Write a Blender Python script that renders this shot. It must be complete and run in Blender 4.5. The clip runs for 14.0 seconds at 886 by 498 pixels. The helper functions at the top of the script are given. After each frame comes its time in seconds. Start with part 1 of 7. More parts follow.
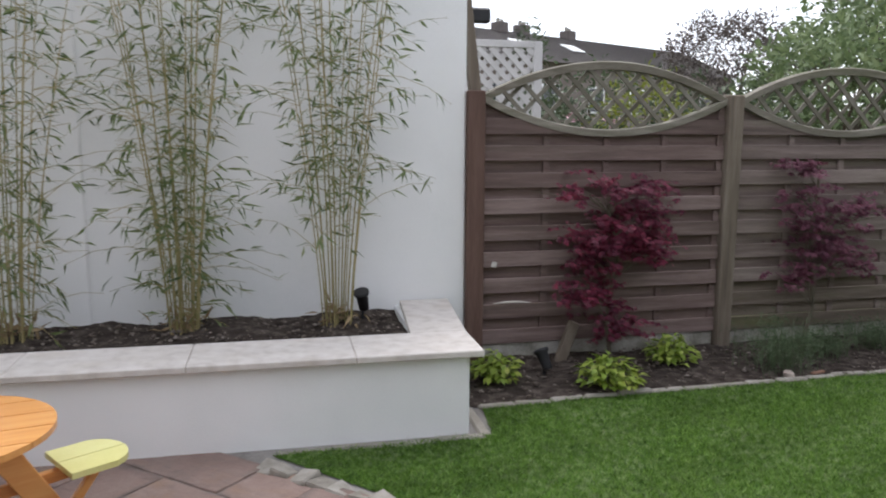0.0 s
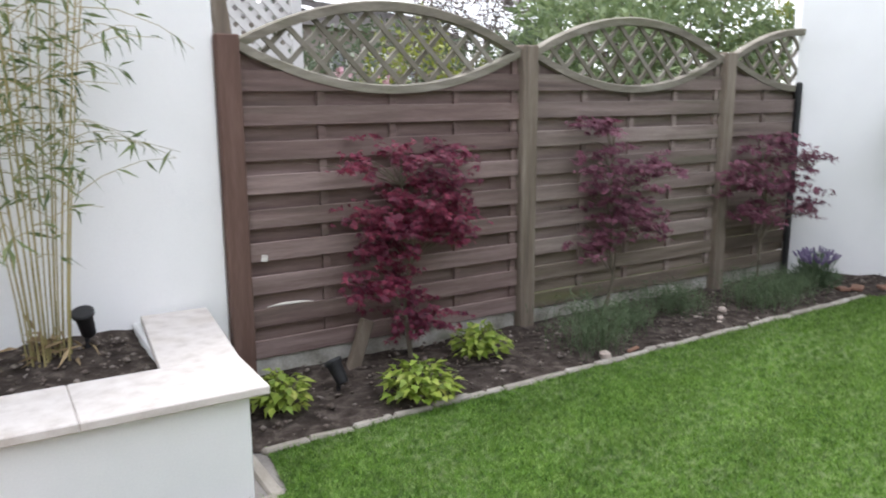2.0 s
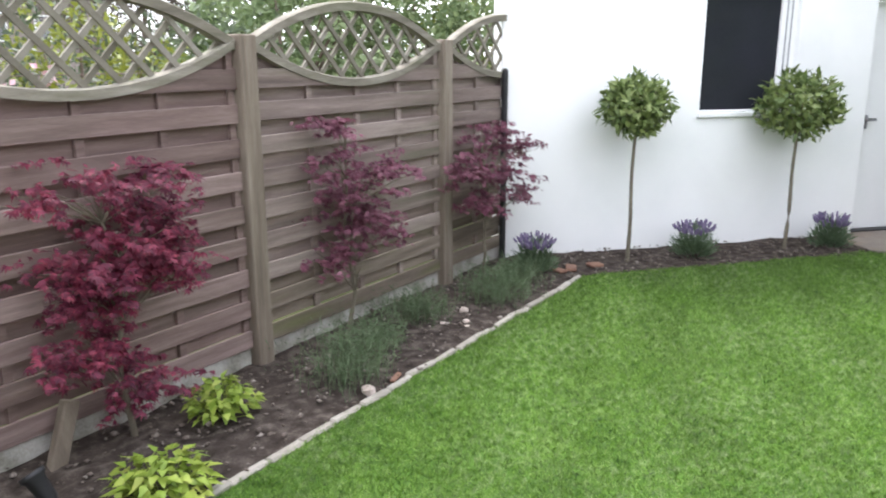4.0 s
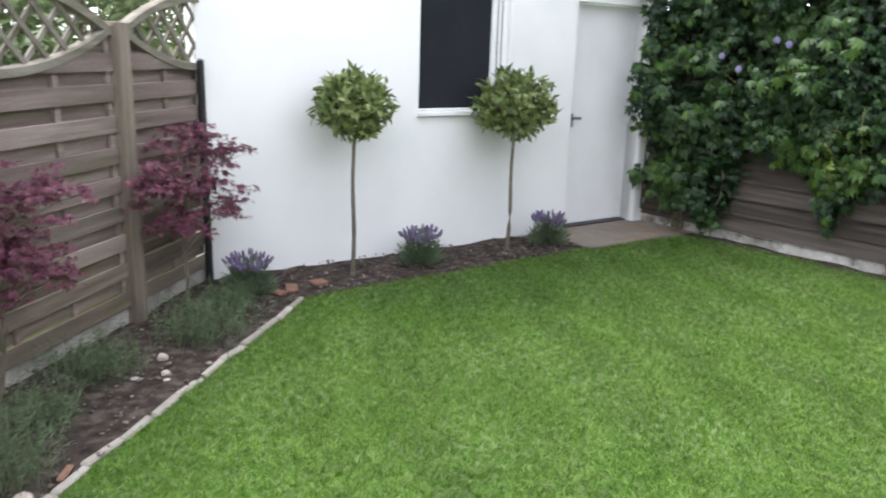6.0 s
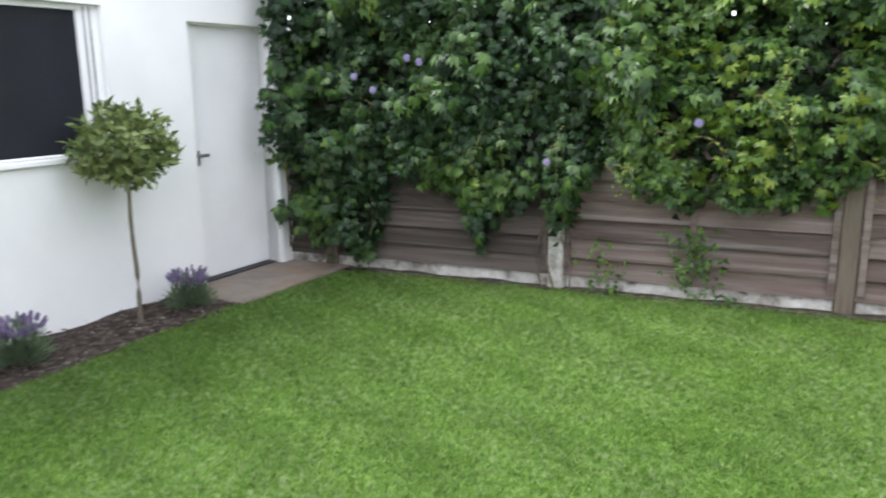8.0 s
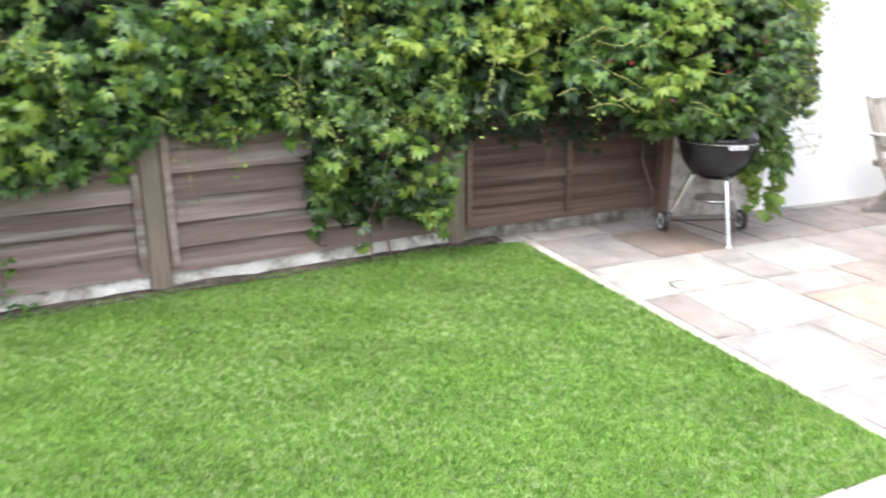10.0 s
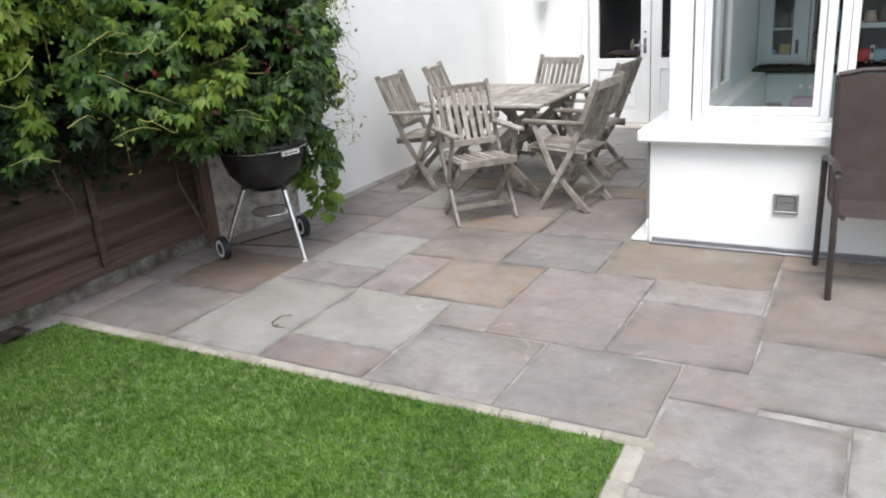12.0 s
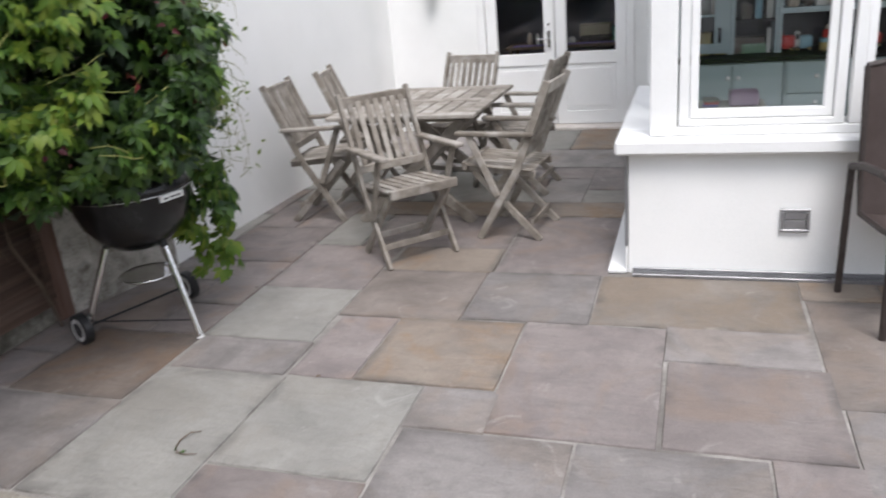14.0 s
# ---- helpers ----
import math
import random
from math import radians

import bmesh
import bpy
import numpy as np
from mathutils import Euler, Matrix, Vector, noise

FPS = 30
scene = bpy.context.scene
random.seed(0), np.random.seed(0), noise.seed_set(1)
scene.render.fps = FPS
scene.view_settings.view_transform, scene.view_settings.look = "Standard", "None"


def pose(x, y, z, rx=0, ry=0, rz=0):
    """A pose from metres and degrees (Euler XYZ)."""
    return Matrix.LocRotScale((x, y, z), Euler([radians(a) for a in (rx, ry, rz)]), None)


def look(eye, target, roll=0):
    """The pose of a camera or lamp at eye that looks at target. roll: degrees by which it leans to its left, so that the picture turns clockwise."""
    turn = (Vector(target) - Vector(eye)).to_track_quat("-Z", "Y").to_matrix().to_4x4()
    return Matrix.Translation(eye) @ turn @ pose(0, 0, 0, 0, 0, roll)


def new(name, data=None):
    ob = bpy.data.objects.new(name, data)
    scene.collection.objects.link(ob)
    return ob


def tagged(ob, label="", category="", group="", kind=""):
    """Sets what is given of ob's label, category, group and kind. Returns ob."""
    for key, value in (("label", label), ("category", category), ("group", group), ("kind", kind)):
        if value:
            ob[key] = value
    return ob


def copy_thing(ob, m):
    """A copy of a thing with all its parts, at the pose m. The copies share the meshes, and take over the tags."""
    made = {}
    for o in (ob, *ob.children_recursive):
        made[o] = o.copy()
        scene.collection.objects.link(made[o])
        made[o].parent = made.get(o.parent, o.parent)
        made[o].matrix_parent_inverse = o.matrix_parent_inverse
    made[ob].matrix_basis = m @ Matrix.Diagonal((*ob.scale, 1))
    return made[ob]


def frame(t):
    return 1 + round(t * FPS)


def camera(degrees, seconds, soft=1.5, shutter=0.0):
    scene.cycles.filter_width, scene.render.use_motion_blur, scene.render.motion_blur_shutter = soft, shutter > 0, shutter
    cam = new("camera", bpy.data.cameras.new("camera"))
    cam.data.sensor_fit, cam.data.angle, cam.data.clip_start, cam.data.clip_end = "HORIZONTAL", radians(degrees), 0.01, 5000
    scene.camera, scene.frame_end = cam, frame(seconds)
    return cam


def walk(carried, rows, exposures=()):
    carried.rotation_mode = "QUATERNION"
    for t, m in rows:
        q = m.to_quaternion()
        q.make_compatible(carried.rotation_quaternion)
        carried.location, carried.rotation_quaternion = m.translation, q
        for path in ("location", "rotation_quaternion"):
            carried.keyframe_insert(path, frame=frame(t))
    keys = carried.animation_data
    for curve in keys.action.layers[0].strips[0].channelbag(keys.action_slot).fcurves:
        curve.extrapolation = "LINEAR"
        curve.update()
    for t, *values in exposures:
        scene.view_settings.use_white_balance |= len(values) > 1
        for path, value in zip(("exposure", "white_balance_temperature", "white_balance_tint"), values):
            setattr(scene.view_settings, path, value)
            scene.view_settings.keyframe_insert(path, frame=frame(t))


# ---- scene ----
cam = camera(59.4, 14.0, soft=1.9, shutter=0.3)
# eye, target, roll
PATH = [
    (0, (0.737, 0.48, 1.471), (1.204, 2.401, 1.165), 0.3),
    (0.5, (0.804, 0.716, 1.441), (1.402, 2.593, 1.093), 0.5),
    (1, (0.896, 0.967, 1.425), (1.625, 2.794, 1.067), 0.2),
    (1.5, (0.944, 1.206, 1.401), (1.792, 2.976, 1.018), 1.1),
    (2, (0.92, 1.42, 1.421), (1.968, 3.078, 1.031), -0.3),
    (2.2, (0.903, 1.5, 1.427), (2.028, 3.098, 1.001), -1.3),
    (4.3, (1.149, 2.206, 1.608), (2.81, 3.178, 1.064), -0.3),
    (4.5, (1.185, 2.226, 1.595), (2.859, 3.139, 0.993), -0.5),
    (5, (1.368, 2.295, 1.597), (3.151, 2.997, 1.023), 1.6),
    (5.5, (1.576, 2.356, 1.608), (3.413, 2.942, 1.077), 2.5),
    (6, (1.755, 2.437, 1.62), (3.649, 2.839, 1.117), 1.8),
    (6.5, (1.916, 2.523, 1.648), (3.823, 2.69, 1.068), -0.6),
    (7, (2.127, 2.539, 1.623), (4.037, 2.518, 1.028), -0.3),
    (7.2, (2.235, 2.55, 1.621), (4.156, 2.455, 1.072), -0.7),
    (9.3, (2.996, 2.13, 1.54), (4.41, 0.811, 1.03), 1.1),
    (9.5, (3.073, 2.075, 1.546), (4.335, 0.625, 0.996), 1.1),
    (10, (3.459, 1.919, 1.594), (4.249, 0.177, 1.008), -0.4),
    (10.3, (3.57, 1.832, 1.599), (4.113, 0.007, 0.986), -2.0),
    (10.5, (3.645, 1.776, 1.598), (4.034, -0.08, 0.966), -1.7),
    (11, (3.757, 1.546, 1.58), (3.897, -0.354, 0.972), -2.9),
    (11.5, (3.865, 1.331, 1.578), (3.773, -0.563, 0.942), -1.8),
    (12, (4.005, 1.099, 1.6), (3.569, -0.743, 0.953), -4.3),
    (12.5, (4.058, 0.84, 1.566), (3.63, -1.016, 0.955), -3.7),
    (13, (4.066, 0.517, 1.566), (3.68, -1.337, 0.922), -2.0),
    (13.5, (4.118, 0.207, 1.548), (3.611, -1.612, 0.889), -3.2),
    (14, (4.117, -0.067, 1.551), (3.331, -1.777, 0.872), -5.1),
]
TINTS = ((0, 14), (10, 13), (11, 9.5), (12, 10.5), (13, 12), (14, 13.5))
EXPOSURES = [(t, s, 6450, float(np.interp(t, [a for a, _ in TINTS], [b for _, b in TINTS]))) for t, s in ((0, 0.1), (0.5, 0.24), (1, 0.44), (1.5, 0.64), (2.2, 0.88), (4.3, 1.4), (5, 1.43), (5.5, 1.31), (6, 1.13), (6.5, 0.98), (7.2, 0.93), (9.3, 1.86), (10, 1.83), (10.5, 1.5), (11, 1.08), (12, 0.53), (13, 0.22), (14, 0.26))]
walk(cam, [(t, look(eye, target, roll)) for t, eye, target, roll in PATH], EXPOSURES)

# ---- light: bright overcast sky ----
SUN_EL, SUN_AZ = 60, 18
world = bpy.data.worlds.new("sky")
scene.world = world
world.use_nodes = True
wn, wl = world.node_tree.nodes, world.node_tree.links
sky = wn.new("ShaderNodeTexSky")
sky.sky_type = "NISHITA"
sky.sun_disc = False
sky.sun_elevation, sky.sun_rotation = radians(SUN_EL), radians(SUN_AZ)
grey = wn.new("ShaderNodeHueSaturation")
grey.inputs["Saturation"].default_value = 0.4
wl.new(sky.outputs[0], grey.inputs["Color"])
veil = wn.new("ShaderNodeMix")
veil.data_type = "RGBA"
veil.inputs[0].default_value = 0.6
veil.inputs[7].default_value = (8.8, 9.3, 10.2, 1)
wl.new(grey.outputs[0], veil.inputs[6])
wl.new(veil.outputs[2], wn["Background"].inputs[0])
wn["Background"].inputs[1].default_value = 0.19
sun = new("sun", bpy.data.lights.new("sun", "SUN"))
sun.data.energy, sun.data.angle, sun.data.color = 2.5, radians(25), (1.0, 0.98, 0.95)
sun.matrix_world = look((0, 0, 0), (-math.sin(radians(SUN_AZ)) * math.cos(radians(SUN_EL)), -math.cos(radians(SUN_AZ)) * math.cos(radians(SUN_EL)), -math.sin(radians(SUN_EL))))


# area lamp added inside the bay's casements, topping up sky daylight in the room
lamp = bpy.data.lights.new("bay_fill", "AREA")
lamp.shape, lamp.size, lamp.size_y, lamp.energy, lamp.color = "RECTANGLE", 2.6, 1.25, 11.0, (0.9, 0.96, 1.0)
bay_lamp = new("bay_fill", lamp)
bay_lamp.matrix_world = look((0.7254 * 1.75 + 0.6884 * -1.13, -0.6884 * 1.75 + 0.7254 * -1.13, 1.45), (0.7254 * 1.75 + 0.6884 * -3.13, -0.6884 * 1.75 + 0.7254 * -3.13, 1.3))

# ---- materials ----
def material(name, colours, scale=6.0, rough=0.8, metal=0.0, bump=0.2, fine=80.0, stretch=(1, 1, 1), per_object=0.0, per_island=0.0,
             spec=0.4, coat=0.0, stain=None, stain_scale=1.2, stain_amount=0.5, translucent=0.0):
    """Colours blended by noise at two scales, in object space, with a fine relief."""
    m = bpy.data.materials.new(name)
    m.use_nodes = True
    n, l = m.node_tree.nodes, m.node_tree.links
    b = n["Principled BSDF"]
    b.inputs["Roughness"].default_value, b.inputs["Metallic"].default_value = rough, metal
    b.inputs["Specular IOR Level"].default_value = spec
    b.inputs["Coat Weight"].default_value = coat
    co = n.new("ShaderNodeTexCoord")
    mp = n.new("ShaderNodeMapping")
    mp.inputs["Scale"].default_value = stretch
    l.new(co.outputs["Object"], mp.inputs["Vector"])
    vec = mp.outputs[0]
    info = n.new("ShaderNodeObjectInfo")
    if per_object:
        off = n.new("ShaderNodeVectorMath")
        off.operation = "MULTIPLY_ADD"
        l.new(info.outputs["Random"], off.inputs[0])
        off.inputs[1].default_value = (37.0, 51.0, 23.0)
        l.new(vec, off.inputs[2])
        vec = off.outputs[0]
    big, small = n.new("ShaderNodeTexNoise"), n.new("ShaderNodeTexNoise")
    for node, s in ((big, scale), (small, fine)):
        node.inputs["Scale"].default_value = s
        node.inputs["Detail"].default_value = 4
        l.new(vec, node.inputs["Vector"])
    mix = n.new("ShaderNodeMath")
    mix.operation = "MULTIPLY_ADD"
    mix.inputs[1].default_value = 0.35
    l.new(small.outputs[0], mix.inputs[0])
    l.new(big.outputs[0], mix.inputs[2])
    fac = mix.outputs[0]
    shift = 0.175
    for amount, src in ((per_object, info.outputs["Random"]), (per_island, None)):
        if amount:
            if src is None:
                src = n.new("ShaderNodeNewGeometry").outputs["Random Per Island"]
            add = n.new("ShaderNodeMath")
            add.operation = "MULTIPLY_ADD"
            add.inputs[1].default_value = amount
            l.new(src, add.inputs[0])
            l.new(fac, add.inputs[2])
            fac = add.outputs[0]
            shift += amount / 2
    ramp = n.new("ShaderNodeValToRGB")
    e = ramp.color_ramp.elements
    spread = 0.24 + (per_object + per_island) * 0.5
    lo, hi = 0.5 + shift - spread, 0.5 + shift + spread
    top = 1.0
    if hi > 1:
        sc = n.new("ShaderNodeMath")
        sc.operation = "MULTIPLY"
        sc.inputs[1].default_value = 0.98 / hi
        l.new(fac, sc.inputs[0])
        fac, lo, hi = sc.outputs[0], lo * 0.98 / hi, 0.98
    while len(e) < len(colours):
        e.new(0.5)
    for i, c in enumerate(colours):
        e[i].position = lo + (hi - lo) * i / max(1, len(colours) - 1)
        e[i].color = (*c, 1)
    l.new(fac, ramp.inputs[0])
    out = ramp.outputs[0]
    if stain:
        sn = n.new("ShaderNodeTexNoise")
        sn.inputs["Scale"].default_value = stain_scale
        sn.inputs["Detail"].default_value = 6
        l.new(vec, sn.inputs["Vector"])
        sr = n.new("ShaderNodeMapRange")
        sr.inputs[1].default_value, sr.inputs[2].default_value = 0.52, 0.72
        sr.inputs[4].default_value = stain_amount
        l.new(sn.outputs[0], sr.inputs[0])
        sm = n.new("ShaderNodeMix")
        sm.data_type = "RGBA"
        l.new(sr.outputs[0], sm.inputs[0])
        l.new(out, sm.inputs[6])
        sm.inputs[7].default_value = (*stain, 1)
        out = sm.outputs[2]
    l.new(out, b.inputs["Base Color"])
    if bump:
        bp = n.new("ShaderNodeBump")
        bp.inputs["Strength"].default_value = bump
        bp.inputs["Distance"].default_value = 0.01
        l.new(mix.outputs[0], bp.inputs["Height"])
        l.new(bp.outputs[0], b.inputs["Normal"])
    if translucent:
        tr = n.new("ShaderNodeBsdfTranslucent")
        l.new(out, tr.inputs[0])
        mx = n.new("ShaderNodeMixShader")
        mx.inputs[0].default_value = translucent
        l.new(b.outputs[0], mx.inputs[1])
        l.new(tr.outputs[0], mx.inputs[2])
        l.new(mx.outputs[0], n["Material Output"].inputs[0])
    return m


def glass_material(name, tint=(0.95, 0.96, 0.96), rough=0.0):
    """A thin pane: clear with the mirror of a glass surface."""
    m = bpy.data.materials.new(name)
    m.use_nodes = True
    n, l = m.node_tree.nodes, m.node_tree.links
    clear, gloss, mx, fr = n.new("ShaderNodeBsdfTransparent"), n.new("ShaderNodeBsdfGlossy"), n.new("ShaderNodeMixShader"), n.new("ShaderNodeFresnel")
    clear.inputs[0].default_value = (*tint, 1)
    gloss.inputs["Roughness"].default_value = rough
    fr.inputs[0].default_value = 1.5
    l.new(fr.outputs[0], mx.inputs[0])
    l.new(clear.outputs[0], mx.inputs[1])
    l.new(gloss.outputs[0], mx.inputs[2])
    l.new(mx.outputs[0], n["Material Output"].inputs[0])
    return m


RENDER = material("white_render", [(0.76, 0.77, 0.755), (0.83, 0.83, 0.815), (0.86, 0.86, 0.845)], 1.3, 0.9, bump=0.12, fine=140, stain=(0.6, 0.6, 0.56), stain_scale=0.7, stain_amount=0.3)
PAINT = material("white_paint", [(0.78, 0.78, 0.77), (0.84, 0.84, 0.83)], 3, 0.45, bump=0.03, fine=60)
CONCRETE = material("weathered_concrete", [(0.18, 0.17, 0.14), (0.34, 0.325, 0.285), (0.5, 0.48, 0.44)], 7, 0.95, bump=0.8, fine=90, stain=(0.13, 0.125, 0.085), stain_scale=6, stain_amount=0.7)
LIMEWASH = material("flaking_white_concrete", [(0.2, 0.18, 0.15), (0.46, 0.44, 0.4), (0.64, 0.62, 0.58)], 8, 0.95, bump=0.9, fine=60, stain=(0.1, 0.085, 0.06), stain_scale=9, stain_amount=0.9)
COPING = material("cream_stone_coping", [(0.5, 0.455, 0.41), (0.6, 0.555, 0.51), (0.66, 0.62, 0.575)], 14, 0.85, bump=0.25, fine=160, stain=(0.5, 0.43, 0.34), stain_scale=5, stain_amount=0.25)
SOIL = material("dark_garden_soil", [(0.022, 0.017, 0.014), (0.052, 0.041, 0.034), (0.12, 0.1, 0.085)], 14, 1.0, bump=1.0, fine=120, spec=0.1)
EARTH = material("bare_ground", [(0.05, 0.07, 0.025), (0.09, 0.1, 0.04)], 2, 1.0, bump=0.4, fine=40, spec=0.1)
FENCE_WOOD = material("weathered_brown_fence_wood", [(0.105, 0.078, 0.067), (0.215, 0.167, 0.145), (0.37, 0.308, 0.272)], 5, 0.85, bump=0.45, fine=60, stretch=(0.35, 3, 5), per_object=0.35, stain=(0.1, 0.105, 0.06), stain_scale=2.6, stain_amount=0.5)
POST_WOOD = material("weathered_post_wood", [(0.085, 0.066, 0.048), (0.17, 0.137, 0.104), (0.28, 0.24, 0.19)], 5, 0.85, bump=0.45, fine=50, stretch=(4, 4, 0.3), per_object=0.3)
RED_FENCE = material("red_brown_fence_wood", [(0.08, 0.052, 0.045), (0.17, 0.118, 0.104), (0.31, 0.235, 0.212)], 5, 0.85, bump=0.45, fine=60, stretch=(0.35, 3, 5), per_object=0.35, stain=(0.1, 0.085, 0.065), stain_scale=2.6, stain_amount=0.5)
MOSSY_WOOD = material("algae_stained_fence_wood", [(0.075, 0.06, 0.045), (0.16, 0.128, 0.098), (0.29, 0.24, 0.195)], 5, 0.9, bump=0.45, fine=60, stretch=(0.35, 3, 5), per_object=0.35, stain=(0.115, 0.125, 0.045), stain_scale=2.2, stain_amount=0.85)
RED_POST = material("red_brown_post_wood", [(0.062, 0.035, 0.026), (0.125, 0.073, 0.056), (0.2, 0.13, 0.105)], 5, 0.85, bump=0.45, fine=50, stretch=(4, 4, 0.3), per_object=0.3)
LATTICE_WOOD = material("dull_lattice_wood", [(0.085, 0.075, 0.054), (0.17, 0.155, 0.12), (0.28, 0.26, 0.22)], 6, 0.85, bump=0.35, fine=70, per_object=0.6)
TRELLIS_WOOD = material("greyed_trellis_wood", [(0.1, 0.088, 0.065), (0.2, 0.18, 0.142), (0.32, 0.295, 0.245)], 7, 0.85, bump=0.4, fine=70, stretch=(0.5, 3, 3), per_object=0.25, stain=(0.11, 0.115, 0.06), stain_scale=4, stain_amount=0.6)
LAP_WOOD = material("faded_lap_board_wood", [(0.05, 0.035, 0.029), (0.13, 0.094, 0.079), (0.25, 0.197, 0.172)], 5, 0.85, bump=0.7, fine=45, stretch=(0.22, 3, 5), per_object=0.7, stain=(0.34, 0.32, 0.295), stain_scale=3.4, stain_amount=0.5)
DARK_LAP = material("dark_stained_lap_board_wood", [(0.03, 0.023, 0.018), (0.072, 0.056, 0.046), (0.135, 0.112, 0.096)], 5, 0.85, bump=0.7, fine=45, stretch=(0.22, 3, 7), per_object=0.5, stain=(0.17, 0.145, 0.125), stain_scale=3.4, stain_amount=0.4)
# red-brown boards, coloured darker to hold the shade under the creeper
RED_LAP = material("shaded_red_brown_lap_wood", [(0.034, 0.021, 0.015), (0.086, 0.053, 0.039), (0.157, 0.107, 0.083)], 5, 0.85, bump=0.7, fine=45, stretch=(0.22, 3, 7), per_object=0.5, stain=(0.18, 0.14, 0.115), stain_scale=3.4, stain_amount=0.4)
GRIMY = material("grimy_mossy_concrete", [(0.05, 0.045, 0.035), (0.13, 0.12, 0.1), (0.27, 0.26, 0.23)], 9, 0.95, bump=0.9, fine=70, stain=(0.05, 0.05, 0.03), stain_scale=7, stain_amount=0.8)
TEAK = material("silvered_teak", [(0.1, 0.083, 0.065), (0.24, 0.212, 0.18), (0.42, 0.39, 0.352)], 11, 0.8, bump=0.5, fine=90, stretch=(1, 1, 1), per_object=0.45, stain=(0.5, 0.48, 0.45), stain_scale=7, stain_amount=0.45)
VARNISH = material("orange_varnished_pine", [(0.5, 0.2, 0.05), (0.68, 0.31, 0.09), (0.75, 0.4, 0.14)], 4, 0.35, bump=0.08, fine=30, stretch=(0.4, 6, 4), per_object=0.2, coat=0.4)
LIME_PAINT = material("lime_painted_wood", [(0.66, 0.63, 0.24), (0.75, 0.73, 0.34)], 5, 0.5, bump=0.08, per_object=0.1)
KERB = material("pale_stone_setts", [(0.19, 0.17, 0.14), (0.3, 0.275, 0.235), (0.4, 0.375, 0.33)], 9, 0.9, bump=0.4, fine=90, per_object=0.3, stain=(0.2, 0.18, 0.14), stain_scale=6, stain_amount=0.5)
GROUT = material("pale_mortar", [(0.15, 0.137, 0.124), (0.34, 0.32, 0.295)], 5, 0.95, bump=0.3, stain=(0.11, 0.1, 0.09), stain_scale=1.7, stain_amount=0.95)


def slab_material(name, colours, dirt, rust, rust_amount):
    """Riven sandstone: cloudy tone, bedding streaks, sharp-edged mineral patches, pale smears and speckle, each slab with its own."""
    m = bpy.data.materials.new(name)
    m.use_nodes = True
    n, l = m.node_tree.nodes, m.node_tree.links
    b = n["Principled BSDF"]
    b.inputs["Roughness"].default_value = 0.72
    b.inputs["Specular IOR Level"].default_value = 0.4
    co, info = n.new("ShaderNodeTexCoord"), n.new("ShaderNodeObjectInfo")
    off = n.new("ShaderNodeVectorMath")
    off.operation = "MULTIPLY_ADD"
    l.new(info.outputs["Random"], off.inputs[0])
    off.inputs[1].default_value = (37.0, 51.0, 23.0)
    l.new(co.outputs["Object"], off.inputs[2])

    def cloud(scale, detail, distort, lo, hi, amount=1.0, stretch=None, shift=0.0):
        node = n.new("ShaderNodeTexNoise")
        node.inputs["Scale"].default_value, node.inputs["Detail"].default_value = scale, detail
        node.inputs["Distortion"].default_value, node.inputs["Roughness"].default_value = distort, 0.62
        mp = n.new("ShaderNodeMapping")
        mp.inputs["Location"].default_value = (shift, shift * 0.7, 0)
        mp.inputs["Scale"].default_value = stretch or (1, 1, 1)
        l.new(off.outputs[0], mp.inputs["Vector"])
        l.new(mp.outputs[0], node.inputs["Vector"])
        r = n.new("ShaderNodeMapRange")
        r.inputs[1].default_value, r.inputs[2].default_value, r.inputs[4].default_value = lo, hi, amount
        l.new(node.outputs[0], r.inputs[0])
        return r.outputs[0]

    def blend(fac, a, colour, kind="MIX"):
        x = n.new("ShaderNodeMix")
        x.data_type, x.blend_type = "RGBA", kind
        l.new(fac, x.inputs[0])
        l.new(a, x.inputs[6])
        x.inputs[7].default_value = (*colour, 1)
        return x.outputs[2]
    tone = cloud(3.2, 9, 0.4, 0.3, 0.7)
    ramp = n.new("ShaderNodeValToRGB")
    e = ramp.color_ramp.elements
    e.new(0.5)
    for q, c, p in zip(e, colours, (0.0, 0.5, 1.0)):
        q.color, q.position = (*c, 1), p
    l.new(tone, ramp.inputs[0])
    out = blend(cloud(4, 8, 0.3, 0.5, 0.8, 0.35, (1.0, 5, 1), 5), ramp.outputs[0], dirt)
    out = blend(cloud(1.9, 7, 0.8, 0.5, 0.6, rust_amount * 1.25, None, 11), out, rust)
    out = blend(cloud(2.4, 10, 0.5, 0.54, 0.72, 0.6, None, 23), out, dirt)
    out = blend(cloud(5.5, 10, 0.9, 0.63, 0.7, 0.38, None, 31), out, (0.42, 0.4, 0.37))
    out = blend(cloud(16, 9, 0.7, 0.52, 0.7, 0.28, None, 51), out, dirt)
    out = blend(cloud(130, 3, 0, 0.35, 0.75, 0.36, None, 3), out, (0.5, 0.5, 0.5), "MULTIPLY")
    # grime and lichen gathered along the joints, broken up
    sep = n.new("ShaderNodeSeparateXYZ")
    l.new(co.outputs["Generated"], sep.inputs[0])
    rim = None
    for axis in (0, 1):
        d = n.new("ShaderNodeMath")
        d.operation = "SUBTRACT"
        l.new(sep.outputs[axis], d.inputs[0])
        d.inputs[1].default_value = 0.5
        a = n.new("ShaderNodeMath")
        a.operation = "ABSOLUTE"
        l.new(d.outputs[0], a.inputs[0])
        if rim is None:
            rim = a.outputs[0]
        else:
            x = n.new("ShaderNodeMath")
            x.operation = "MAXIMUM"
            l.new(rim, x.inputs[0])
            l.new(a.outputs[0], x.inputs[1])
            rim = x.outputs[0]
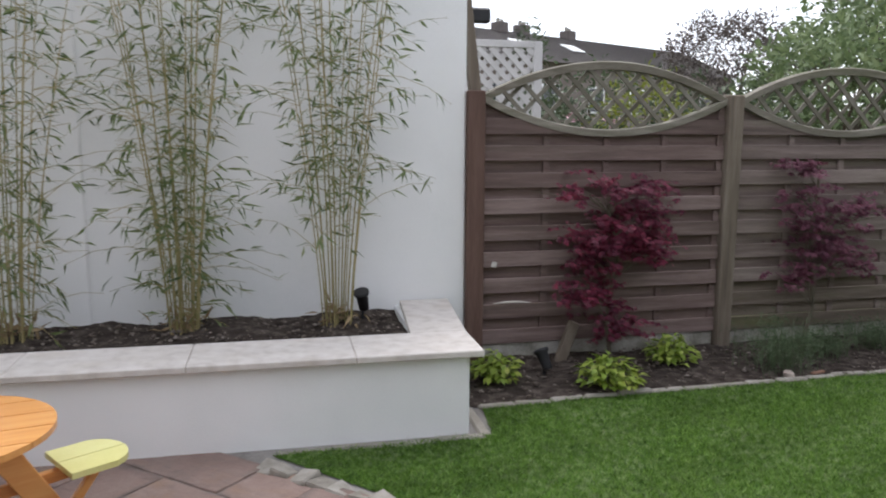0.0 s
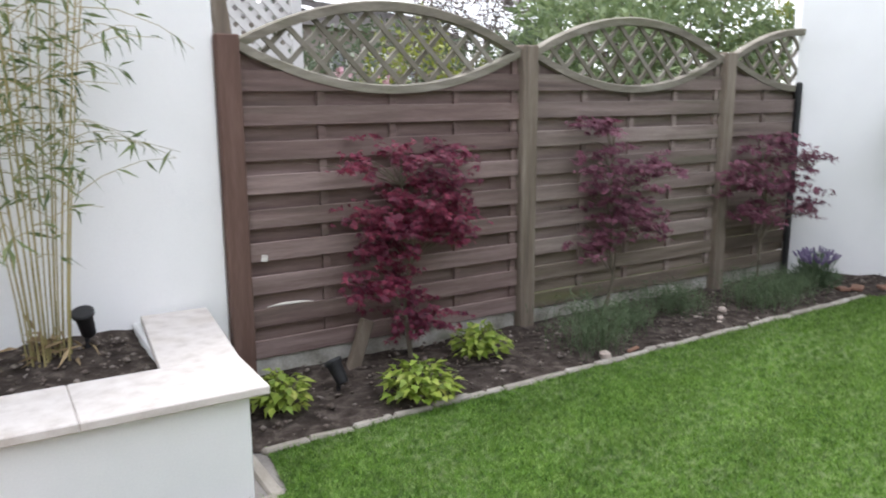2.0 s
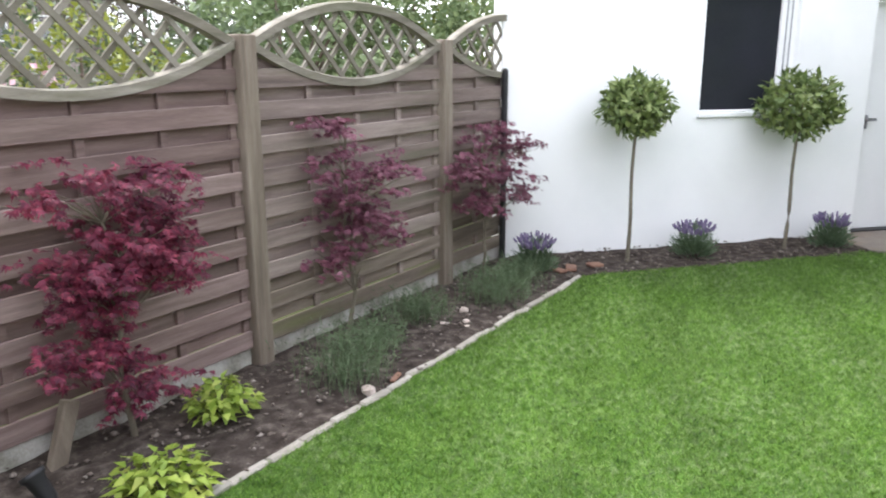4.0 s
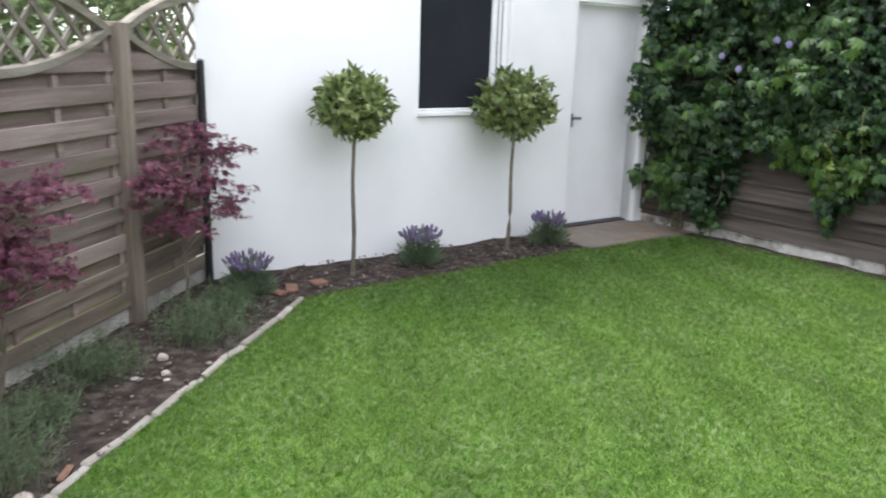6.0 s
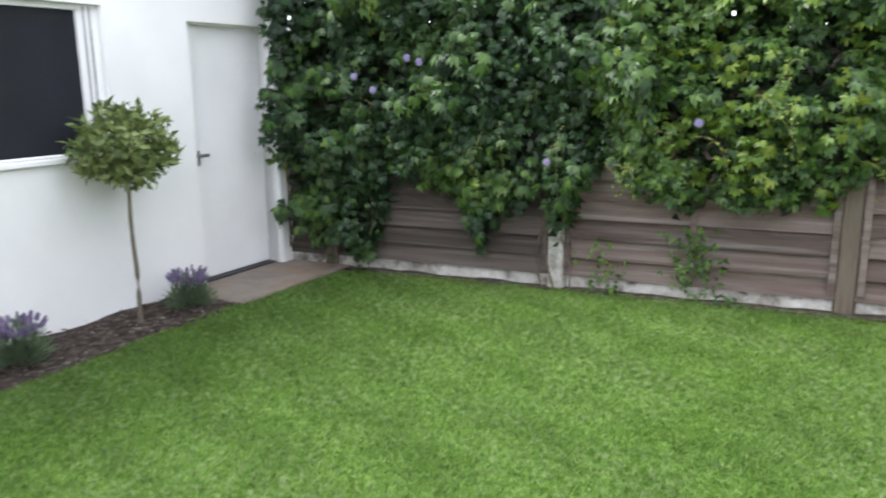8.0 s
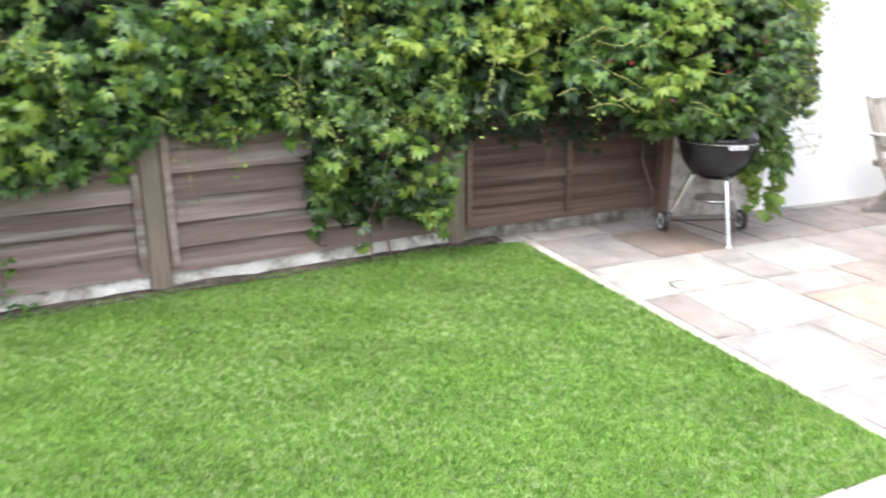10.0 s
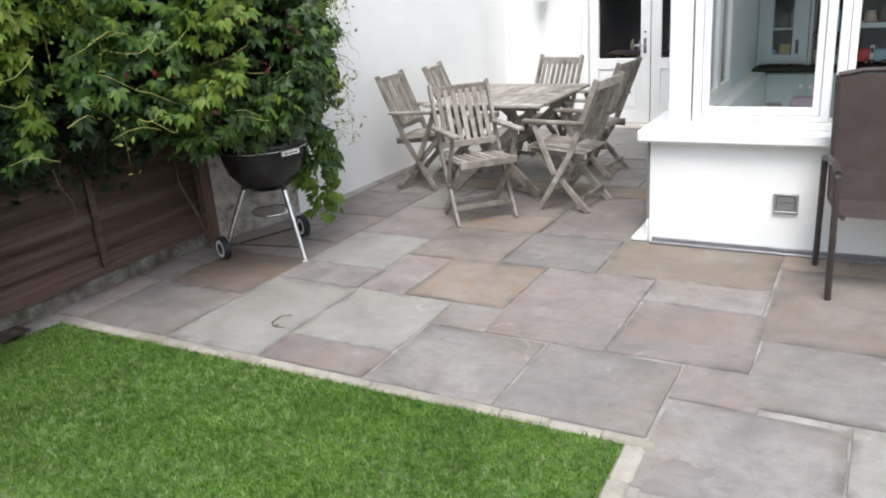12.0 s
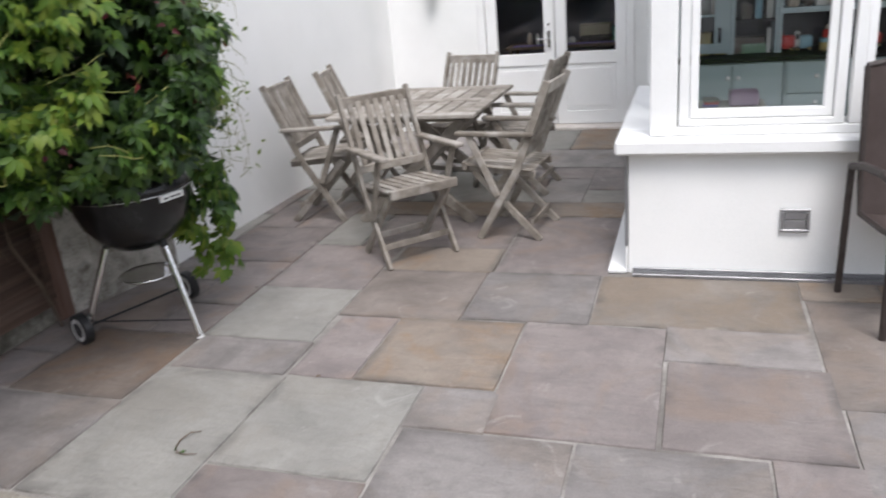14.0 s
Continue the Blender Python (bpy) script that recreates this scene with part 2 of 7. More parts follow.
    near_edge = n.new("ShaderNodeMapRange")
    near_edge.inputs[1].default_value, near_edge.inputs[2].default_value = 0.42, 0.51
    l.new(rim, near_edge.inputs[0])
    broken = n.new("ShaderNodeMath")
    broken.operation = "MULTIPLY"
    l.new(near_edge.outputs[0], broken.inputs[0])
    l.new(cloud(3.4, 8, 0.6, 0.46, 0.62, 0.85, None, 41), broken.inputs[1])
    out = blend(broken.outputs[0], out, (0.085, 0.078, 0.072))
    vary = n.new("ShaderNodeHueSaturation")
    val = n.new("ShaderNodeMapRange")
    val.inputs[3].default_value, val.inputs[4].default_value = 0.84, 1.1
    l.new(info.outputs["Random"], val.inputs[0])
    l.new(val.outputs[0], vary.inputs["Value"])
    l.new(out, vary.inputs["Color"])
    l.new(vary.outputs[0], b.inputs["Base Color"])
    bp = n.new("ShaderNodeBump")
    bp.inputs["Strength"].default_value, bp.inputs["Distance"].default_value = 0.5, 0.012
    l.new(cloud(9, 9, 0.8, 0.2, 0.8, 1.0, (1, 2.5, 1), 2), bp.inputs["Height"])
    l.new(bp.outputs[0], b.inputs["Normal"])
    return m


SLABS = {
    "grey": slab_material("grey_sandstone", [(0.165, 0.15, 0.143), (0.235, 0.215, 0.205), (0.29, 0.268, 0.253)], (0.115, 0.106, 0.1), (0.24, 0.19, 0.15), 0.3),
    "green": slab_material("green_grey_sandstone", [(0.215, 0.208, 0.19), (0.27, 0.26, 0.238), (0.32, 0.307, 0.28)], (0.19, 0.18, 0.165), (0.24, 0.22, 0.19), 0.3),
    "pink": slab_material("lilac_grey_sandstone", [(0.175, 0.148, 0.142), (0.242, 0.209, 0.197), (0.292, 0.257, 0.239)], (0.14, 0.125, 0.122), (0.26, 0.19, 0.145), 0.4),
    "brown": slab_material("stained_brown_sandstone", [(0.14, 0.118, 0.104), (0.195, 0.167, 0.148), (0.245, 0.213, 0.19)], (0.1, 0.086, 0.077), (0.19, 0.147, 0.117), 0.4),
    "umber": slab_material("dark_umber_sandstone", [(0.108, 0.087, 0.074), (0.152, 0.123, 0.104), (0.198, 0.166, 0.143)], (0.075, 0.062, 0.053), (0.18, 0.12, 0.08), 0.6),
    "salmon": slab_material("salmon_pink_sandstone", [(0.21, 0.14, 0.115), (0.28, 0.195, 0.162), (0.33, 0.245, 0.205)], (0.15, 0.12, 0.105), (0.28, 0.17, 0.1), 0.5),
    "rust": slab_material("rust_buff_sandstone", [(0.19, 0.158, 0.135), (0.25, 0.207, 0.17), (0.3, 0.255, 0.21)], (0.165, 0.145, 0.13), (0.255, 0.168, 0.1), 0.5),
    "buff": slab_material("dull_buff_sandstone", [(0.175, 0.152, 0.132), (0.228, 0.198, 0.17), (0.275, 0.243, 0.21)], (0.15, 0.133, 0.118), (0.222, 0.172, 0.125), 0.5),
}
BLACK_GLASS = material("dark_window_glass", [(0.02, 0.021, 0.026), (0.028, 0.029, 0.036)], 2, 0.08, bump=0, spec=0.5)
GLASS = glass_material("clear_pane")
CHROME = material("polished_metal", [(0.78, 0.78, 0.79), (0.86, 0.86, 0.86)], 8, 0.2, metal=1.0, bump=0.02)
STEEL = material("grey_metal", [(0.3, 0.3, 0.31), (0.4, 0.4, 0.41)], 10, 0.45, metal=0.8, bump=0.05)
BLACK = material("black_enamel", [(0.008, 0.008, 0.009), (0.014, 0.014, 0.015)], 6, 0.2, bump=0.01, coat=0.1, spec=0.35)
BLACK_PLASTIC = material("black_plastic", [(0.012, 0.012, 0.013), (0.025, 0.025, 0.027)], 10, 0.5, bump=0.05)
BRONZE = material("dark_bronze_powder_coat", [(0.03, 0.022, 0.02), (0.05, 0.04, 0.036)], 20, 0.5, bump=0.05)
SLING = material("brown_woven_sling", [(0.09, 0.068, 0.062), (0.14, 0.108, 0.1)], 6, 0.8, bump=0.2, fine=200)


# ---- mesh helpers ----
def part(name, bm, mat, parent=None, label="", at=None):
    """One mesh object from a bmesh, under a thing or part."""
    me = bpy.data.meshes.new(name)
    bm.to_mesh(me)
    bm.free()
    me.materials.append(mat)
    ob = new(name, me)
    if parent is not None:
        ob.parent = parent
    if at is not None:
        ob.matrix_basis = at
    if label:
        ob["label"] = label
    return ob


def thing(name, at, label, category, group="", kind=""):
    ob = new(name)
    ob.empty_display_size = 0.1
    ob.matrix_basis = at
    return tagged(ob, label, category, group, kind)


def box(bm, x0, x1, y0, y1, z0, z1, bevel=0.0, m=None):
    made = bmesh.ops.create_cube(bm, size=1, matrix=Matrix.LocRotScale(((x0 + x1) / 2, (y0 + y1) / 2, (z0 + z1) / 2), None, (abs(x1 - x0), abs(y1 - y0), abs(z1 - z0))))
    vs = made["verts"]
    if m is not None:
        bmesh.ops.transform(bm, matrix=m, verts=vs)
    if bevel:
        es = list({e for v in vs for e in v.link_edges})
        bmesh.ops.bevel(bm, geom=es, offset=bevel, segments=1, affect="EDGES", profile=0.7)
    return bm


def boxes(*specs, bevel=0.0):
    bm = bmesh.new()
    for s in specs:
        box(bm, *s, bevel=bevel)
    return bm


def bar(bm, a, b, w, h, bevel=0.0, up=(0, 0, 1)):
    """A squared bar from a to b, w across and h along 'up'."""
    a, b = Vector(a), Vector(b)
    y = (b - a).normalized()
    x = y.cross(Vector(up)).normalized()
    z = x.cross(y)
    m = Matrix((x, y, z)).transposed().to_4x4()
    m.translation = (a + b) / 2
    return box(bm, -w / 2, w / 2, -(b - a).length / 2, (b - a).length / 2, -h / 2, h / 2, bevel, m)


def rod(bm, a, b, r0, r1=None, seg=8, caps=True):
    a, b = Vector(a), Vector(b)
    m = (b - a).to_track_quat("Z", "Y").to_matrix().to_4x4()
    m.translation = (a + b) / 2
    bmesh.ops.create_cone(bm, cap_ends=caps, segments=seg, radius1=r0, radius2=r0 if r1 is None else r1, depth=(b - a).length, matrix=m)
    return bm


def tube(bm, pts, radii, seg=7):
    """A bent tapered tube through points."""
    rings = []
    for i, p in enumerate(pts):
        d = (Vector(pts[min(i + 1, len(pts) - 1)]) - Vector(pts[max(i - 1, 0)])).normalized()
        q = d.to_track_quat("Z", "Y")
        rings.append([bm.verts.new(Vector(p) + q @ Vector((radii[i] * math.cos(a), radii[i] * math.sin(a), 0))) for a in (2 * math.pi * k / seg for k in range(seg))])
    for r, s in zip(rings, rings[1:]):
        for k in range(seg):
            bm.faces.new((r[k], r[(k + 1) % seg], s[(k + 1) % seg], s[k]))
    bm.faces.new(rings[0][::-1])
    bm.faces.new(rings[-1])
    return bm


def lathe(bm, profile, seg=28, centre=(0, 0, 0)):
    """A turned body from (radius, height) pairs, from bottom to top."""
    c = Vector(centre)
    rings = []
    for r, z in profile:
        rings.append([bm.verts.new(c + Vector((r * math.cos(2 * math.pi * k / seg), r * math.sin(2 * math.pi * k / seg), z))) for k in range(seg)])
    for r, s in zip(rings, rings[1:]):
        for k in range(seg):
            f = bm.faces.new((r[k], r[(k + 1) % seg], s[(k + 1) % seg], s[k]))
            f.smooth = True
    bm.faces.new(rings[0][::-1])
    bm.faces.new(rings[-1])
    return bm


def soup(name, verts, faces, mat, parent=None, label="", smooth=False):
    """One mesh from arrays of corners and faces."""
    me = bpy.data.meshes.new(name)
    verts = np.asarray(verts, dtype=np.float32).reshape(-1, 3)
    faces = np.asarray(faces, dtype=np.int32)
    k = faces.shape[1]
    me.vertices.add(len(verts))
    me.vertices.foreach_set("co", verts.ravel())
    me.loops.add(faces.size)
    me.loops.foreach_set("vertex_index", faces.ravel())
    me.polygons.add(len(faces))
    me.polygons.foreach_set("loop_start", np.arange(0, faces.size, k, dtype=np.int32))
    me.polygons.foreach_set("loop_total", np.full(len(faces), k, dtype=np.int32))
    me.update(calc_edges=True)
    me.materials.append(mat)
    ob = new(name, me)
    if parent is not None:
        ob.parent = parent
    if label:
        ob["label"] = label
    return ob


RNG = np.random.default_rng(7)


def unit(v):
    return v / np.maximum(np.linalg.norm(v, axis=-1, keepdims=True), 1e-9)


def leaves(centres, along, normal, length, width, fold=0.25, droop=0.15):
    """Corners and faces of pointed, folded leaves: six corners and four faces each, one island a leaf."""
    n = len(centres)
    a = unit(along)
    side = unit(np.cross(normal, a))
    up = np.cross(a, side)
    L, W = np.reshape(length, (-1, 1)) * np.ones((n, 1)), np.reshape(width, (-1, 1)) * np.ones((n, 1))
    base = centres
    m1 = centres + a * L * 0.42 - up * L * 0.03
    tip = centres + a * L - up * L * droop
    l1 = centres + a * L * 0.38 + side * W * 0.5 + up * W * fold
    r1 = centres + a * L * 0.38 - side * W * 0.5 + up * W * fold
    v = np.stack([base, l1, m1, r1, tip], axis=1)
    i = np.arange(n)[:, None] * 5
    f = np.concatenate([i + [0, 2, 1], i + [0, 3, 2], i + [1, 2, 4], i + [2, 3, 4]], axis=0)
    return v.reshape(-1, 3), f


def ovate(centres, along, normal, length, width, fold=0.15, droop=0.3):
    """Corners and faces of rounder leaves with a pointed tip: eight corners and six faces each."""
    n = len(centres)
    a = unit(along)
    side = unit(np.cross(normal, a))
    up = np.cross(a, side)
    L, W = np.reshape(length, (-1, 1)) * np.ones((n, 1)), np.reshape(width, (-1, 1)) * np.ones((n, 1))
    v = [centres]
    for u, w in ((0.3, 0.42), (0.62, 0.5)):
        mid = centres + a * L * u - up * L * droop * u * u
        v += [mid + side * W * w + up * W * fold, mid, mid - side * W * w + up * W * fold]
    v.append(centres + a * L - up * L * droop)
    i = np.arange(n)[:, None] * 8
    f = np.concatenate([i + q for q in ([0, 2, 1], [0, 3, 2], [1, 2, 5], [1, 5, 4], [2, 3, 6], [2, 6, 5], [4, 5, 7], [5, 6, 7])], axis=0)
    return np.stack(v, axis=1).reshape(-1, 3), f


# ---- frames of the plan: house axes, and the creeper fence ----
TURNED = -43.5
HOUSE = pose(0, 0, 0, 0, 0, TURNED)          # x along the paving's edge, y from the house to the shed
LAP = pose(5.62, -3.03, 0, 0, 0, 52.0)       # x along the creeper fence, y to the lawn
LAP_END = pose(5.62, -3.03, 0, 0, 0, 47.3)


def hw(d, n, z=0.0):
    return HOUSE @ Vector((d, n, z))
# ---- ground ----
def ground_sheet():
    bm = bmesh.new()
    bmesh.ops.create_grid(bm, x_segments=8, y_segments=8, size=400)
    bmesh.ops.translate(bm, vec=(0, 0, -0.12), verts=bm.verts)
    return tagged(part("ground", bm, EARTH), "bare earth and grass far around the garden", "ground", kind="structure")


ground_sheet()

def pierced(xs, zs, holes, y0, y1):
    """A wall slab in one piece on a grid of cuts, with the cells in 'holes' left open."""
    bm = bmesh.new()
    v = {}

    def at(i, k, y):
        if (i, k, y) not in v:
            v[(i, k, y)] = bm.verts.new((xs[i], y, zs[k]))
        return v[(i, k, y)]
    solid = {(i, k) for i in range(len(xs) - 1) for k in range(len(zs) - 1)} - set(holes)
    for i, k in solid:
        bm.faces.new((at(i, k, y0), at(i + 1, k, y0), at(i + 1, k + 1, y0), at(i, k + 1, y0)))
        bm.faces.new((at(i + 1, k, y1), at(i, k, y1), at(i, k + 1, y1), at(i + 1, k + 1, y1)))
        for di, dk, e in ((-1, 0, ((i, k), (i, k + 1))), (1, 0, ((i + 1, k + 1), (i + 1, k))), (0, -1, ((i + 1, k), (i, k))), (0, 1, ((i, k + 1), (i + 1, k + 1)))):
            if (i + di, k + dk) not in solid:
                (a, c), (p, q) = e
                bm.faces.new((at(a, c, y0), at(p, q, y0), at(p, q, y1), at(a, c, y1)))
    bmesh.ops.recalc_face_normals(bm, faces=bm.faces[:])
    return bm


# ---- north boundary: rendered wall, planter, fence ----
FY = 5.12


def white_garden_wall():
    bm = boxes((-4.5, 2.0, FY - 0.03, FY + 0.2, -0.1, 3.6), bevel=0.012)
    box(bm, -4.5, -0.17, FY - 0.06, FY - 0.028, -0.1, 3.6, 0.012)
    return tagged(part("wall_north", bm, RENDER), "white rendered garden wall behind the bamboo", "wall", kind="structure")


white_garden_wall()


def planter():
    t = thing("raised_planter", pose(1.72, 3.96, 0, 0, 0, -1.5), "white rendered raised planter with stone coping, bamboo planted in it", "planter")
    x0 = -6.0
    part("wall", boxes((x0, 0, 0.0, 0.2, -0.1, 0.396), (-0.2, 0, 0.2, 1.16, -0.1, 0.396), bevel=0.008), RENDER, t)
    ends = [0.06, -0.55, -1.3, -2.05, -2.8, -3.55, -4.3, -5.05, x0]
    for a, b in zip(ends, ends[1:]):
        part("coping_stone", boxes((b + 0.0006, a - 0.0006, -0.05, 0.33, 0.398, 0.432), bevel=0.005), COPING, t)
    # the return leans out a little towards the fence
    bm = bmesh.new()
    ring = ((-0.235, 0.331), (0.06, 0.331), (0.132, 1.1), (-0.168, 1.1))
    lo, hi = [bm.verts.new((x, y, 0.398)) for x, y in ring], [bm.verts.new((x, y, 0.432)) for x, y in ring]
    bm.faces.new(lo[::-1])
    bm.faces.new(hi)
    for k in range(4):
        bm.faces.new((lo[k], lo[(k + 1) % 4], hi[(k + 1) % 4], hi[k]))
    bmesh.ops.bevel(bm, geom=bm.edges[:], offset=0.004, segments=1, affect="EDGES")
    part("coping_stone", bm, COPING, t)
    n = 90
    xs, ys = np.meshgrid(np.linspace(x0, -0.2, n * 2), np.linspace(0.2, 1.2, 36))
    zs = 0.352 + np.array([[0.035 * noise.noise(Vector((x * 3, y * 3, 0))) + 0.018 * noise.noise(Vector((x * 14, y * 14, 3))) for x, y in zip(r, s)] for r, s in zip(xs, ys)]) + 0.03 * np.clip(ys - 0.7, 0, 1)
    v = np.stack([xs, ys, zs], axis=-1).reshape(-1, 3)
    w = n * 2
    idx = np.array([(r * w + c, r * w + c + 1, (r + 1) * w + c + 1, (r + 1) * w + c) for r in range(35) for c in range(w - 1)])
    tagged(soup("soil", v, idx, SOIL, t, "dark crumbly soil with bark"))
    return t


planter()


def arch_panel(x0, x1, wood, low_wood):
    """A hit-and-miss board panel with an arched lattice top, between two posts."""
    t = thing("lattice_fence", pose(x0, FY, 0), "brown weathered wooden fence panel with arched lattice top", "fence panel", "panels of the fence")
    w = 1.66
    end = x1 - x0

    def low(x):
        return 1.45 + 0.205 * (2 * x / w - 1) ** 2

    def high(x):
        return 1.872 - 0.215 * (2 * x / w - 1) ** 2
    # boards: the proud ones in front, the others behind the battens
    z, i = 0.106, 0
    while z < 1.56:
        proud = i % 2 == 0
        h = 0.095 if proud else 0.1
        y0, y1 = (-0.03, -0.014) if proud else (0.012, 0.028)
        bm = bmesh.new()
        if z + h > 1.44:
            # boards under the sagging rail are cut to its curve
            seg = 14
            f, g = [], []
            for k in range(seg + 1):
                x = end * k / seg
                top = max(z + 0.004, min(z + h, low(x) - 0.012))
                f.append((bm.verts.new((x, y0, z)), bm.verts.new((x, y0, top))))
                g.append((bm.verts.new((x, y1, z)), bm.verts.new((x, y1, top))))
            for k in range(seg):
                bm.faces.new((f[k][0], f[k + 1][0], f[k + 1][1], f[k][1]))
                bm.faces.new((g[k + 1][0], g[k][0], g[k][1], g[k + 1][1]))
                bm.faces.new((f[k][1], f[k + 1][1], g[k + 1][1], g[k][1]))
                bm.faces.new((f[k + 1][0], f[k][0], g[k][0], g[k + 1][0]))
        else:
            sag = random.uniform(-0.004, 0.004)
            box(bm, 0, end, y0, y1, z, z + h, 0.003, pose(0, 0, sag))
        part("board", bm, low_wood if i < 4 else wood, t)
        z += 0.0835
        i += 1
    for x in (0.42, 0.83, 1.24, end - 0.021):
        if x < end - 0.02:
            part("batten", boxes((x - 0.02, x + 0.02, -0.012, 0.01, 0.12, low(x)), bevel=0.002), wood, t)
    for name, fn, r in (("lower_rail", low, 0.024), ("arched_rail", high, 0.026)):
        bm = bmesh.new()
        seg = 20
        pts = [(end * k / seg, -0.005, fn(end * k / seg)) for k in range(seg + 1)]
        prev = None
        for p in pts:
            ring = [bm.verts.new((p[0], p[1] + dy, p[2] + dz)) for dy, dz in ((-0.032, -r), (-0.036, r * 0.7), (-0.02, r), (0.02, r), (0.03, r * 0.7), (0.03, -r))]
            if prev:
                for a in range(6):
                    bm.faces.new((prev[a], ring[a], ring[(a + 1) % 6], prev[(a + 1) % 6]))
            prev = ring
        part(name, bm, TRELLIS_WOOD, t)
    # lattice of crossing slats, clipped between the two rails
    for sgn, y in ((1, 0.008), (-1, -0.008)):
        c = -2.5
        while c < 4.5:
            xs = [x for x in np.linspace(0.02, end - 0.02, 140) if low(x) < sgn * (x - c) + 1.66 < high(x)]
            if xs and xs[-1] - xs[0] > 0.03:
                a, b = xs[0], xs[-1]
                part("lattice_slat", bar(bmesh.new(), (a, y, sgn * (a - c) + 1.66), (b, y, sgn * (b - c) + 1.66), 0.012, 0.026, 0.0, (-sgn, 0, 1)), LATTICE_WOOD, t)
            c += 0.178
    return t


POSTS = [2.055, 3.83, 5.62]
for x in POSTS:
    t = thing("fence_post", pose(x, FY - 0.02, 0), "weathered square wooden fence post", "fence post", "posts of the fence")
    h = 1.70
    bm = boxes((-0.055, 0.055, -0.05, 0.05, -0.1, h), bevel=0.006)
    part("post", bm, RED_POST if x < 3 else POST_WOOD, t)
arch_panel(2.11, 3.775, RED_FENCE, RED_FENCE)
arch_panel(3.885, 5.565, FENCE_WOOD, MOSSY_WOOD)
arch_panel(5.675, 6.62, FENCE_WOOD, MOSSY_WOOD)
for a, b in ((2.0, 3.775), (3.885, 5.565), (5.675, 6.64)):
    tagged(part("gravel_board", boxes((a, b, FY - 0.012, FY + 0.035, -0.1, 0.118), bevel=0.006), CONCRETE), "rough concrete gravel board under the fence", "gravel board", "gravel boards", "structure")
# narrow black upright strip along the joint of fence and shed
tagged(part("downpipe", boxes((6.415, 6.46, FY - 0.075, FY - 0.03, -0.1, 1.5), bevel=0.012), BLACK_PLASTIC), "black square upright strip where the fence meets the shed", "downpipe")


# ---- shed, in house axes ----
def shed():
    t = thing("garden_shed", HOUSE, "white rendered shed with a dark window and a white door", "shed")
    n0, top = 8.15, 3.0
    wall = pierced([1.17, 2.88, 3.76, 4.5, 5.36, 5.4], [-0.1, 1.09, 2.04, 2.1, top], {(1, 1), (1, 2), (3, 0), (3, 1)}, n0, n0 + 0.22)
    part("side_wall", boxes((6.75, 9.4, 4.93, 5.12, -0.1, top)), RENDER, t, at=HOUSE.inverted())
    part("pier", boxes((5.36, 5.6, n0 - 0.05, n0 + 0.21, -0.1, top), bevel=0.02), RENDER, t)
    part("wall", wall, RENDER, t)
    part("roof", boxes((1.1, 5.8, n0 - 0.12, n0 + 0.3, top, top + 0.1), (3.2, 5.8, n0 + 0.301, n0 + 2.0, top, top + 0.1), bevel=0.01), CONCRETE, t)
    win = part("window", boxes((3.61, 3.76, n0 + 0.05, n0 + 0.1, 1.13, 2.1), (2.88, 2.9, n0 + 0.05, n0 + 0.1, 1.13, 2.1), (2.9, 3.61, n0 + 0.05, n0 + 0.1, 1.13, 1.145), (2.9, 3.61, n0 + 0.05, n0 + 0.1, 2.06, 2.1), bevel=0.004), PAINT, t)
    part("pane", boxes((2.9, 3.61, n0 + 0.07, n0 + 0.08, 1.145, 2.06)), BLACK_GLASS, win, "dark glass")
    part("mullion", boxes((3.655, 3.665, n0 + 0.044, n0 + 0.049, 1.14, 2.09), (3.7, 3.71, n0 + 0.044, n0 + 0.049, 1.14, 2.09)), STEEL, win)
    part("window_sill", boxes((2.86, 3.78, n0 - 0.03, n0 + 0.07, 1.09, 1.128), bevel=0.006), PAINT, t)
    door = part("door", boxes((4.51, 5.352, n0 + 0.1, n0 + 0.14, 0.035, 2.03), bevel=0.004), PAINT, t, "flush white door")
    for z in (0.22, 0.98, 1.75):
        part("hinge", boxes((5.24, 5.35, n0 + 0.09, n0 + 0.099, z, z + 0.028), bevel=0.003), PAINT, door)
    part("door_handle", boxes((4.535, 4.6, n0 + 0.07, n0 + 0.098, 0.95, 1.07), (4.555, 4.575, n0 + 0.03, n0 + 0.08, 1.02, 1.045), (4.55, 4.65, n0 + 0.018, n0 + 0.04, 1.02, 1.045), bevel=0.004), STEEL, door, "grey metal lever handle")
    part("threshold", boxes((4.5, 5.358, n0 + 0.03, n0 + 0.2, -0.05, 0.03), bevel=0.004), BLACK_PLASTIC, t)
    return t


shed()


def framed(xs, zs, holes, y0, y1):
    """A joined frame with softened edges."""
    bm = pierced(xs, zs, holes, y0, y1)
    es = [e for e in bm.edges if len(e.link_faces) == 2 and e.calc_face_angle() > 1]
    bmesh.ops.bevel(bm, geom=es, offset=0.004, segments=1, affect="EDGES")
    return bm


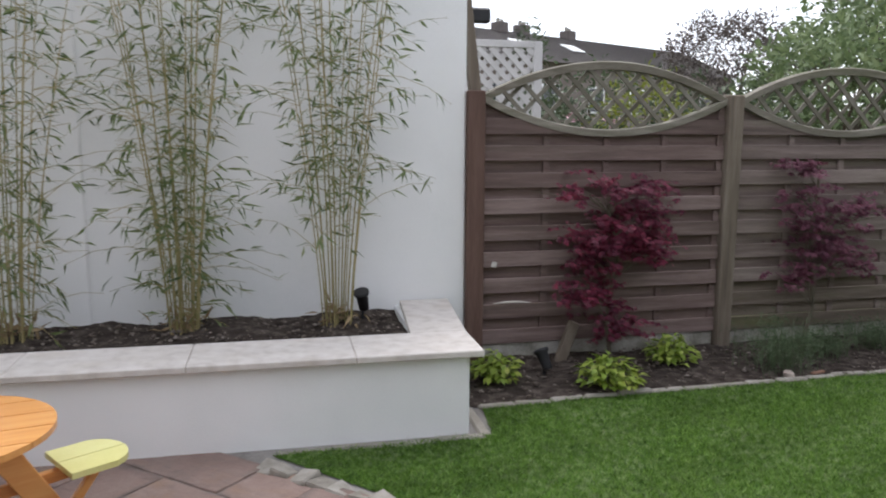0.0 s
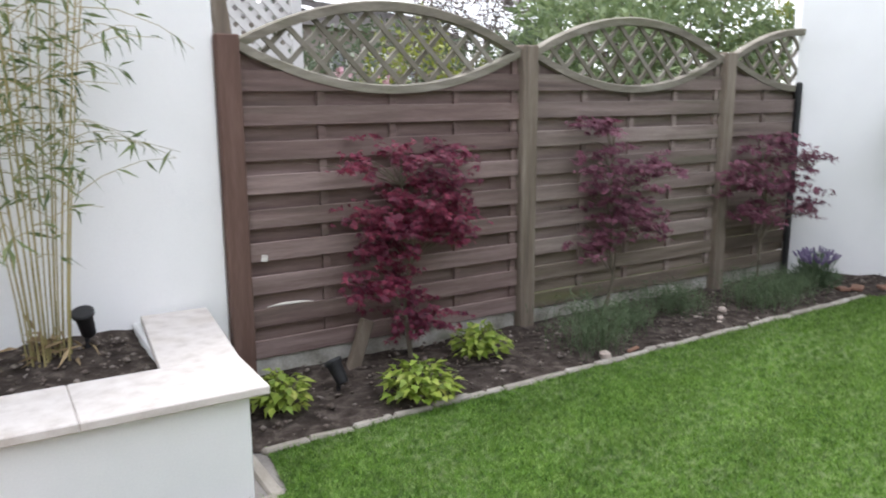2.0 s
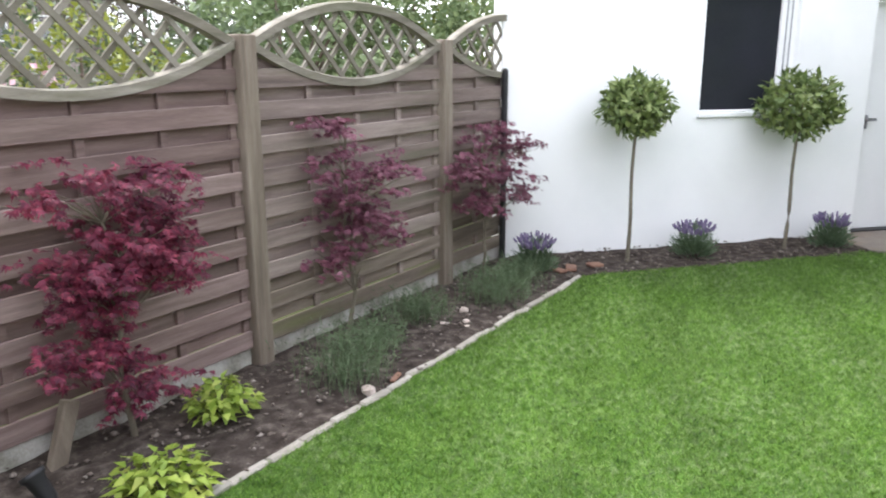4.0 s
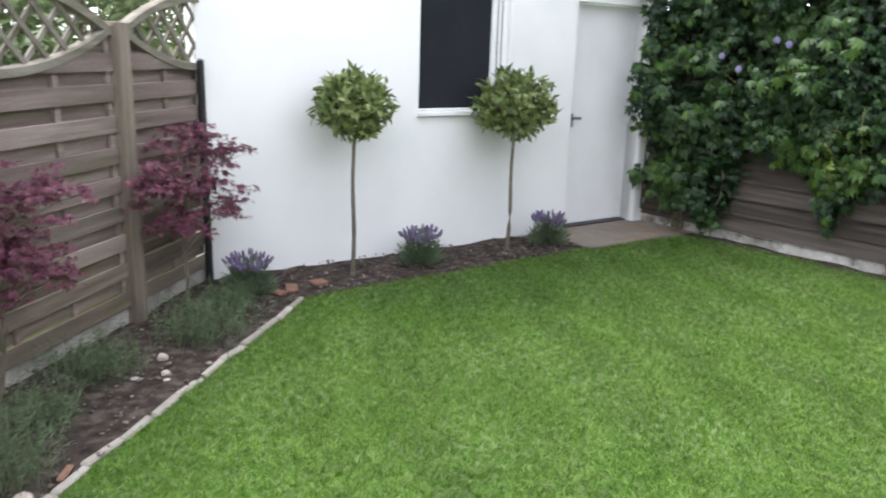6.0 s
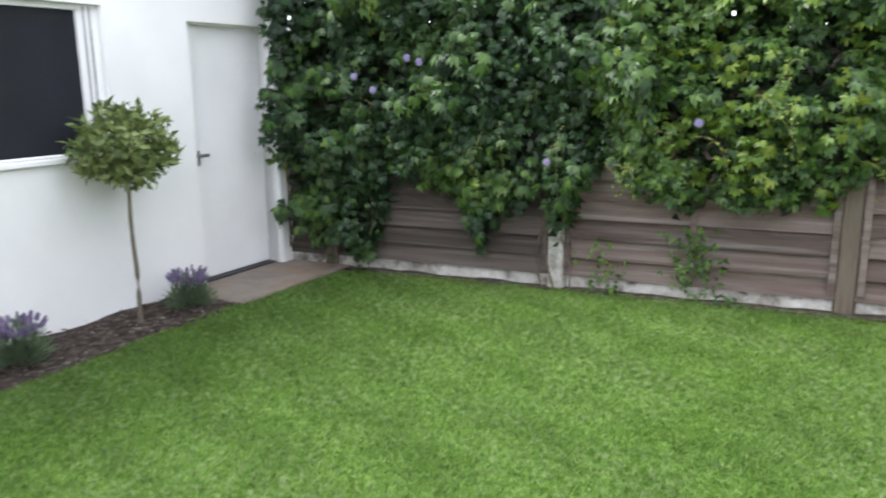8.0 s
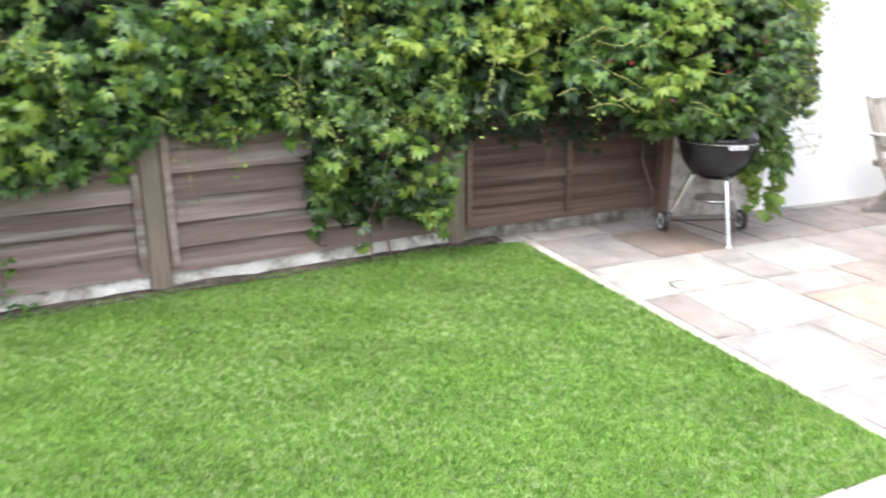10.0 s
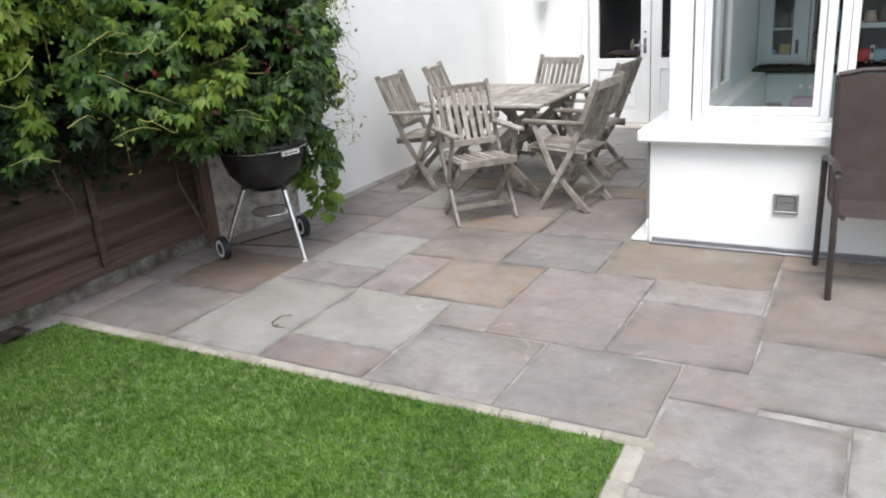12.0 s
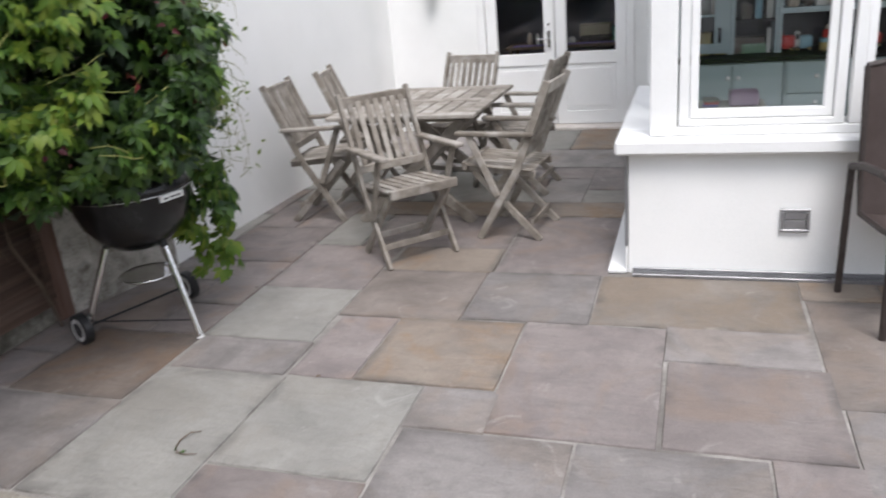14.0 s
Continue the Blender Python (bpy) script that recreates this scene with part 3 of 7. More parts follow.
# ---- house ----
def house():
    t = thing("house", HOUSE, "white rendered house with bay window and glazed garden doors", "house")
    f, back, east = -1.025, -4.66, 3.335
    top = 3.4
    # bay: low wall, corner piers, head
    for name, *b in (("bay_wall", -4.0, east, f - 0.25, f, -0.1, 0.66), ("bay_head", -4.0, east, f - 0.25, f, 2.2, top), ("bay_side_wall", east - 0.25, east, back, f - 0.251, -0.1, 0.66),
                     ("bay_side_head", east - 0.25, east, back, f - 0.251, 2.2, top), ("bay_rear_pier", east - 0.13, east, back, -2.6, 0.661, 2.199)):
        part(name, boxes(b, bevel=0.006), RENDER, t)
    part("bay_sill", boxes((-4.0, east + 0.06, f - 0.2, f + 0.075, 0.628, 0.7), (east - 0.2, east + 0.06, -2.62, f - 0.2, 0.628, 0.7), bevel=0.012), PAINT, t)
    part("corner_post", boxes((east - 0.225, east - 0.1, f - 0.2, f - 0.012, 0.702, 2.2), bevel=0.006), PAINT, t)
    # front casements
    for k, d1 in enumerate((3.1, 2.37, 1.64, 0.91)):
        d0 = d1 - 0.71
        w = part("casement_window", framed([d0, d0 + 0.045, d1 - 0.045, d1], [0.745, 0.775, 2.15, 2.198], {(1, 1)}, f - 0.09, f - 0.025), PAINT, t)
        part("sash", framed([d0 + 0.048, d0 + 0.085, d1 - 0.085, d1 - 0.048], [0.778, 0.82, 2.1, 2.147], {(1, 1)}, f - 0.085, f - 0.04), PAINT, w)
        g = part("pane", boxes((d0 + 0.085, d1 - 0.085, f - 0.068, f - 0.062, 0.82, 2.1)), GLASS, w, "clear glass")
        g.visible_shadow = False
    part("window_board", boxes((-4.0, 3.11, f - 0.2, f - 0.02, 0.702, 0.743), bevel=0.004), PAINT, t)
    # side casements of the bay
    for k in range(3):
        n1 = f - 0.22 - 0.453 * k
        n0 = n1 - 0.448
        w = part("casement_window", framed([n0, n0 + 0.06, n1 - 0.06, n1], [0.702, 0.78, 2.13, 2.198], {(1, 1)}, 0.125 - east, 0.185 - east), PAINT, t, at=pose(0, 0, 0, 0, 0, 90))
        SIDE = pose(0, 0, 0, 0, 0, -90)
        g = part("pane", boxes((east - 0.16, east - 0.154, n0 + 0.06, n1 - 0.06, 0.78, 2.13)), GLASS, w, "clear glass", at=SIDE)
        g.visible_shadow = False
    # garden door wall
    part("rear_wall", pierced([3.08, 3.56, 5.02, 6.3], [-0.1, 2.08, top], {(1, 0)}, back - 0.25, back), RENDER, t)
    part("door_frame", boxes((4.95, 5.018, back - 0.12, back + 0.02, 0.0, 2.078), (3.562, 3.63, back - 0.12, back + 0.02, 0.0, 2.078), (3.63, 4.95, back - 0.12, back + 0.02, 2.01, 2.078), bevel=0.005), PAINT, t)
    part("door_step", boxes((3.56, 5.02, back - 0.2, back + 0.12, -0.05, 0.03), bevel=0.01), COPING, t)
    for d0, d1, hside in ((4.295, 4.945, 0), (3.635, 4.285, 1)):
        y0, y1 = back - 0.08, back - 0.03
        dr = part("garden_door", framed([d0, d0 + 0.1, d1 - 0.1, d1], [0.035, 0.16, 0.6, 0.71, 1.335, 1.365, 1.9, 2.005], {(1, 1), (1, 3), (1, 5)}, y0, y1), PAINT, t, "white glazed garden door")
        part("door_panel", boxes((d0 + 0.1, d1 - 0.1, y0 + 0.012, y1 - 0.012, 0.16, 0.6), (d0 + 0.14, d1 - 0.14, y1 - 0.014, y1 - 0.004, 0.2, 0.56), bevel=0.006), PAINT, dr)
        for z0, z1 in ((0.71, 1.335), (1.365, 1.9)):
            g = part("pane", boxes((d0 + 0.1, d1 - 0.1, y0 + 0.02, y0 + 0.026, z0, z1)), GLASS, dr, "clear glass")
            g.visible_shadow = False
        if not hside:
            part("door_handle", boxes((4.33, 4.362, y1 + 0.002, y1 + 0.012, 0.76, 0.92), (4.34, 4.352, y1 + 0.01, y1 + 0.05, 0.84, 0.852), (4.34, 4.45, y1 + 0.045, y1 + 0.058, 0.84, 0.853), (4.335, 4.358, y1 + 0.002, y1 + 0.014, 0.965, 0.99), bevel=0.003), CHROME, dr, "chrome lever handle")
    part("roof", boxes((-4.2, east + 0.2, back - 3, f + 0.3, top, top + 0.15), bevel=0.02), CONCRETE, t)
    # drain channel along the foot of the bay, and white flashing at its side
    gr = part("drain_channel", boxes((-4.0, 3.31, f + 0.002, f + 0.014, 0.0, 0.03), (-4.0, 3.31, f + 0.06, f + 0.07, 0.0, 0.018), bevel=0.002), STEEL, t)
    bm = bmesh.new()
    for k in range(110):
        d = 3.3 - k * 0.017
        box(bm, d - 0.004, d + 0.004, f + 0.014, f + 0.06, 0.004, 0.014)
    part("grating", bm, STEEL, gr)
    part("side_flashing", boxes((east + 0.002, east + 0.012, back + 0.01, f + 0.02, 0.0, 0.14), (east + 0.012, east + 0.1, back + 0.13, f + 0.03, 0.002, 0.022), bevel=0.003), PAINT, t)
    part("corner_trim", boxes((east + 0.002, east + 0.016, f - 0.05, f + 0.004, 0.141, 0.626), bevel=0.003), STEEL, t)
    vent = part("vent", boxes((2.5, 2.63, f + 0.002, f + 0.02, 0.335, 0.352), (2.5, 2.63, f + 0.002, f + 0.02, 0.236, 0.25), (2.5, 2.516, f + 0.002, f + 0.02, 0.25, 0.335), (2.614, 2.63, f + 0.002, f + 0.02, 0.25, 0.335), bevel=0.003), STEEL, t, "square grey metal wall vent")
    part("flap", boxes((2.518, 2.612, f + 0.003, f + 0.012, 0.252, 0.295), (2.518, 2.612, f + 0.003, f + 0.016, 0.3, 0.333), bevel=0.002), STEEL, vent)
    return t


house()
# party wall and rough pier behind the barbecue
tagged(part("wall_party", boxes((0, 0.3, -3.95, 0.02, -0.1, 3.3), bevel=0.01), RENDER, at=HOUSE @ pose(5.98, -0.9, 0, 0, 0, -1.0)), "white rendered party wall beside the patio", "wall", kind="structure")
tagged(part("wall_pier", boxes((-0.05, 0.2, -0.72, 0.0, -0.1, 1.9), bevel=0.02), LIMEWASH, at=HOUSE @ pose(6.17, -0.18, 0, 0, 0, -15.0)), "rough flaking white concrete pier behind the barbecue", "wall pier", kind="structure")


# ---- creeper fence ----
def lap_panel(frame_m, x0, x1, wood, label):
    t = thing("lap_fence_panel", frame_m @ pose(x0, 0, 0), label, "fence panel", "panels of the board fence")
    w = x1 - x0
    z = 0.1
    while z < 1.7:
        # each board leans, its lower edge lapping over the one beneath
        j0, j1 = random.uniform(-0.003, 0.003), random.uniform(-0.003, 0.003)
        b = bmesh.new()
        v = [b.verts.new(p) for p in ((0, 0.068, z + j0), (w, 0.068, z + j1), (w, 0.014, z + 0.172 + j1), (0, 0.014, z + 0.172 + j0), (0, 0.052, z + j0), (w, 0.052, z + j1), (w, 0.0, z + 0.172 + j1), (0, 0.0, z + 0.172 + j0))]
        for q in ((0, 1, 2, 3), (5, 4, 7, 6), (1, 0, 4, 5), (3, 2, 6, 7), (0, 3, 7, 4), (2, 1, 5, 6)):
            b.faces.new([v[k] for k in q])
        bmesh.ops.recalc_face_normals(b, faces=b.faces[:])
        part("board", b, wood, t)
        z += 0.15
    for x in (0.03, w - 0.03) if wood is DARK_LAP else (w * 0.5, 0.03, w - 0.03):
        part("batten", boxes((x - 0.022, x + 0.022, 0.069, 0.084, 0.14, 1.76), bevel=0.002), wood, t)
    return t


def lap_post(m, mat, label):
    t = thing("fence_post", m, label, "fence post", "posts of the board fence")
    part("post", boxes((-0.06, 0.06, -0.06, 0.07, -0.1, 1.85), bevel=0.008), mat, t)


for x in (0.0, 2.02, 6.05):
    lap_post(LAP @ pose(x, 0, 0), POST_WOOD, "greyed square wooden fence post")
lap_post(LAP @ pose(4.02, 0.03, 0), LIMEWASH, "white flaking concrete fence post")
lap_post(LAP_END @ pose(-1.82, 0, 0), RED_POST, "brown wooden fence post beside the pier")
FADED, STAINED = "faded brown overlapping board fence panel", "dark-stained overlapping board fence panel"
for m, a, b, wood, label in ((LAP, 0.06, 1.96, LAP_WOOD, FADED), (LAP, 2.08, 3.96, LAP_WOOD, FADED), (LAP, 4.08, 5.99, DARK_LAP, STAINED), (LAP_END, -1.76, -0.06, RED_LAP, "red-brown overlapping board fence panel"), (LAP, 6.11, 6.5, DARK_LAP, STAINED)):
    lap_panel(m, a, b, wood, label)
    tagged(part("gravel_board", boxes((a, b, -0.02, 0.045, -0.1, 0.105 if m is LAP else 0.1), bevel=0.012), LIMEWASH if m is LAP else GRIMY, at=m), "flaking white concrete gravel board under the fence", "gravel board", "gravel boards", "structure")
# ---- lawn, beds, paving base ----
def sheet(name, outline, z, mat, label, category, step=0.0, rough=0.0):
    bm = bmesh.new()
    f = bm.faces.new([bm.verts.new((x, y, z)) for x, y in outline])
    f.normal_update()
    if f.normal.z < 0:
        bmesh.ops.reverse_faces(bm, faces=[f])
    bmesh.ops.triangulate(bm, faces=bm.faces[:])
    for _ in range(int(step)):
        bmesh.ops.subdivide_edges(bm, edges=[e for e in bm.edges if e.calc_length() > 0.09], cuts=1)
        bmesh.ops.triangulate(bm, faces=bm.faces[:])
    if rough:
        for v in bm.verts:
            v.co.z += rough * (noise.noise(v.co * 4) + 0.6 * noise.noise(v.co * 13) + 0.35 * noise.noise(v.co * 30))
    return tagged(part(name, bm, mat), label, category, kind="structure")


near = hw(2.83, 1.2)
far = hw(5.93, 1.235)
LAWN = [(0.78, 3.9), tuple(hw(-1.5, 3.31)[:2]), tuple(hw(2.8, 3.31)[:2]), tuple(near[:2]), tuple(far[:2])]
LAWN += [tuple((LAP @ Vector((x, 0.13, 0)))[:2]) for x in (0.3, 2, 4, 5.6)]
LAWN += [tuple(hw(5.35, 7.47)[:2]), tuple(hw(4.2, 7.58)[:2]), tuple(hw(2.6, 7.5)[:2]), tuple(hw(1.75, 7.5)[:2]), (6.27, 4.312), (4.1, 4.306), (1.88, 4.28), (1.83, 3.92)]
LAWN_MAT = material("lawn_turf", [(0.03, 0.07, 0.011), (0.065, 0.135, 0.021), (0.11, 0.19, 0.036)], 3, 0.9, bump=0.8, fine=150, spec=0.15)
BED = [(1.6, 4.295), (1.6, 5.2), (6.55, 5.25), tuple(hw(1.25, 8.2)[:2]), tuple(hw(4.22, 8.2)[:2]), tuple(hw(4.22, 7.5)[:2]), tuple(hw(1.72, 7.47)[:2]), (6.26, 4.315)]
sheet("soil_bed", BED, 0.008, SOIL, "dark crumbly soil of the planting bed", "soil bed", 6, 0.022)
sheet("lawn", LAWN, 0.004, LAWN_MAT, "short green mown lawn", "lawn")
tagged(part("shed_pad", boxes((4.215, 5.7, 7.5, 8.2, -0.08, 0.018), bevel=0.01), SLABS["rust"], at=HOUSE), "pinkish stone pad before the shed door", "paving slab", kind="structure")
strip = [tuple((LAP @ Vector(p))[:2]) for p in ((-0.3, 0.04, 0), (6.3, 0.04, 0), (6.3, 0.2, 0), (-0.3, 0.2, 0))]
sheet("soil_strip", strip, 0.012, SOIL, "narrow strip of bare soil along the fence", "soil bed", 6, 0.012)
bm = boxes((-5.5, 2.9, -1.0, 4.4, -0.1, -0.0035), (2.9, 6.4, -4.7, 1.4, -0.1, -0.0035))
tagged(part("pavement", bm, GROUT, at=HOUSE), "patio of riven sandstone slabs in mixed greys and buffs", "patio", kind="structure")
# ---- plants ----
def leaf_mat(name, colours, trans=0.3, rough=0.5, scale=2.5):
    return material(name, colours, scale, rough, bump=0.0, fine=25, per_island=0.5, spec=0.35, translucent=trans)


VINE_LEAF = leaf_mat("creeper_leaf", [(0.009, 0.024, 0.009), (0.028, 0.067, 0.018), (0.078, 0.155, 0.027), (0.19, 0.275, 0.046)], rough=0.42, scale=1.7)
PASSION_LEAF = leaf_mat("dark_climber_leaf", [(0.007, 0.02, 0.01), (0.016, 0.043, 0.017), (0.042, 0.094, 0.028), (0.12, 0.195, 0.05)], rough=0.38)
# darker than the outer leaves: shade inside the foliage is painted in
INNER_LEAF = leaf_mat("shade_toned_inner_leaf", [(0.008, 0.02, 0.007), (0.018, 0.042, 0.011)], 0.05)
TENDRIL = material("yellow_green_tendril", [(0.15, 0.18, 0.04), (0.3, 0.28, 0.09)], 5, 0.6, bump=0)
DEEP_LEAF = leaf_mat("dark_creeper_leaf", [(0.008, 0.019, 0.007), (0.02, 0.046, 0.012), (0.052, 0.104, 0.02), (0.125, 0.185, 0.034)], 0.25, rough=0.42, scale=1.7)
YOUNG_LEAF = leaf_mat("yellow_green_creeper_leaf", [(0.04, 0.105, 0.014), (0.105, 0.18, 0.02), (0.235, 0.27, 0.04)], 0.35, scale=2)
RED_LEAF = leaf_mat("red_creeper_leaf", [(0.03, 0.008, 0.011), (0.07, 0.009, 0.012), (0.19, 0.01, 0.009)], 0.1)
VIOLET = material("violet_petal", [(0.15, 0.135, 0.24), (0.23, 0.205, 0.33)], 30, 0.6, bump=0)
BARK = material("brown_bark", [(0.08, 0.06, 0.045), (0.16, 0.12, 0.09)], 12, 0.9, bump=0.5, stretch=(1, 1, 0.3))
GREY_BARK = material("grey_brown_bark", [(0.1, 0.085, 0.06), (0.2, 0.175, 0.13)], 14, 0.9, bump=0.4, stretch=(1, 1, 0.3))
BAY_LEAF = leaf_mat("glossy_bay_leaf", [(0.045, 0.08, 0.024), (0.11, 0.16, 0.047), (0.21, 0.265, 0.085), (0.33, 0.37, 0.17)], 0.3, 0.4, 5)
MAPLE_LEAF = leaf_mat("crimson_maple_leaf", [(0.042, 0.008, 0.02), (0.1, 0.016, 0.036), (0.21, 0.028, 0.06), (0.38, 0.075, 0.11)], 0.35, 0.5, 4)
PURPLE_MAPLE = leaf_mat("purple_maple_leaf", [(0.055, 0.014, 0.03), (0.12, 0.035, 0.06), (0.22, 0.075, 0.11), (0.34, 0.18, 0.21)], 0.35, 0.5, 4)
HOSTA_LEAF = leaf_mat("lime_green_leaf", [(0.1, 0.165, 0.02), (0.2, 0.29, 0.036), (0.31, 0.385, 0.07), (0.43, 0.42, 0.11)], 0.3, 0.45, 8)
LAV_LEAF = leaf_mat("grey_green_lavender_leaf", [(0.06, 0.1, 0.05), (0.14, 0.2, 0.11)], 0.1, 0.8, 10)
LAV_BLOOM = material("lavender_bloom", [(0.075, 0.055, 0.115), (0.145, 0.112, 0.195), (0.24, 0.2, 0.29)], 40, 0.8, bump=0, per_island=0.4)
BLUE_GRASS = leaf_mat("grey_green_feathery_leaf", [(0.05, 0.08, 0.038), (0.105, 0.15, 0.075), (0.175, 0.225, 0.125)], 0.15, 0.7, 10)
BAMBOO_LEAF = leaf_mat("bamboo_leaf", [(0.048, 0.08, 0.028), (0.105, 0.148, 0.053), (0.19, 0.24, 0.095), (0.34, 0.365, 0.195)], 0.3, 0.5, 4)
SHEATH = material("dry_bamboo_sheath", [(0.22, 0.15, 0.08), (0.36, 0.27, 0.15)], 9, 0.8)
CANE = material("bamboo_cane", [(0.17, 0.17, 0.055), (0.33, 0.28, 0.12), (0.47, 0.37, 0.19)], 3, 0.45, bump=0.05, stretch=(1, 1, 0.6))


def scatter_dirs(n, up=0.3):
    v = RNG.normal(size=(n, 3))
    v[:, 2] += up
    return unit(v)


def palmate(centres, out, size, count=5, narrow=0.34, spread=1.9, droop=0.3, shape=leaves):
    """Leaves of several leaflets fanned from one point, each with its face turned along 'out' and its tip hanging."""
    n = len(centres)
    out = unit(out)
    down = np.tile([0.0, 0.0, -1.0], (n, 1)) + RNG.normal(size=(n, 3)) * 0.45
    a0 = unit(down - out * np.sum(down * out, axis=1, keepdims=True))
    b0 = np.cross(out, a0)
    vs, fs, k = [], [], 0
    for i in range(count):
        th = (i / (count - 1) - 0.5) * spread
        a = a0 * math.cos(th) + b0 * math.sin(th) + out * 0.12
        ln = size * (1 - 0.3 * abs(th) / (spread / 2)) * RNG.uniform(0.9, 1.1, n)
        v, f = shape(centres + a * size[:, None] * 0.1 if shape is ovate else centres, a, out, ln, ln * narrow, 0.12, droop)
        vs.append(v)
        fs.append(f + k)
        k += len(v)
    return np.concatenate(vs), np.concatenate(fs)


def to_world(m, p):
    a = np.array(m)
    return p @ a[:3, :3].T + a[:3, 3]


def vine_points(n, xs, zs, top, depth0, depth1, fr, climb=0.7):
    """Points in a hanging mass before the fence: lower edge given by (x, z) pairs, bulging with height."""
    x = RNG.uniform(min(xs), max(xs), n * 2)
    lo = np.interp(x, xs, zs) + RNG.normal(size=n * 2) * 0.05 + np.array([0.1 * noise.noise(Vector((q * 3.1, 0.5, 2))) + 0.08 * noise.noise(Vector((q * 9.0, 4.5, 2))) for q in x])
    z = RNG.uniform(0.0, top, n * 2)
    keep = z > lo
    x, z, lo = x[keep][:n], z[keep][:n], lo[keep][:n]
    lump = np.array([noise.noise(Vector((a * 1.6, b * 1.9, 4.0))) + 0.6 * noise.noise(Vector((a * 4.2, b * 4.2, 9.0))) for a, b in zip(x, z)])
    rise = np.clip((z - lo) / climb, 0, 1)
    deep = np.interp(x, *depth1) if isinstance(depth1, tuple) else depth1
    front = depth0 + (deep - depth0) * rise ** 0.7 + lump * 0.24
    y = np.maximum(0.09, front - np.abs(RNG.normal(size=len(x))) * 0.13)
    p = np.stack([x, y, z], axis=1)
    o = np.stack([RNG.normal(size=len(x)) * 0.75, np.full(len(x), 1.0), 0.55 + RNG.normal(size=len(x)) * 0.65], axis=1)
    r = np.array(fr.to_3x3())
    return to_world(fr, p), o @ r.T


def strands(name, starts, fr, mat, parent, length=(0.15, 0.5), out=0.1, r=0.0015):
    """Thin arching runners, each a part, with leaves to come along them."""
    tips = []
    for x, y, z in starts:
        L = random.uniform(*length)
        side = random.choice((-1, 1)) * random.uniform(0.1, 0.6)
        drop = random.uniform(0.5, 1.2)
        w1, w2 = random.uniform(2, 5), random.uniform(0, 6)
        pts = []
        for k in range(8):
            u = k / 7
            pts.append(fr @ Vector((x + side * L * u + 0.03 * math.sin(w1 * u + w2), y + out * math.sin(u * 2.2) + 0.02 * math.cos(w1 * u * 1.3), z - L * drop * u * u + 0.12 * L * math.sin(3 * u) + 0.02 * math.sin(w1 * 1.6 * u + w2))))
        part(name, tube(bmesh.new(), pts, [r * 1.2] * 3 + [r] * 3 + [r * 0.7, r * 0.5], 4), mat, parent)
        tips += pts[1:]
    return np.array([tuple(p) for p in tips])


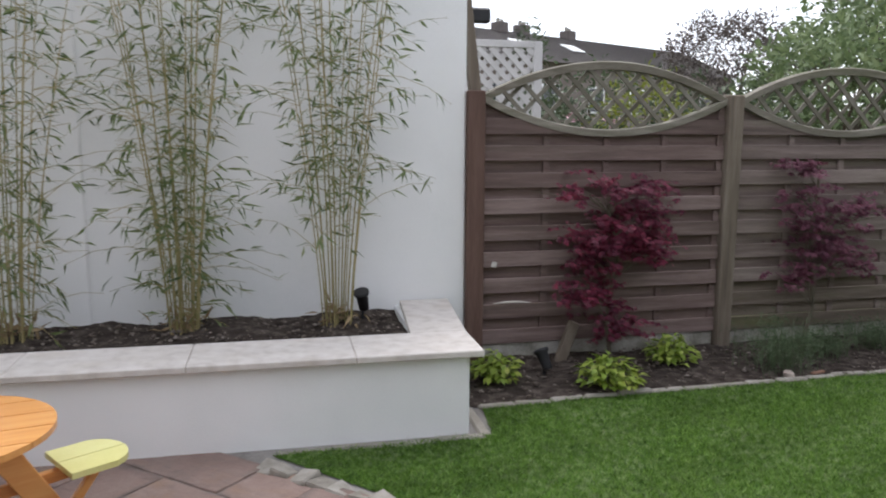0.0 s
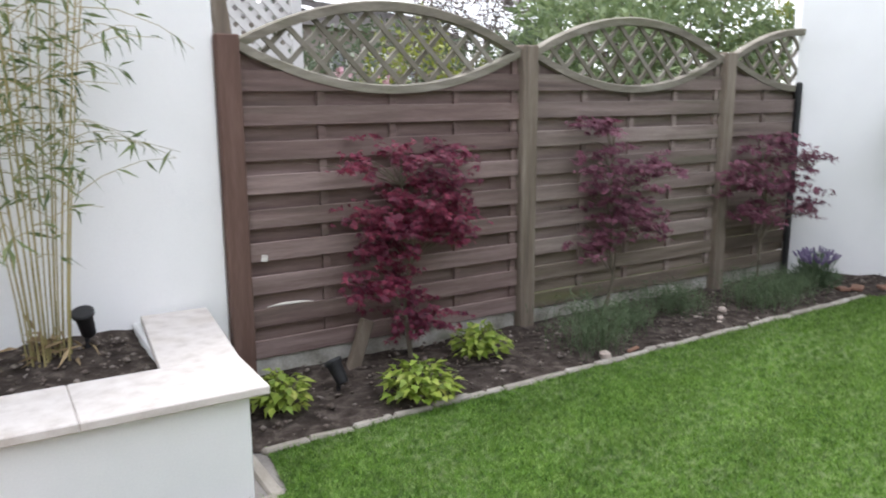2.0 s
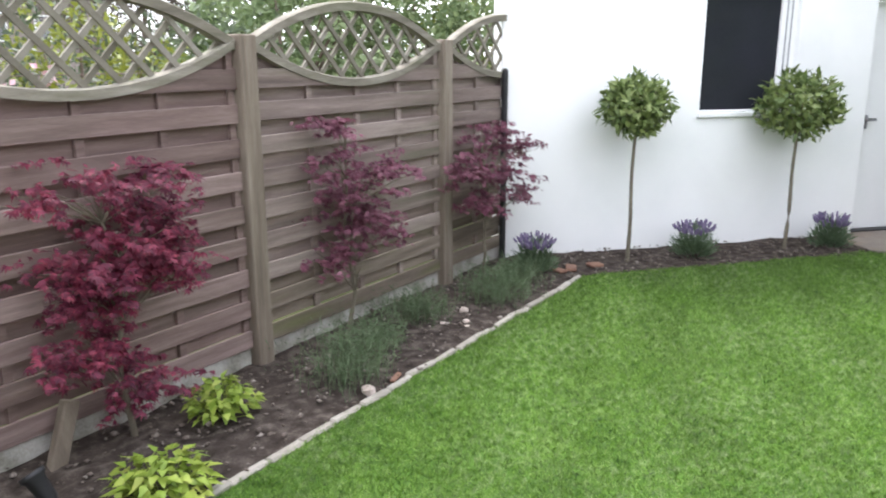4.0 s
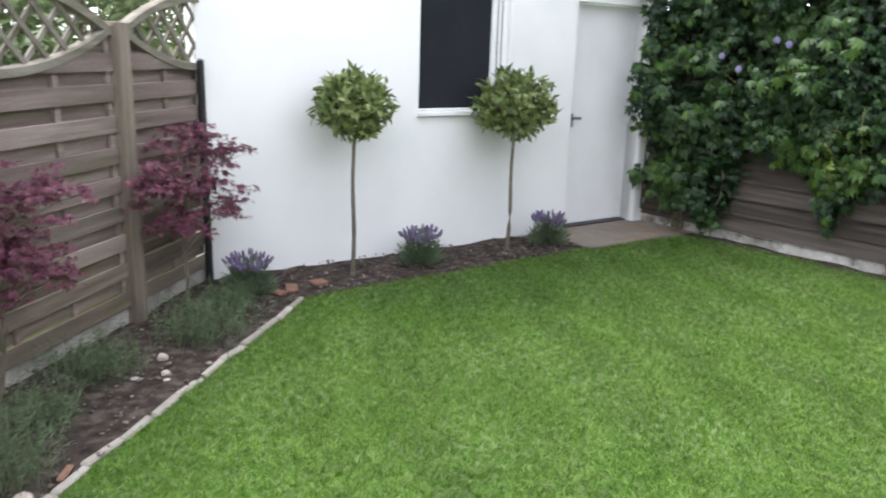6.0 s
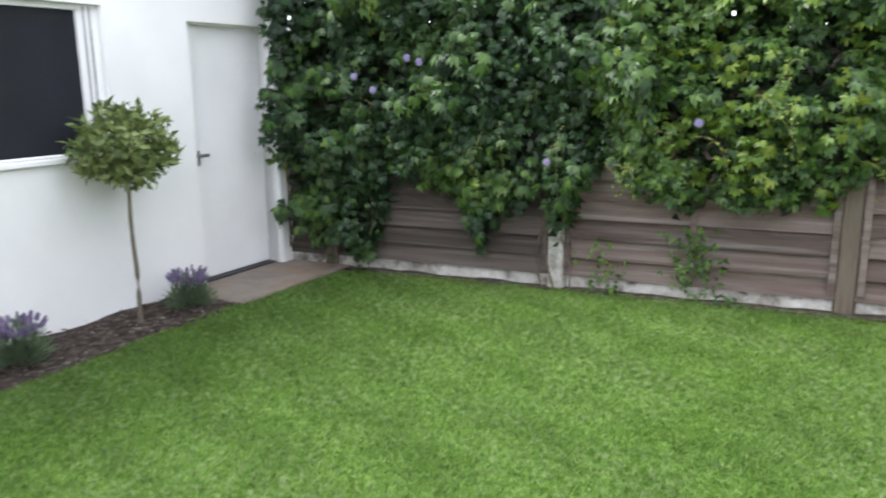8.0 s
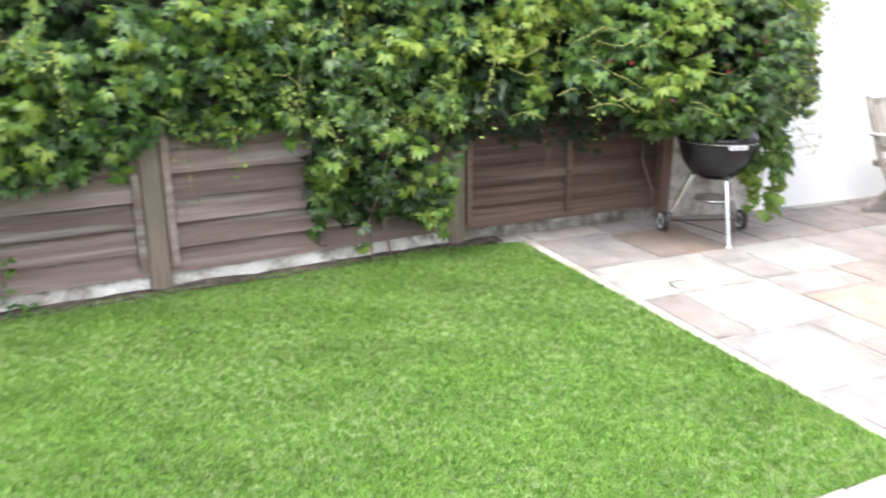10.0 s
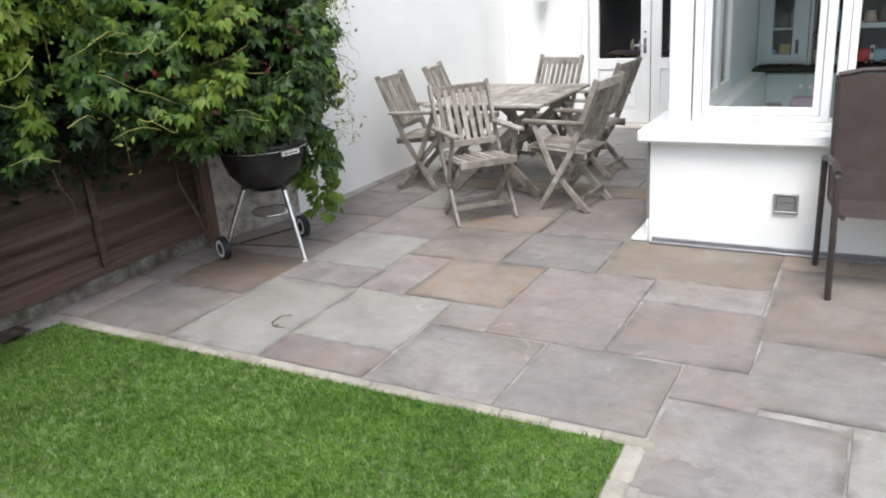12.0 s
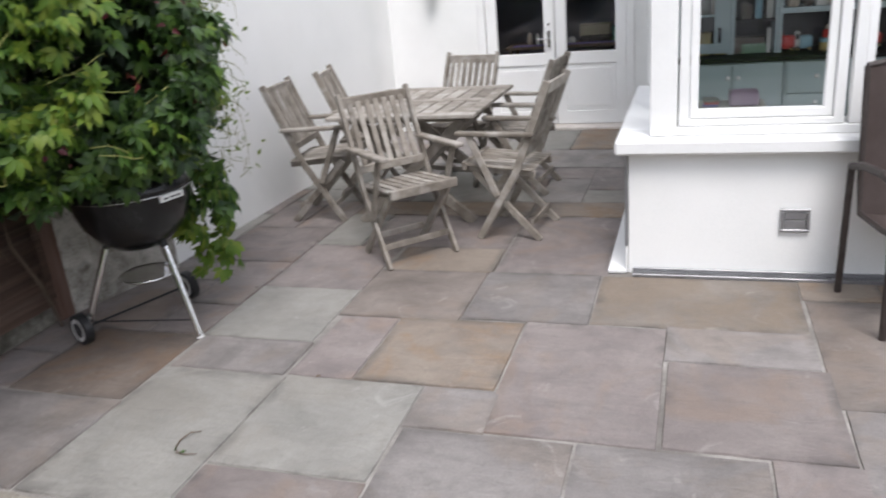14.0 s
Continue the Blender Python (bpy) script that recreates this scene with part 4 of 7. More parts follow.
def creeper():
    t = thing("virginia_creeper", LAP, "dense green and yellow creeper hanging over the fence", "climbing plant")
    t.matrix_basis = Matrix()
    groups = [
        (LAP, [-0.15, 0.17, 0.2, 0.65, 1.08, 1.12, 1.46, 1.83, 2.11, 2.46, 3.04, 3.4, 3.7], [0.8, 0.78, 0.3, 0.2, 0.34, 0.9, 0.93, 0.97, 0.9, 0.8, 0.74, 0.85, 1.0], 0.22, 0.42, 9000),
        (LAP_END, [-2.75, -2.65, -2.5, -2.3, -2.1, -1.8, -1.4, -1.1, -0.9, -0.49, -0.1, 0.3], [1.15, 0.95, 0.88, 0.86, 0.84, 0.8, 0.72, 0.86, 1.0, 1.06, 1.0, 0.88], 0.62, ([-2.75, -2.5, -2.2, -1.6, -1.0, -0.4, 0.3], [0.42, 0.66, 0.95, 1.15, 1.0, 0.66, 0.5]), 15000),
    ]
    for fr, xs, zs, d0, d1, n in groups:
        c, o = vine_points(n, xs, zs, 3.45, d0, d1, fr, 0.7 if fr is LAP else 0.22)
        gap = np.array([noise.noise(Vector(tuple(q)) * 3.1 + Vector((3, 1, 8))) + 0.5 * noise.noise(Vector(tuple(q)) * 7.5) for q in c])
        sparse = -0.2 if fr is LAP else -0.1
        lx = np.array([(fr.inverted() @ Vector(tuple(q))).x for q in c])
        keep = gap > np.where(lx < -1.4, -0.2, sparse)
        c, o, gap = c[keep], o[keep], gap[keep]
        lx = np.array([(fr.inverted() @ Vector(tuple(q))).x for q in c])
        # darker leaves at the barbecue end and low on the hanging lobe
        dark_leaved = (lx + 0.25 * RNG.normal(size=len(c)) < -1.0) if fr is LAP_END else ((lx > 0.05) & (lx < 1.2) & (c[:, 2] + 0.1 * RNG.normal(size=len(c)) < 1.3))
        for mat, pick in ((VINE_LEAF, ~dark_leaved), (DEEP_LEAF, dark_leaved)):
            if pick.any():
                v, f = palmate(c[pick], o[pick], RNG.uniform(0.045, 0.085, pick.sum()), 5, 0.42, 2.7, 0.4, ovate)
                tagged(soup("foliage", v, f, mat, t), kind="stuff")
        # light young growth in drifts over the front
        fwd = np.array(fr.to_3x3() @ Vector((0, 0.06, 0.0)))
        drift = np.array([noise.noise(Vector(tuple(q)) * 2.1 + Vector((31, 4, 2))) for q in c]) + 0.2 * RNG.normal(size=len(c))
        # fewer pale leaves low on the end panel, to paint its shade
        need = np.interp(lx, [-2.6, -1.7, -1.2, -0.3, 0.1, 1.1, 1.5, 2.6, 3.6], [0.4, 0.36, 0.27, 0.1, 0.16, 0.3, 0.05, 0.2, 0.4]) + (np.where(c[:, 2] < 1.15, 0.18, 0.0) if fr is LAP_END else np.where((c[:, 2] > 1.35) & (lx < 1.2), -0.2, 0.0))
        on = (drift > need) & (gap > -0.15)
        y, oy = c[on] + fwd, o[on]
        v, f = palmate(y, oy, RNG.uniform(0.045, 0.08, len(y)), 5, 0.4, 2.6, 0.4, ovate)
        tagged(soup("young_foliage", v, f, YOUNG_LEAF, t, "yellow-green young leaves"), kind="stuff")
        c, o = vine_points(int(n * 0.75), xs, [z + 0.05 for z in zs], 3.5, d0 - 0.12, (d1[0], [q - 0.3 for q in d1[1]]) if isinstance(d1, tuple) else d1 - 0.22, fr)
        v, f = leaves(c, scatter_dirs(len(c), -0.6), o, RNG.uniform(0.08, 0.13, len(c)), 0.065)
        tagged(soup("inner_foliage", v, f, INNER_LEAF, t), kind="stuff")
    # deep growth along the top of the fence, leaves coloured dark for inner shade
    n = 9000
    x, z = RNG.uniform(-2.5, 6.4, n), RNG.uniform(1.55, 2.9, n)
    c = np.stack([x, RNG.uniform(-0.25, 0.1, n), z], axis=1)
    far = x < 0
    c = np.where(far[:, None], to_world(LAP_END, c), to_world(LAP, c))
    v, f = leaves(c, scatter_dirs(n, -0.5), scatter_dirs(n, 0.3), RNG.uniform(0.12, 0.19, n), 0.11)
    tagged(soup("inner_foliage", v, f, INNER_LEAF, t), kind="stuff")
    # growth tucked in under the overhang, its shade put into the leaf colour
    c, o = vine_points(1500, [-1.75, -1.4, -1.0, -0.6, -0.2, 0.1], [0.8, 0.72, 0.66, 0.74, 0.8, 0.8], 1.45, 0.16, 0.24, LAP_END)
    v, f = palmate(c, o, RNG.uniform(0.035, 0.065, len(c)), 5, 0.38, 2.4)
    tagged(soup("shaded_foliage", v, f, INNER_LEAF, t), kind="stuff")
    # hanging spray beside the barbecue: a few trailing shoots with large leaves, yellowing at the tip
    shoots = bmesh.new()
    for k in range(7):
        x0, y0, z0 = -1.93 - 0.035 * k, 0.8 + random.gauss(0, 0.04), 0.95
        drop = random.uniform(0.7, 0.86) if k % 2 else random.uniform(0.45, 0.68)
        bow = random.uniform(-0.06, 0.1)
        line = [Vector((x0 - bow * u - 0.05 * math.sin(4 * u + k), y0 + 0.06 * math.sin(2.5 * u), z0 - drop * u)) for u in np.linspace(0, 1, 9)]
        tube(shoots, [LAP_END @ q for q in line], [0.003 - 0.00025 * w for w in range(9)], 4)
        m = 22
        u = RNG.uniform(0.05, 1.0, m)
        c = np.array([tuple(LAP_END @ line[int(w * 7.99)].lerp(line[int(w * 7.99) + 1], w * 7.99 % 1)) for w in u]) + RNG.normal(size=(m, 3)) * 0.022
        o = np.tile(np.array(LAP_END.to_3x3() @ Vector((0, 1, 0.2))), (m, 1)) + RNG.normal(size=(m, 3)) * 0.55
        tip = u > 0.72
        for mat, pick in ((VINE_LEAF, ~tip), (YOUNG_LEAF, tip)):
            if pick.any():
                v, f = palmate(c[pick], o[pick], RNG.uniform(0.075, 0.115, pick.sum()) * (1 - 0.3 * u[pick]), 5, 0.46, 2.3, 0.4, ovate)
                tagged(soup("hanging_spray", v, f, mat, t), kind="stuff")
    tagged(part("trailing_growth", shoots, TENDRIL, t), kind="stuff")
    # dry brown tendrils under the lower edge of the foliage
    bm = bmesh.new()
    for k in range(14):
        fr = LAP_END if k % 3 else LAP
        x = random.uniform(-1.75, -0.1) if fr is LAP_END else random.uniform(1.1, 3.2)
        p = Vector((x, random.uniform(0.2, 0.75) if fr is LAP_END else random.uniform(0.15, 0.4), random.uniform(0.85, 1.1)))
        L, w = random.uniform(0.15, 0.42), random.uniform(0, 6)
        pts = [fr @ (p + Vector((0.06 * math.sin(2.4 * u + w) + 0.02 * math.sin(9 * u), 0.03 * math.cos(5 * u + w), -L * u))) for u in (0, 0.2, 0.4, 0.6, 0.8, 1)]
        tube(bm, pts, [0.0013, 0.0012, 0.0011, 0.001, 0.0008, 0.0006], 3)
    tagged(part("dry_tendril_growth", bm, BARK, t, "dry brown tendrils"), kind="stuff")
    starts = [(random.uniform(-0.2, 3.6), random.uniform(0.3, 0.5), random.uniform(0.95, 1.7)) for _ in range(20)]
    tips = strands("runner", starts, LAP, TENDRIL, t)
    starts = [(lambda q: (q, np.interp(q, [-2.4, -1.6, -0.4, 0], [0.95, 1.0, 0.62, 0.5]), random.uniform(1.0, 1.75)))(random.choice((random.uniform(-2.3, -1.95), random.uniform(-1.2, 0)))) for _ in range(24)]
    tips = np.concatenate([tips, strands("runner", starts, LAP_END, TENDRIL, t)])
    # pale bare stems lying across the face of the foliage
    bm = bmesh.new()
    for k in range(46):
        x = random.uniform(-2.3, -0.1)
        p = Vector((x, float(np.interp(x, [-2.3, -1.6, -0.4, 0], [0.86, 1.1, 0.72, 0.6])) + 0.05, random.uniform(0.95, 1.95)))
        L, w, s = random.uniform(0.12, 0.32), random.uniform(0, 6), random.choice((-1, 1))
        pts = [LAP_END @ (p + Vector((s * L * u, 0.05 * math.sin(3 * u), 0.04 * math.sin(3.5 * u + w) - 0.1 * L * u))) for u in (0, 0.25, 0.5, 0.75, 1)]
        tube(bm, pts, [0.0026, 0.0024, 0.0021, 0.0017, 0.001], 4)
    tagged(part("bare_stem_growth", bm, TENDRIL, t, "pale yellow-green stems"), kind="stuff")
    # fine curled tips that stand out against the white wall
    bm = bmesh.new()
    for k in range(80):
        z = random.uniform(0.6, 1.95)
        p = Vector((-2.4 - random.uniform(0, 0.2), random.uniform(0.4, 0.85), z))
        L, w = random.uniform(0.08, 0.24), random.uniform(0, 6)
        line = [p + Vector((-L * u, 0.03 * math.sin(6 * u + w), 0.05 * math.sin(3 * u + w) - 0.07 * u * u)) for u in (0, 0.3, 0.6, 0.85, 1)]
        tube(bm, [LAP_END @ q for q in line], [0.0022, 0.0019, 0.0016, 0.0013, 0.001], 3)
        for q in line[1:4]:
            h = random.choice((-1, 1)) * random.uniform(0.02, 0.05)
            tube(bm, [LAP_END @ q, LAP_END @ (q + Vector((-0.018, 0, h * 0.6))), LAP_END @ (q + Vector((-0.012, 0.01, h)))], [0.0013, 0.0011, 0.0008], 3)
    tagged(part("tendril_growth", bm, TENDRIL, t), kind="stuff")
    pick = tips[RNG.random(len(tips)) < 0.8]
    pick = np.repeat(pick, 3, axis=0) + RNG.normal(size=(len(pick) * 3, 3)) * 0.03
    v, f = leaves(pick, scatter_dirs(len(pick), -0.4), scatter_dirs(len(pick)), RNG.uniform(0.02, 0.05, len(pick)), 0.018)
    tagged(soup("young_leaves", v, f, leaf_mat("young_yellow_leaf", [(0.11, 0.19, 0.03), (0.24, 0.29, 0.06)], 0.3), t), kind="stuff")
    # red and dark tinted patches
    c = []
    for cx, cz, s in ((-1.3, 1.25, 0.07), (-1.75, 1.15, 0.06), (-0.8, 1.3, 0.06), (-1.95, 1.35, 0.05), (-1.55, 1.4, 0.08), (-1.65, 1.5, 0.05), (-1.2, 1.5, 0.06), (-1.0, 1.05, 0.05)):
        for k in range(4):
            c.append(tuple(LAP_END @ Vector((cx + random.gauss(0, s), float(np.interp(cx, [-2.4, -1.6, -0.4], [0.99, 1.19, 0.84])) + random.gauss(0, 0.04), cz + random.gauss(0, s * 0.5)))))
    c = np.array(c)
    o = np.tile(np.array(LAP_END.to_3x3() @ Vector((0, 1, 0.4))), (len(c), 1)) + RNG.normal(size=(len(c), 3)) * 0.4
    v, f = leaves(c, scatter_dirs(len(c), -0.8), o, RNG.uniform(0.03, 0.05, len(c)), 0.026)
    tagged(soup("red_leaves", v, f, RED_LEAF, t, "small red autumn leaves"), kind="stuff")
    for x, m in ((0.5, LAP), (0.62, LAP), (-1.6, LAP_END)):
        z, pts = 0.0, []
        for k in range(7):
            pts.append(m @ Vector((x + 0.1 * math.sin(k * 1.3 + x), 0.12 + 0.02 * math.sin(k), 0.25 * k)))
        part("stem", tube(bmesh.new(), pts, [0.009, 0.009, 0.008, 0.008, 0.007, 0.006, 0.005], 6), BARK, t)
    return t


creeper()


def passion_vine():
    t = thing("passion_flower_vine", Matrix(), "dark green climbing vine with pale violet flowers", "climbing plant")
    xs = [3.3, 3.66, 3.9, 4.0, 4.1, 4.37, 4.55, 4.65, 4.75, 4.93, 5.4, 5.5, 5.66, 5.85, 6.1, 6.38]
    zs = [0.95, 1.0, 0.7, 0.4, 0.8, 0.78, 0.45, 0.32, 0.7, 0.78, 0.83, 0.4, 0.14, 0.2, 0.4, 0.5]
    c, o = vine_points(9600, xs, zs, 3.45, 0.2, 0.45, LAP)
    gap = np.array([noise.noise(Vector(tuple(q)) * 3.3 + Vector((1, 7, 3))) + 0.5 * noise.noise(Vector(tuple(q)) * 8) for q in c])
    c, o = c[gap > -0.25], o[gap > -0.25]
    v, f = palmate(c, o, RNG.uniform(0.042, 0.082, len(c)), 4, 0.4, 1.8, 0.5, ovate)
    tagged(soup("foliage", v, f, PASSION_LEAF, t), kind="stuff")
    drift = np.array([noise.noise(Vector(tuple(q)) * 1.7 + Vector((5, 4, 2))) for q in c]) + 0.25 * RNG.normal(size=len(c))
    lx = np.array([(LAP.inverted() @ Vector(tuple(q))).x for q in c])
    drift += 0.34 * np.exp(-((lx - 5.25) / 0.42) ** 2 - ((c[:, 2] - 2.0) / 0.5) ** 2)
    y = c[drift > 0.3] + np.array(LAP.to_3x3() @ Vector((0, 0.07, 0)))
    v, f = palmate(y, o[drift > 0.3], RNG.uniform(0.06, 0.11, len(y)), 5, 0.36, 1.8, 0.5, ovate)
    tagged(soup("fresh_foliage", v, f, VINE_LEAF, t, "lighter green leaves"), kind="stuff")
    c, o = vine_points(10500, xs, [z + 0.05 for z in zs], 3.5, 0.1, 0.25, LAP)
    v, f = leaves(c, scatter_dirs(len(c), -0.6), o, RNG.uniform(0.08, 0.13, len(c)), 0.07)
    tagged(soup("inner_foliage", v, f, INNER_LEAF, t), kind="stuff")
    # sparse low shoots along the fence foot
    c = []
    for k in range(170):
        x0, top = random.choice(((2.85, 0.42), (2.92, 0.55), (3.0, 0.5), (3.6, 0.4)))
        u = random.random()
        c.append(tuple(LAP @ Vector((x0 + random.gauss(0, 0.09) + 0.12 * u, 0.12 + random.random() * 0.08, 0.03 + top * u))))
    c = np.array(c)
    o = np.tile(np.array(LAP.to_3x3() @ Vector((0, 1, 0.5))), (len(c), 1)) + RNG.normal(size=(len(c), 3)) * 0.5
    v, f = palmate(c, o, RNG.uniform(0.035, 0.06, len(c)), 3, 0.45)
    tagged(soup("low_growth", v, f, VINE_LEAF, t), kind="stuff")
    strands("runner", [(random.uniform(3.3, 6.3), random.uniform(0.3, 0.5), random.uniform(0.9, 1.7)) for _ in range(16)], LAP, TENDRIL, t)
    for x in (3.92, 4.05, 4.12, 5.6):
        pts = [LAP @ Vector((x + 0.05 * math.sin(k * 1.7 + x * 9), 0.16 + 0.02 * math.cos(k * 2), 0.2 * k)) for k in range(6)]
        part("stem", tube(bmesh.new(), pts, [0.009, 0.008, 0.008, 0.007, 0.006, 0.005], 6), BARK, t)
    for x, z in ((5.5, 1.62), (5.34, 1.52), (5.05, 1.75), (4.95, 1.72), (3.98, 1.02), (2.98, 1.3)):
        p = LAP @ Vector((x, 0.52, z))
        n = 12
        c = np.tile(np.array(p), (n, 1))
        th = np.arange(n) * 2 * math.pi / n
        ex, ey = np.array(LAP.to_3x3() @ Vector((1, 0, 0))), np.array([0, 0, 1.0])
        a = np.cos(th)[:, None] * ex + np.sin(th)[:, None] * ey
        v, f = leaves(c, a, np.tile(np.array(LAP.to_3x3() @ Vector((0, 1, 0.2))), (n, 1)), np.full(n, 0.034), 0.018)
        soup("flower", v, f, VIOLET, t, "pale violet passion flower")
    return t


passion_vine()



def bamboo(base, canes, spread, low, dense, seed, lean=0.0):
    random.seed(seed)
    t = thing("bamboo_clump", pose(*base), "slender green bamboo clump with yellowish canes in the planter", "bamboo", "bamboos in the planter")
    lc, la = [], []
    twig = bmesh.new()
    for k in range(canes):
        bx = 0.085 * (2 * (k + random.random()) / canes - 1)
        by = random.uniform(-0.06, 0.06)
        ex = bx * (1 + spread * 3.8) + random.uniform(-0.07, 0.07) + lean
        ey = by * 1.3 - random.uniform(0, 0.1)
        h = random.uniform(2.1, 2.7)
        pts = []
        for i in range(10):
            u = i / 9
            pts.append(Vector((bx + (ex - bx) * u ** 1.3, by + (ey - by) * u, h * u)))
        r = random.uniform(0.0035, 0.0058)
        part("cane", tube(bmesh.new(), pts, [r * (1 - 0.55 * i / 9) for i in range(10)], 6), CANE, t)
        # branches at the nodes
        z = max(low + random.uniform(-0.1, 0.25), 0.1)
        while z < h:
            u = z / h
            p = Vector((bx + (ex - bx) * u ** 1.3, by + (ey - by) * u, z))
            for s in range(random.choice((1, 2, 2, 3))):
                a = random.uniform(0, 2 * math.pi)
                L = random.uniform(0.06, 0.2) if random.random() < 0.72 else random.uniform(0.25, 0.58)
                d = Vector((math.cos(a), math.sin(a) * 0.6, random.uniform(0.1, 0.9)))
                q = [p + d * L * w + Vector((0, 0, -0.45 * L * w * w)) for w in (0, 0.35, 0.7, 1.0)]
                tube(twig, q, [0.0022, 0.0018, 0.0014, 0.001], 3)
                for m in range(int(dense * (2 + L * 13))):
                    w = random.uniform(0.25, 1.0)
                    c = p + d * L * w + Vector((0, 0, -0.45 * L * w * w))
                    lc.append(tuple(c))
                    la.append((d.x + random.gauss(0, 0.6), d.y + random.gauss(0, 0.5), random.gauss(-0.45, 0.55)))
            z += random.uniform(0.09, 0.17)
    tagged(part("twig_growth", twig, CANE, t), kind="stuff")
    lc, la = np.array(lc), np.array(la)
    v, f = leaves(lc, la, scatter_dirs(len(lc), 1.2), RNG.uniform(0.06, 0.125, len(lc)), RNG.uniform(0.011, 0.019, len(lc)), 0.1, 0.25)
    tagged(soup("foliage", v, f, BAMBOO_LEAF, t), kind="stuff")
    # dry sheaths at the foot
    c = RNG.normal(size=(40, 3)) * [0.06, 0.04, 0.03] + [0, 0, 0.06]
    v, f = leaves(c, scatter_dirs(40, 0.6), scatter_dirs(40), RNG.uniform(0.06, 0.14, 40), 0.018)
    tagged(soup("dry_litter", v, f, SHEATH, t, "dry tan sheaths"), kind="stuff")
    return t


bamboo((1.18, 4.84, 0.347), 14, 1.05, 0.55, 0.6, 3, 0.03)
bamboo((0.34, 4.87, 0.347), 15, 1.05, 0.18, 0.6, 5)
bamboo((-0.5, 4.83, 0.347), 12, 0.9, 0.15, 0.55, 8, 0.1)
bamboo((-1.4, 4.83, 0.347), 10, 0.9, 0.2, 0.55, 9)


def maple(base, blobs, mat, count, seed, label):
    """A young Japanese maple: a thin trunk, branches to each cloud of leaves, small fingered leaves."""
    random.seed(seed)
    t = thing("japanese_maple", pose(*base), label, "tree", "maples along the fence")
    bm = bmesh.new()
    top = max(b[2] for b in blobs)
    trunk = [Vector((0.03 * math.sin(k * 1.2 + seed), 0.02 * math.cos(k * 1.7), -0.05 + (top + 0.05) * k / 8)) for k in range(9)]
    tube(bm, trunk, [0.016 - 0.0014 * k for k in range(9)], 7)
    part("trunk", bm, GREY_BARK, t)
    cs = []
    total = sum(b[3] * b[4] for b in blobs)
    for x, y, z, rx, rz in blobs:
        j = max(2 if z > 0.3 else 1, min(7, int((z - 0.08) / top * 8)))
        a = trunk[j]
        n = max(3, int(6 * rx / 0.2))
        for k in range(n):
            e = Vector((x + random.gauss(0, rx * 0.55), y + random.gauss(0, rx * 0.4), z + random.gauss(0, rz * 0.5)))
            mid = a.lerp(e, 0.5) + Vector((0, 0, 0.03))
            part("branch", tube(bmesh.new(), [a, mid, e], [0.004, 0.003, 0.0012], 4), GREY_BARK, t)
        m = int(count * rx * rz / total)
        # flat feathery sprays, leaves set along both sides of a thin arching twig
        for _ in range(max(2, m // 13)):
            q = np.array([x, y, z]) + RNG.normal(size=3) * [rx * 0.42, rx * 0.3, rz * 0.5]
            g = unit(np.array([[q[0] - x * 0.4 + RNG.normal() * 0.12, (q[1] - y) - 0.05 + RNG.normal() * 0.12, 0.02]]))[0]
            L = RNG.uniform(0.1, 0.2)
            w = np.linspace(0, 1, 13)[:, None]
            line = q + g * L * (w - 0.4) + np.array([0, 0, -0.22 * L]) * w * w
            cs.append(line + RNG.normal(size=(13, 3)) * [0.017, 0.017, 0.008])
    c = np.concatenate(cs)
    o = RNG.normal(size=(len(c), 3)) * 0.35 + [0, -0.4, 0.9]
    v, f = palmate(c, o, RNG.uniform(0.026, 0.048, len(c)), 5, 0.27, 2.4, 0.3)
    tagged(soup("foliage", v, f, mat, t), kind="stuff")
    return t


maple((2.92, 4.93, 0.0), [(0.07, 0, 1.1, 0.32, 0.08), (0.19, -0.05, 0.95, 0.24, 0.12), (0.23, 0, 0.74, 0.2, 0.12), (0.01, 0, 0.84, 0.26, 0.16), (-0.13, 0, 0.72, 0.2, 0.16), (-0.13, 0, 0.48, 0.22, 0.13), (0.03, -0.05, 0.26, 0.2, 0.09), (-0.27, 0, 1.1, 0.16, 0.05)],
      MAPLE_LEAF, 3000, 2, "young crimson Japanese maple standing before the fence")
maple((4.4, 4.95, 0.0), [(-0.1, 0, 1.24, 0.14, 0.1), (-0.1, 0, 1.02, 0.2, 0.1), (0.3, -0.05, 0.97, 0.24, 0.08), (0.05, 0, 0.84, 0.22, 0.12), (0.1, 0, 0.68, 0.26, 0.1), (0.3, 0, 0.58, 0.18, 0.07), (-0.08, 0, 0.52, 0.18, 0.09)],
      PURPLE_MAPLE, 1900, 5, "slender purple-red Japanese maple before the fence")
maple((5.87, 4.9, 0.0), [(0.1, 0, 1.05, 0.24, 0.12), (-0.2, 0, 0.85, 0.26, 0.13), (0.15, -0.05, 0.75, 0.28, 0.14), (0.32, -0.1, 0.95, 0.2, 0.08), (-0.05, 0, 0.58, 0.24, 0.1), (0.4, -0.08, 0.6, 0.16, 0.06)],
      PURPLE_MAPLE, 1900, 9, "purple-red Japanese maple beside the shed corner")


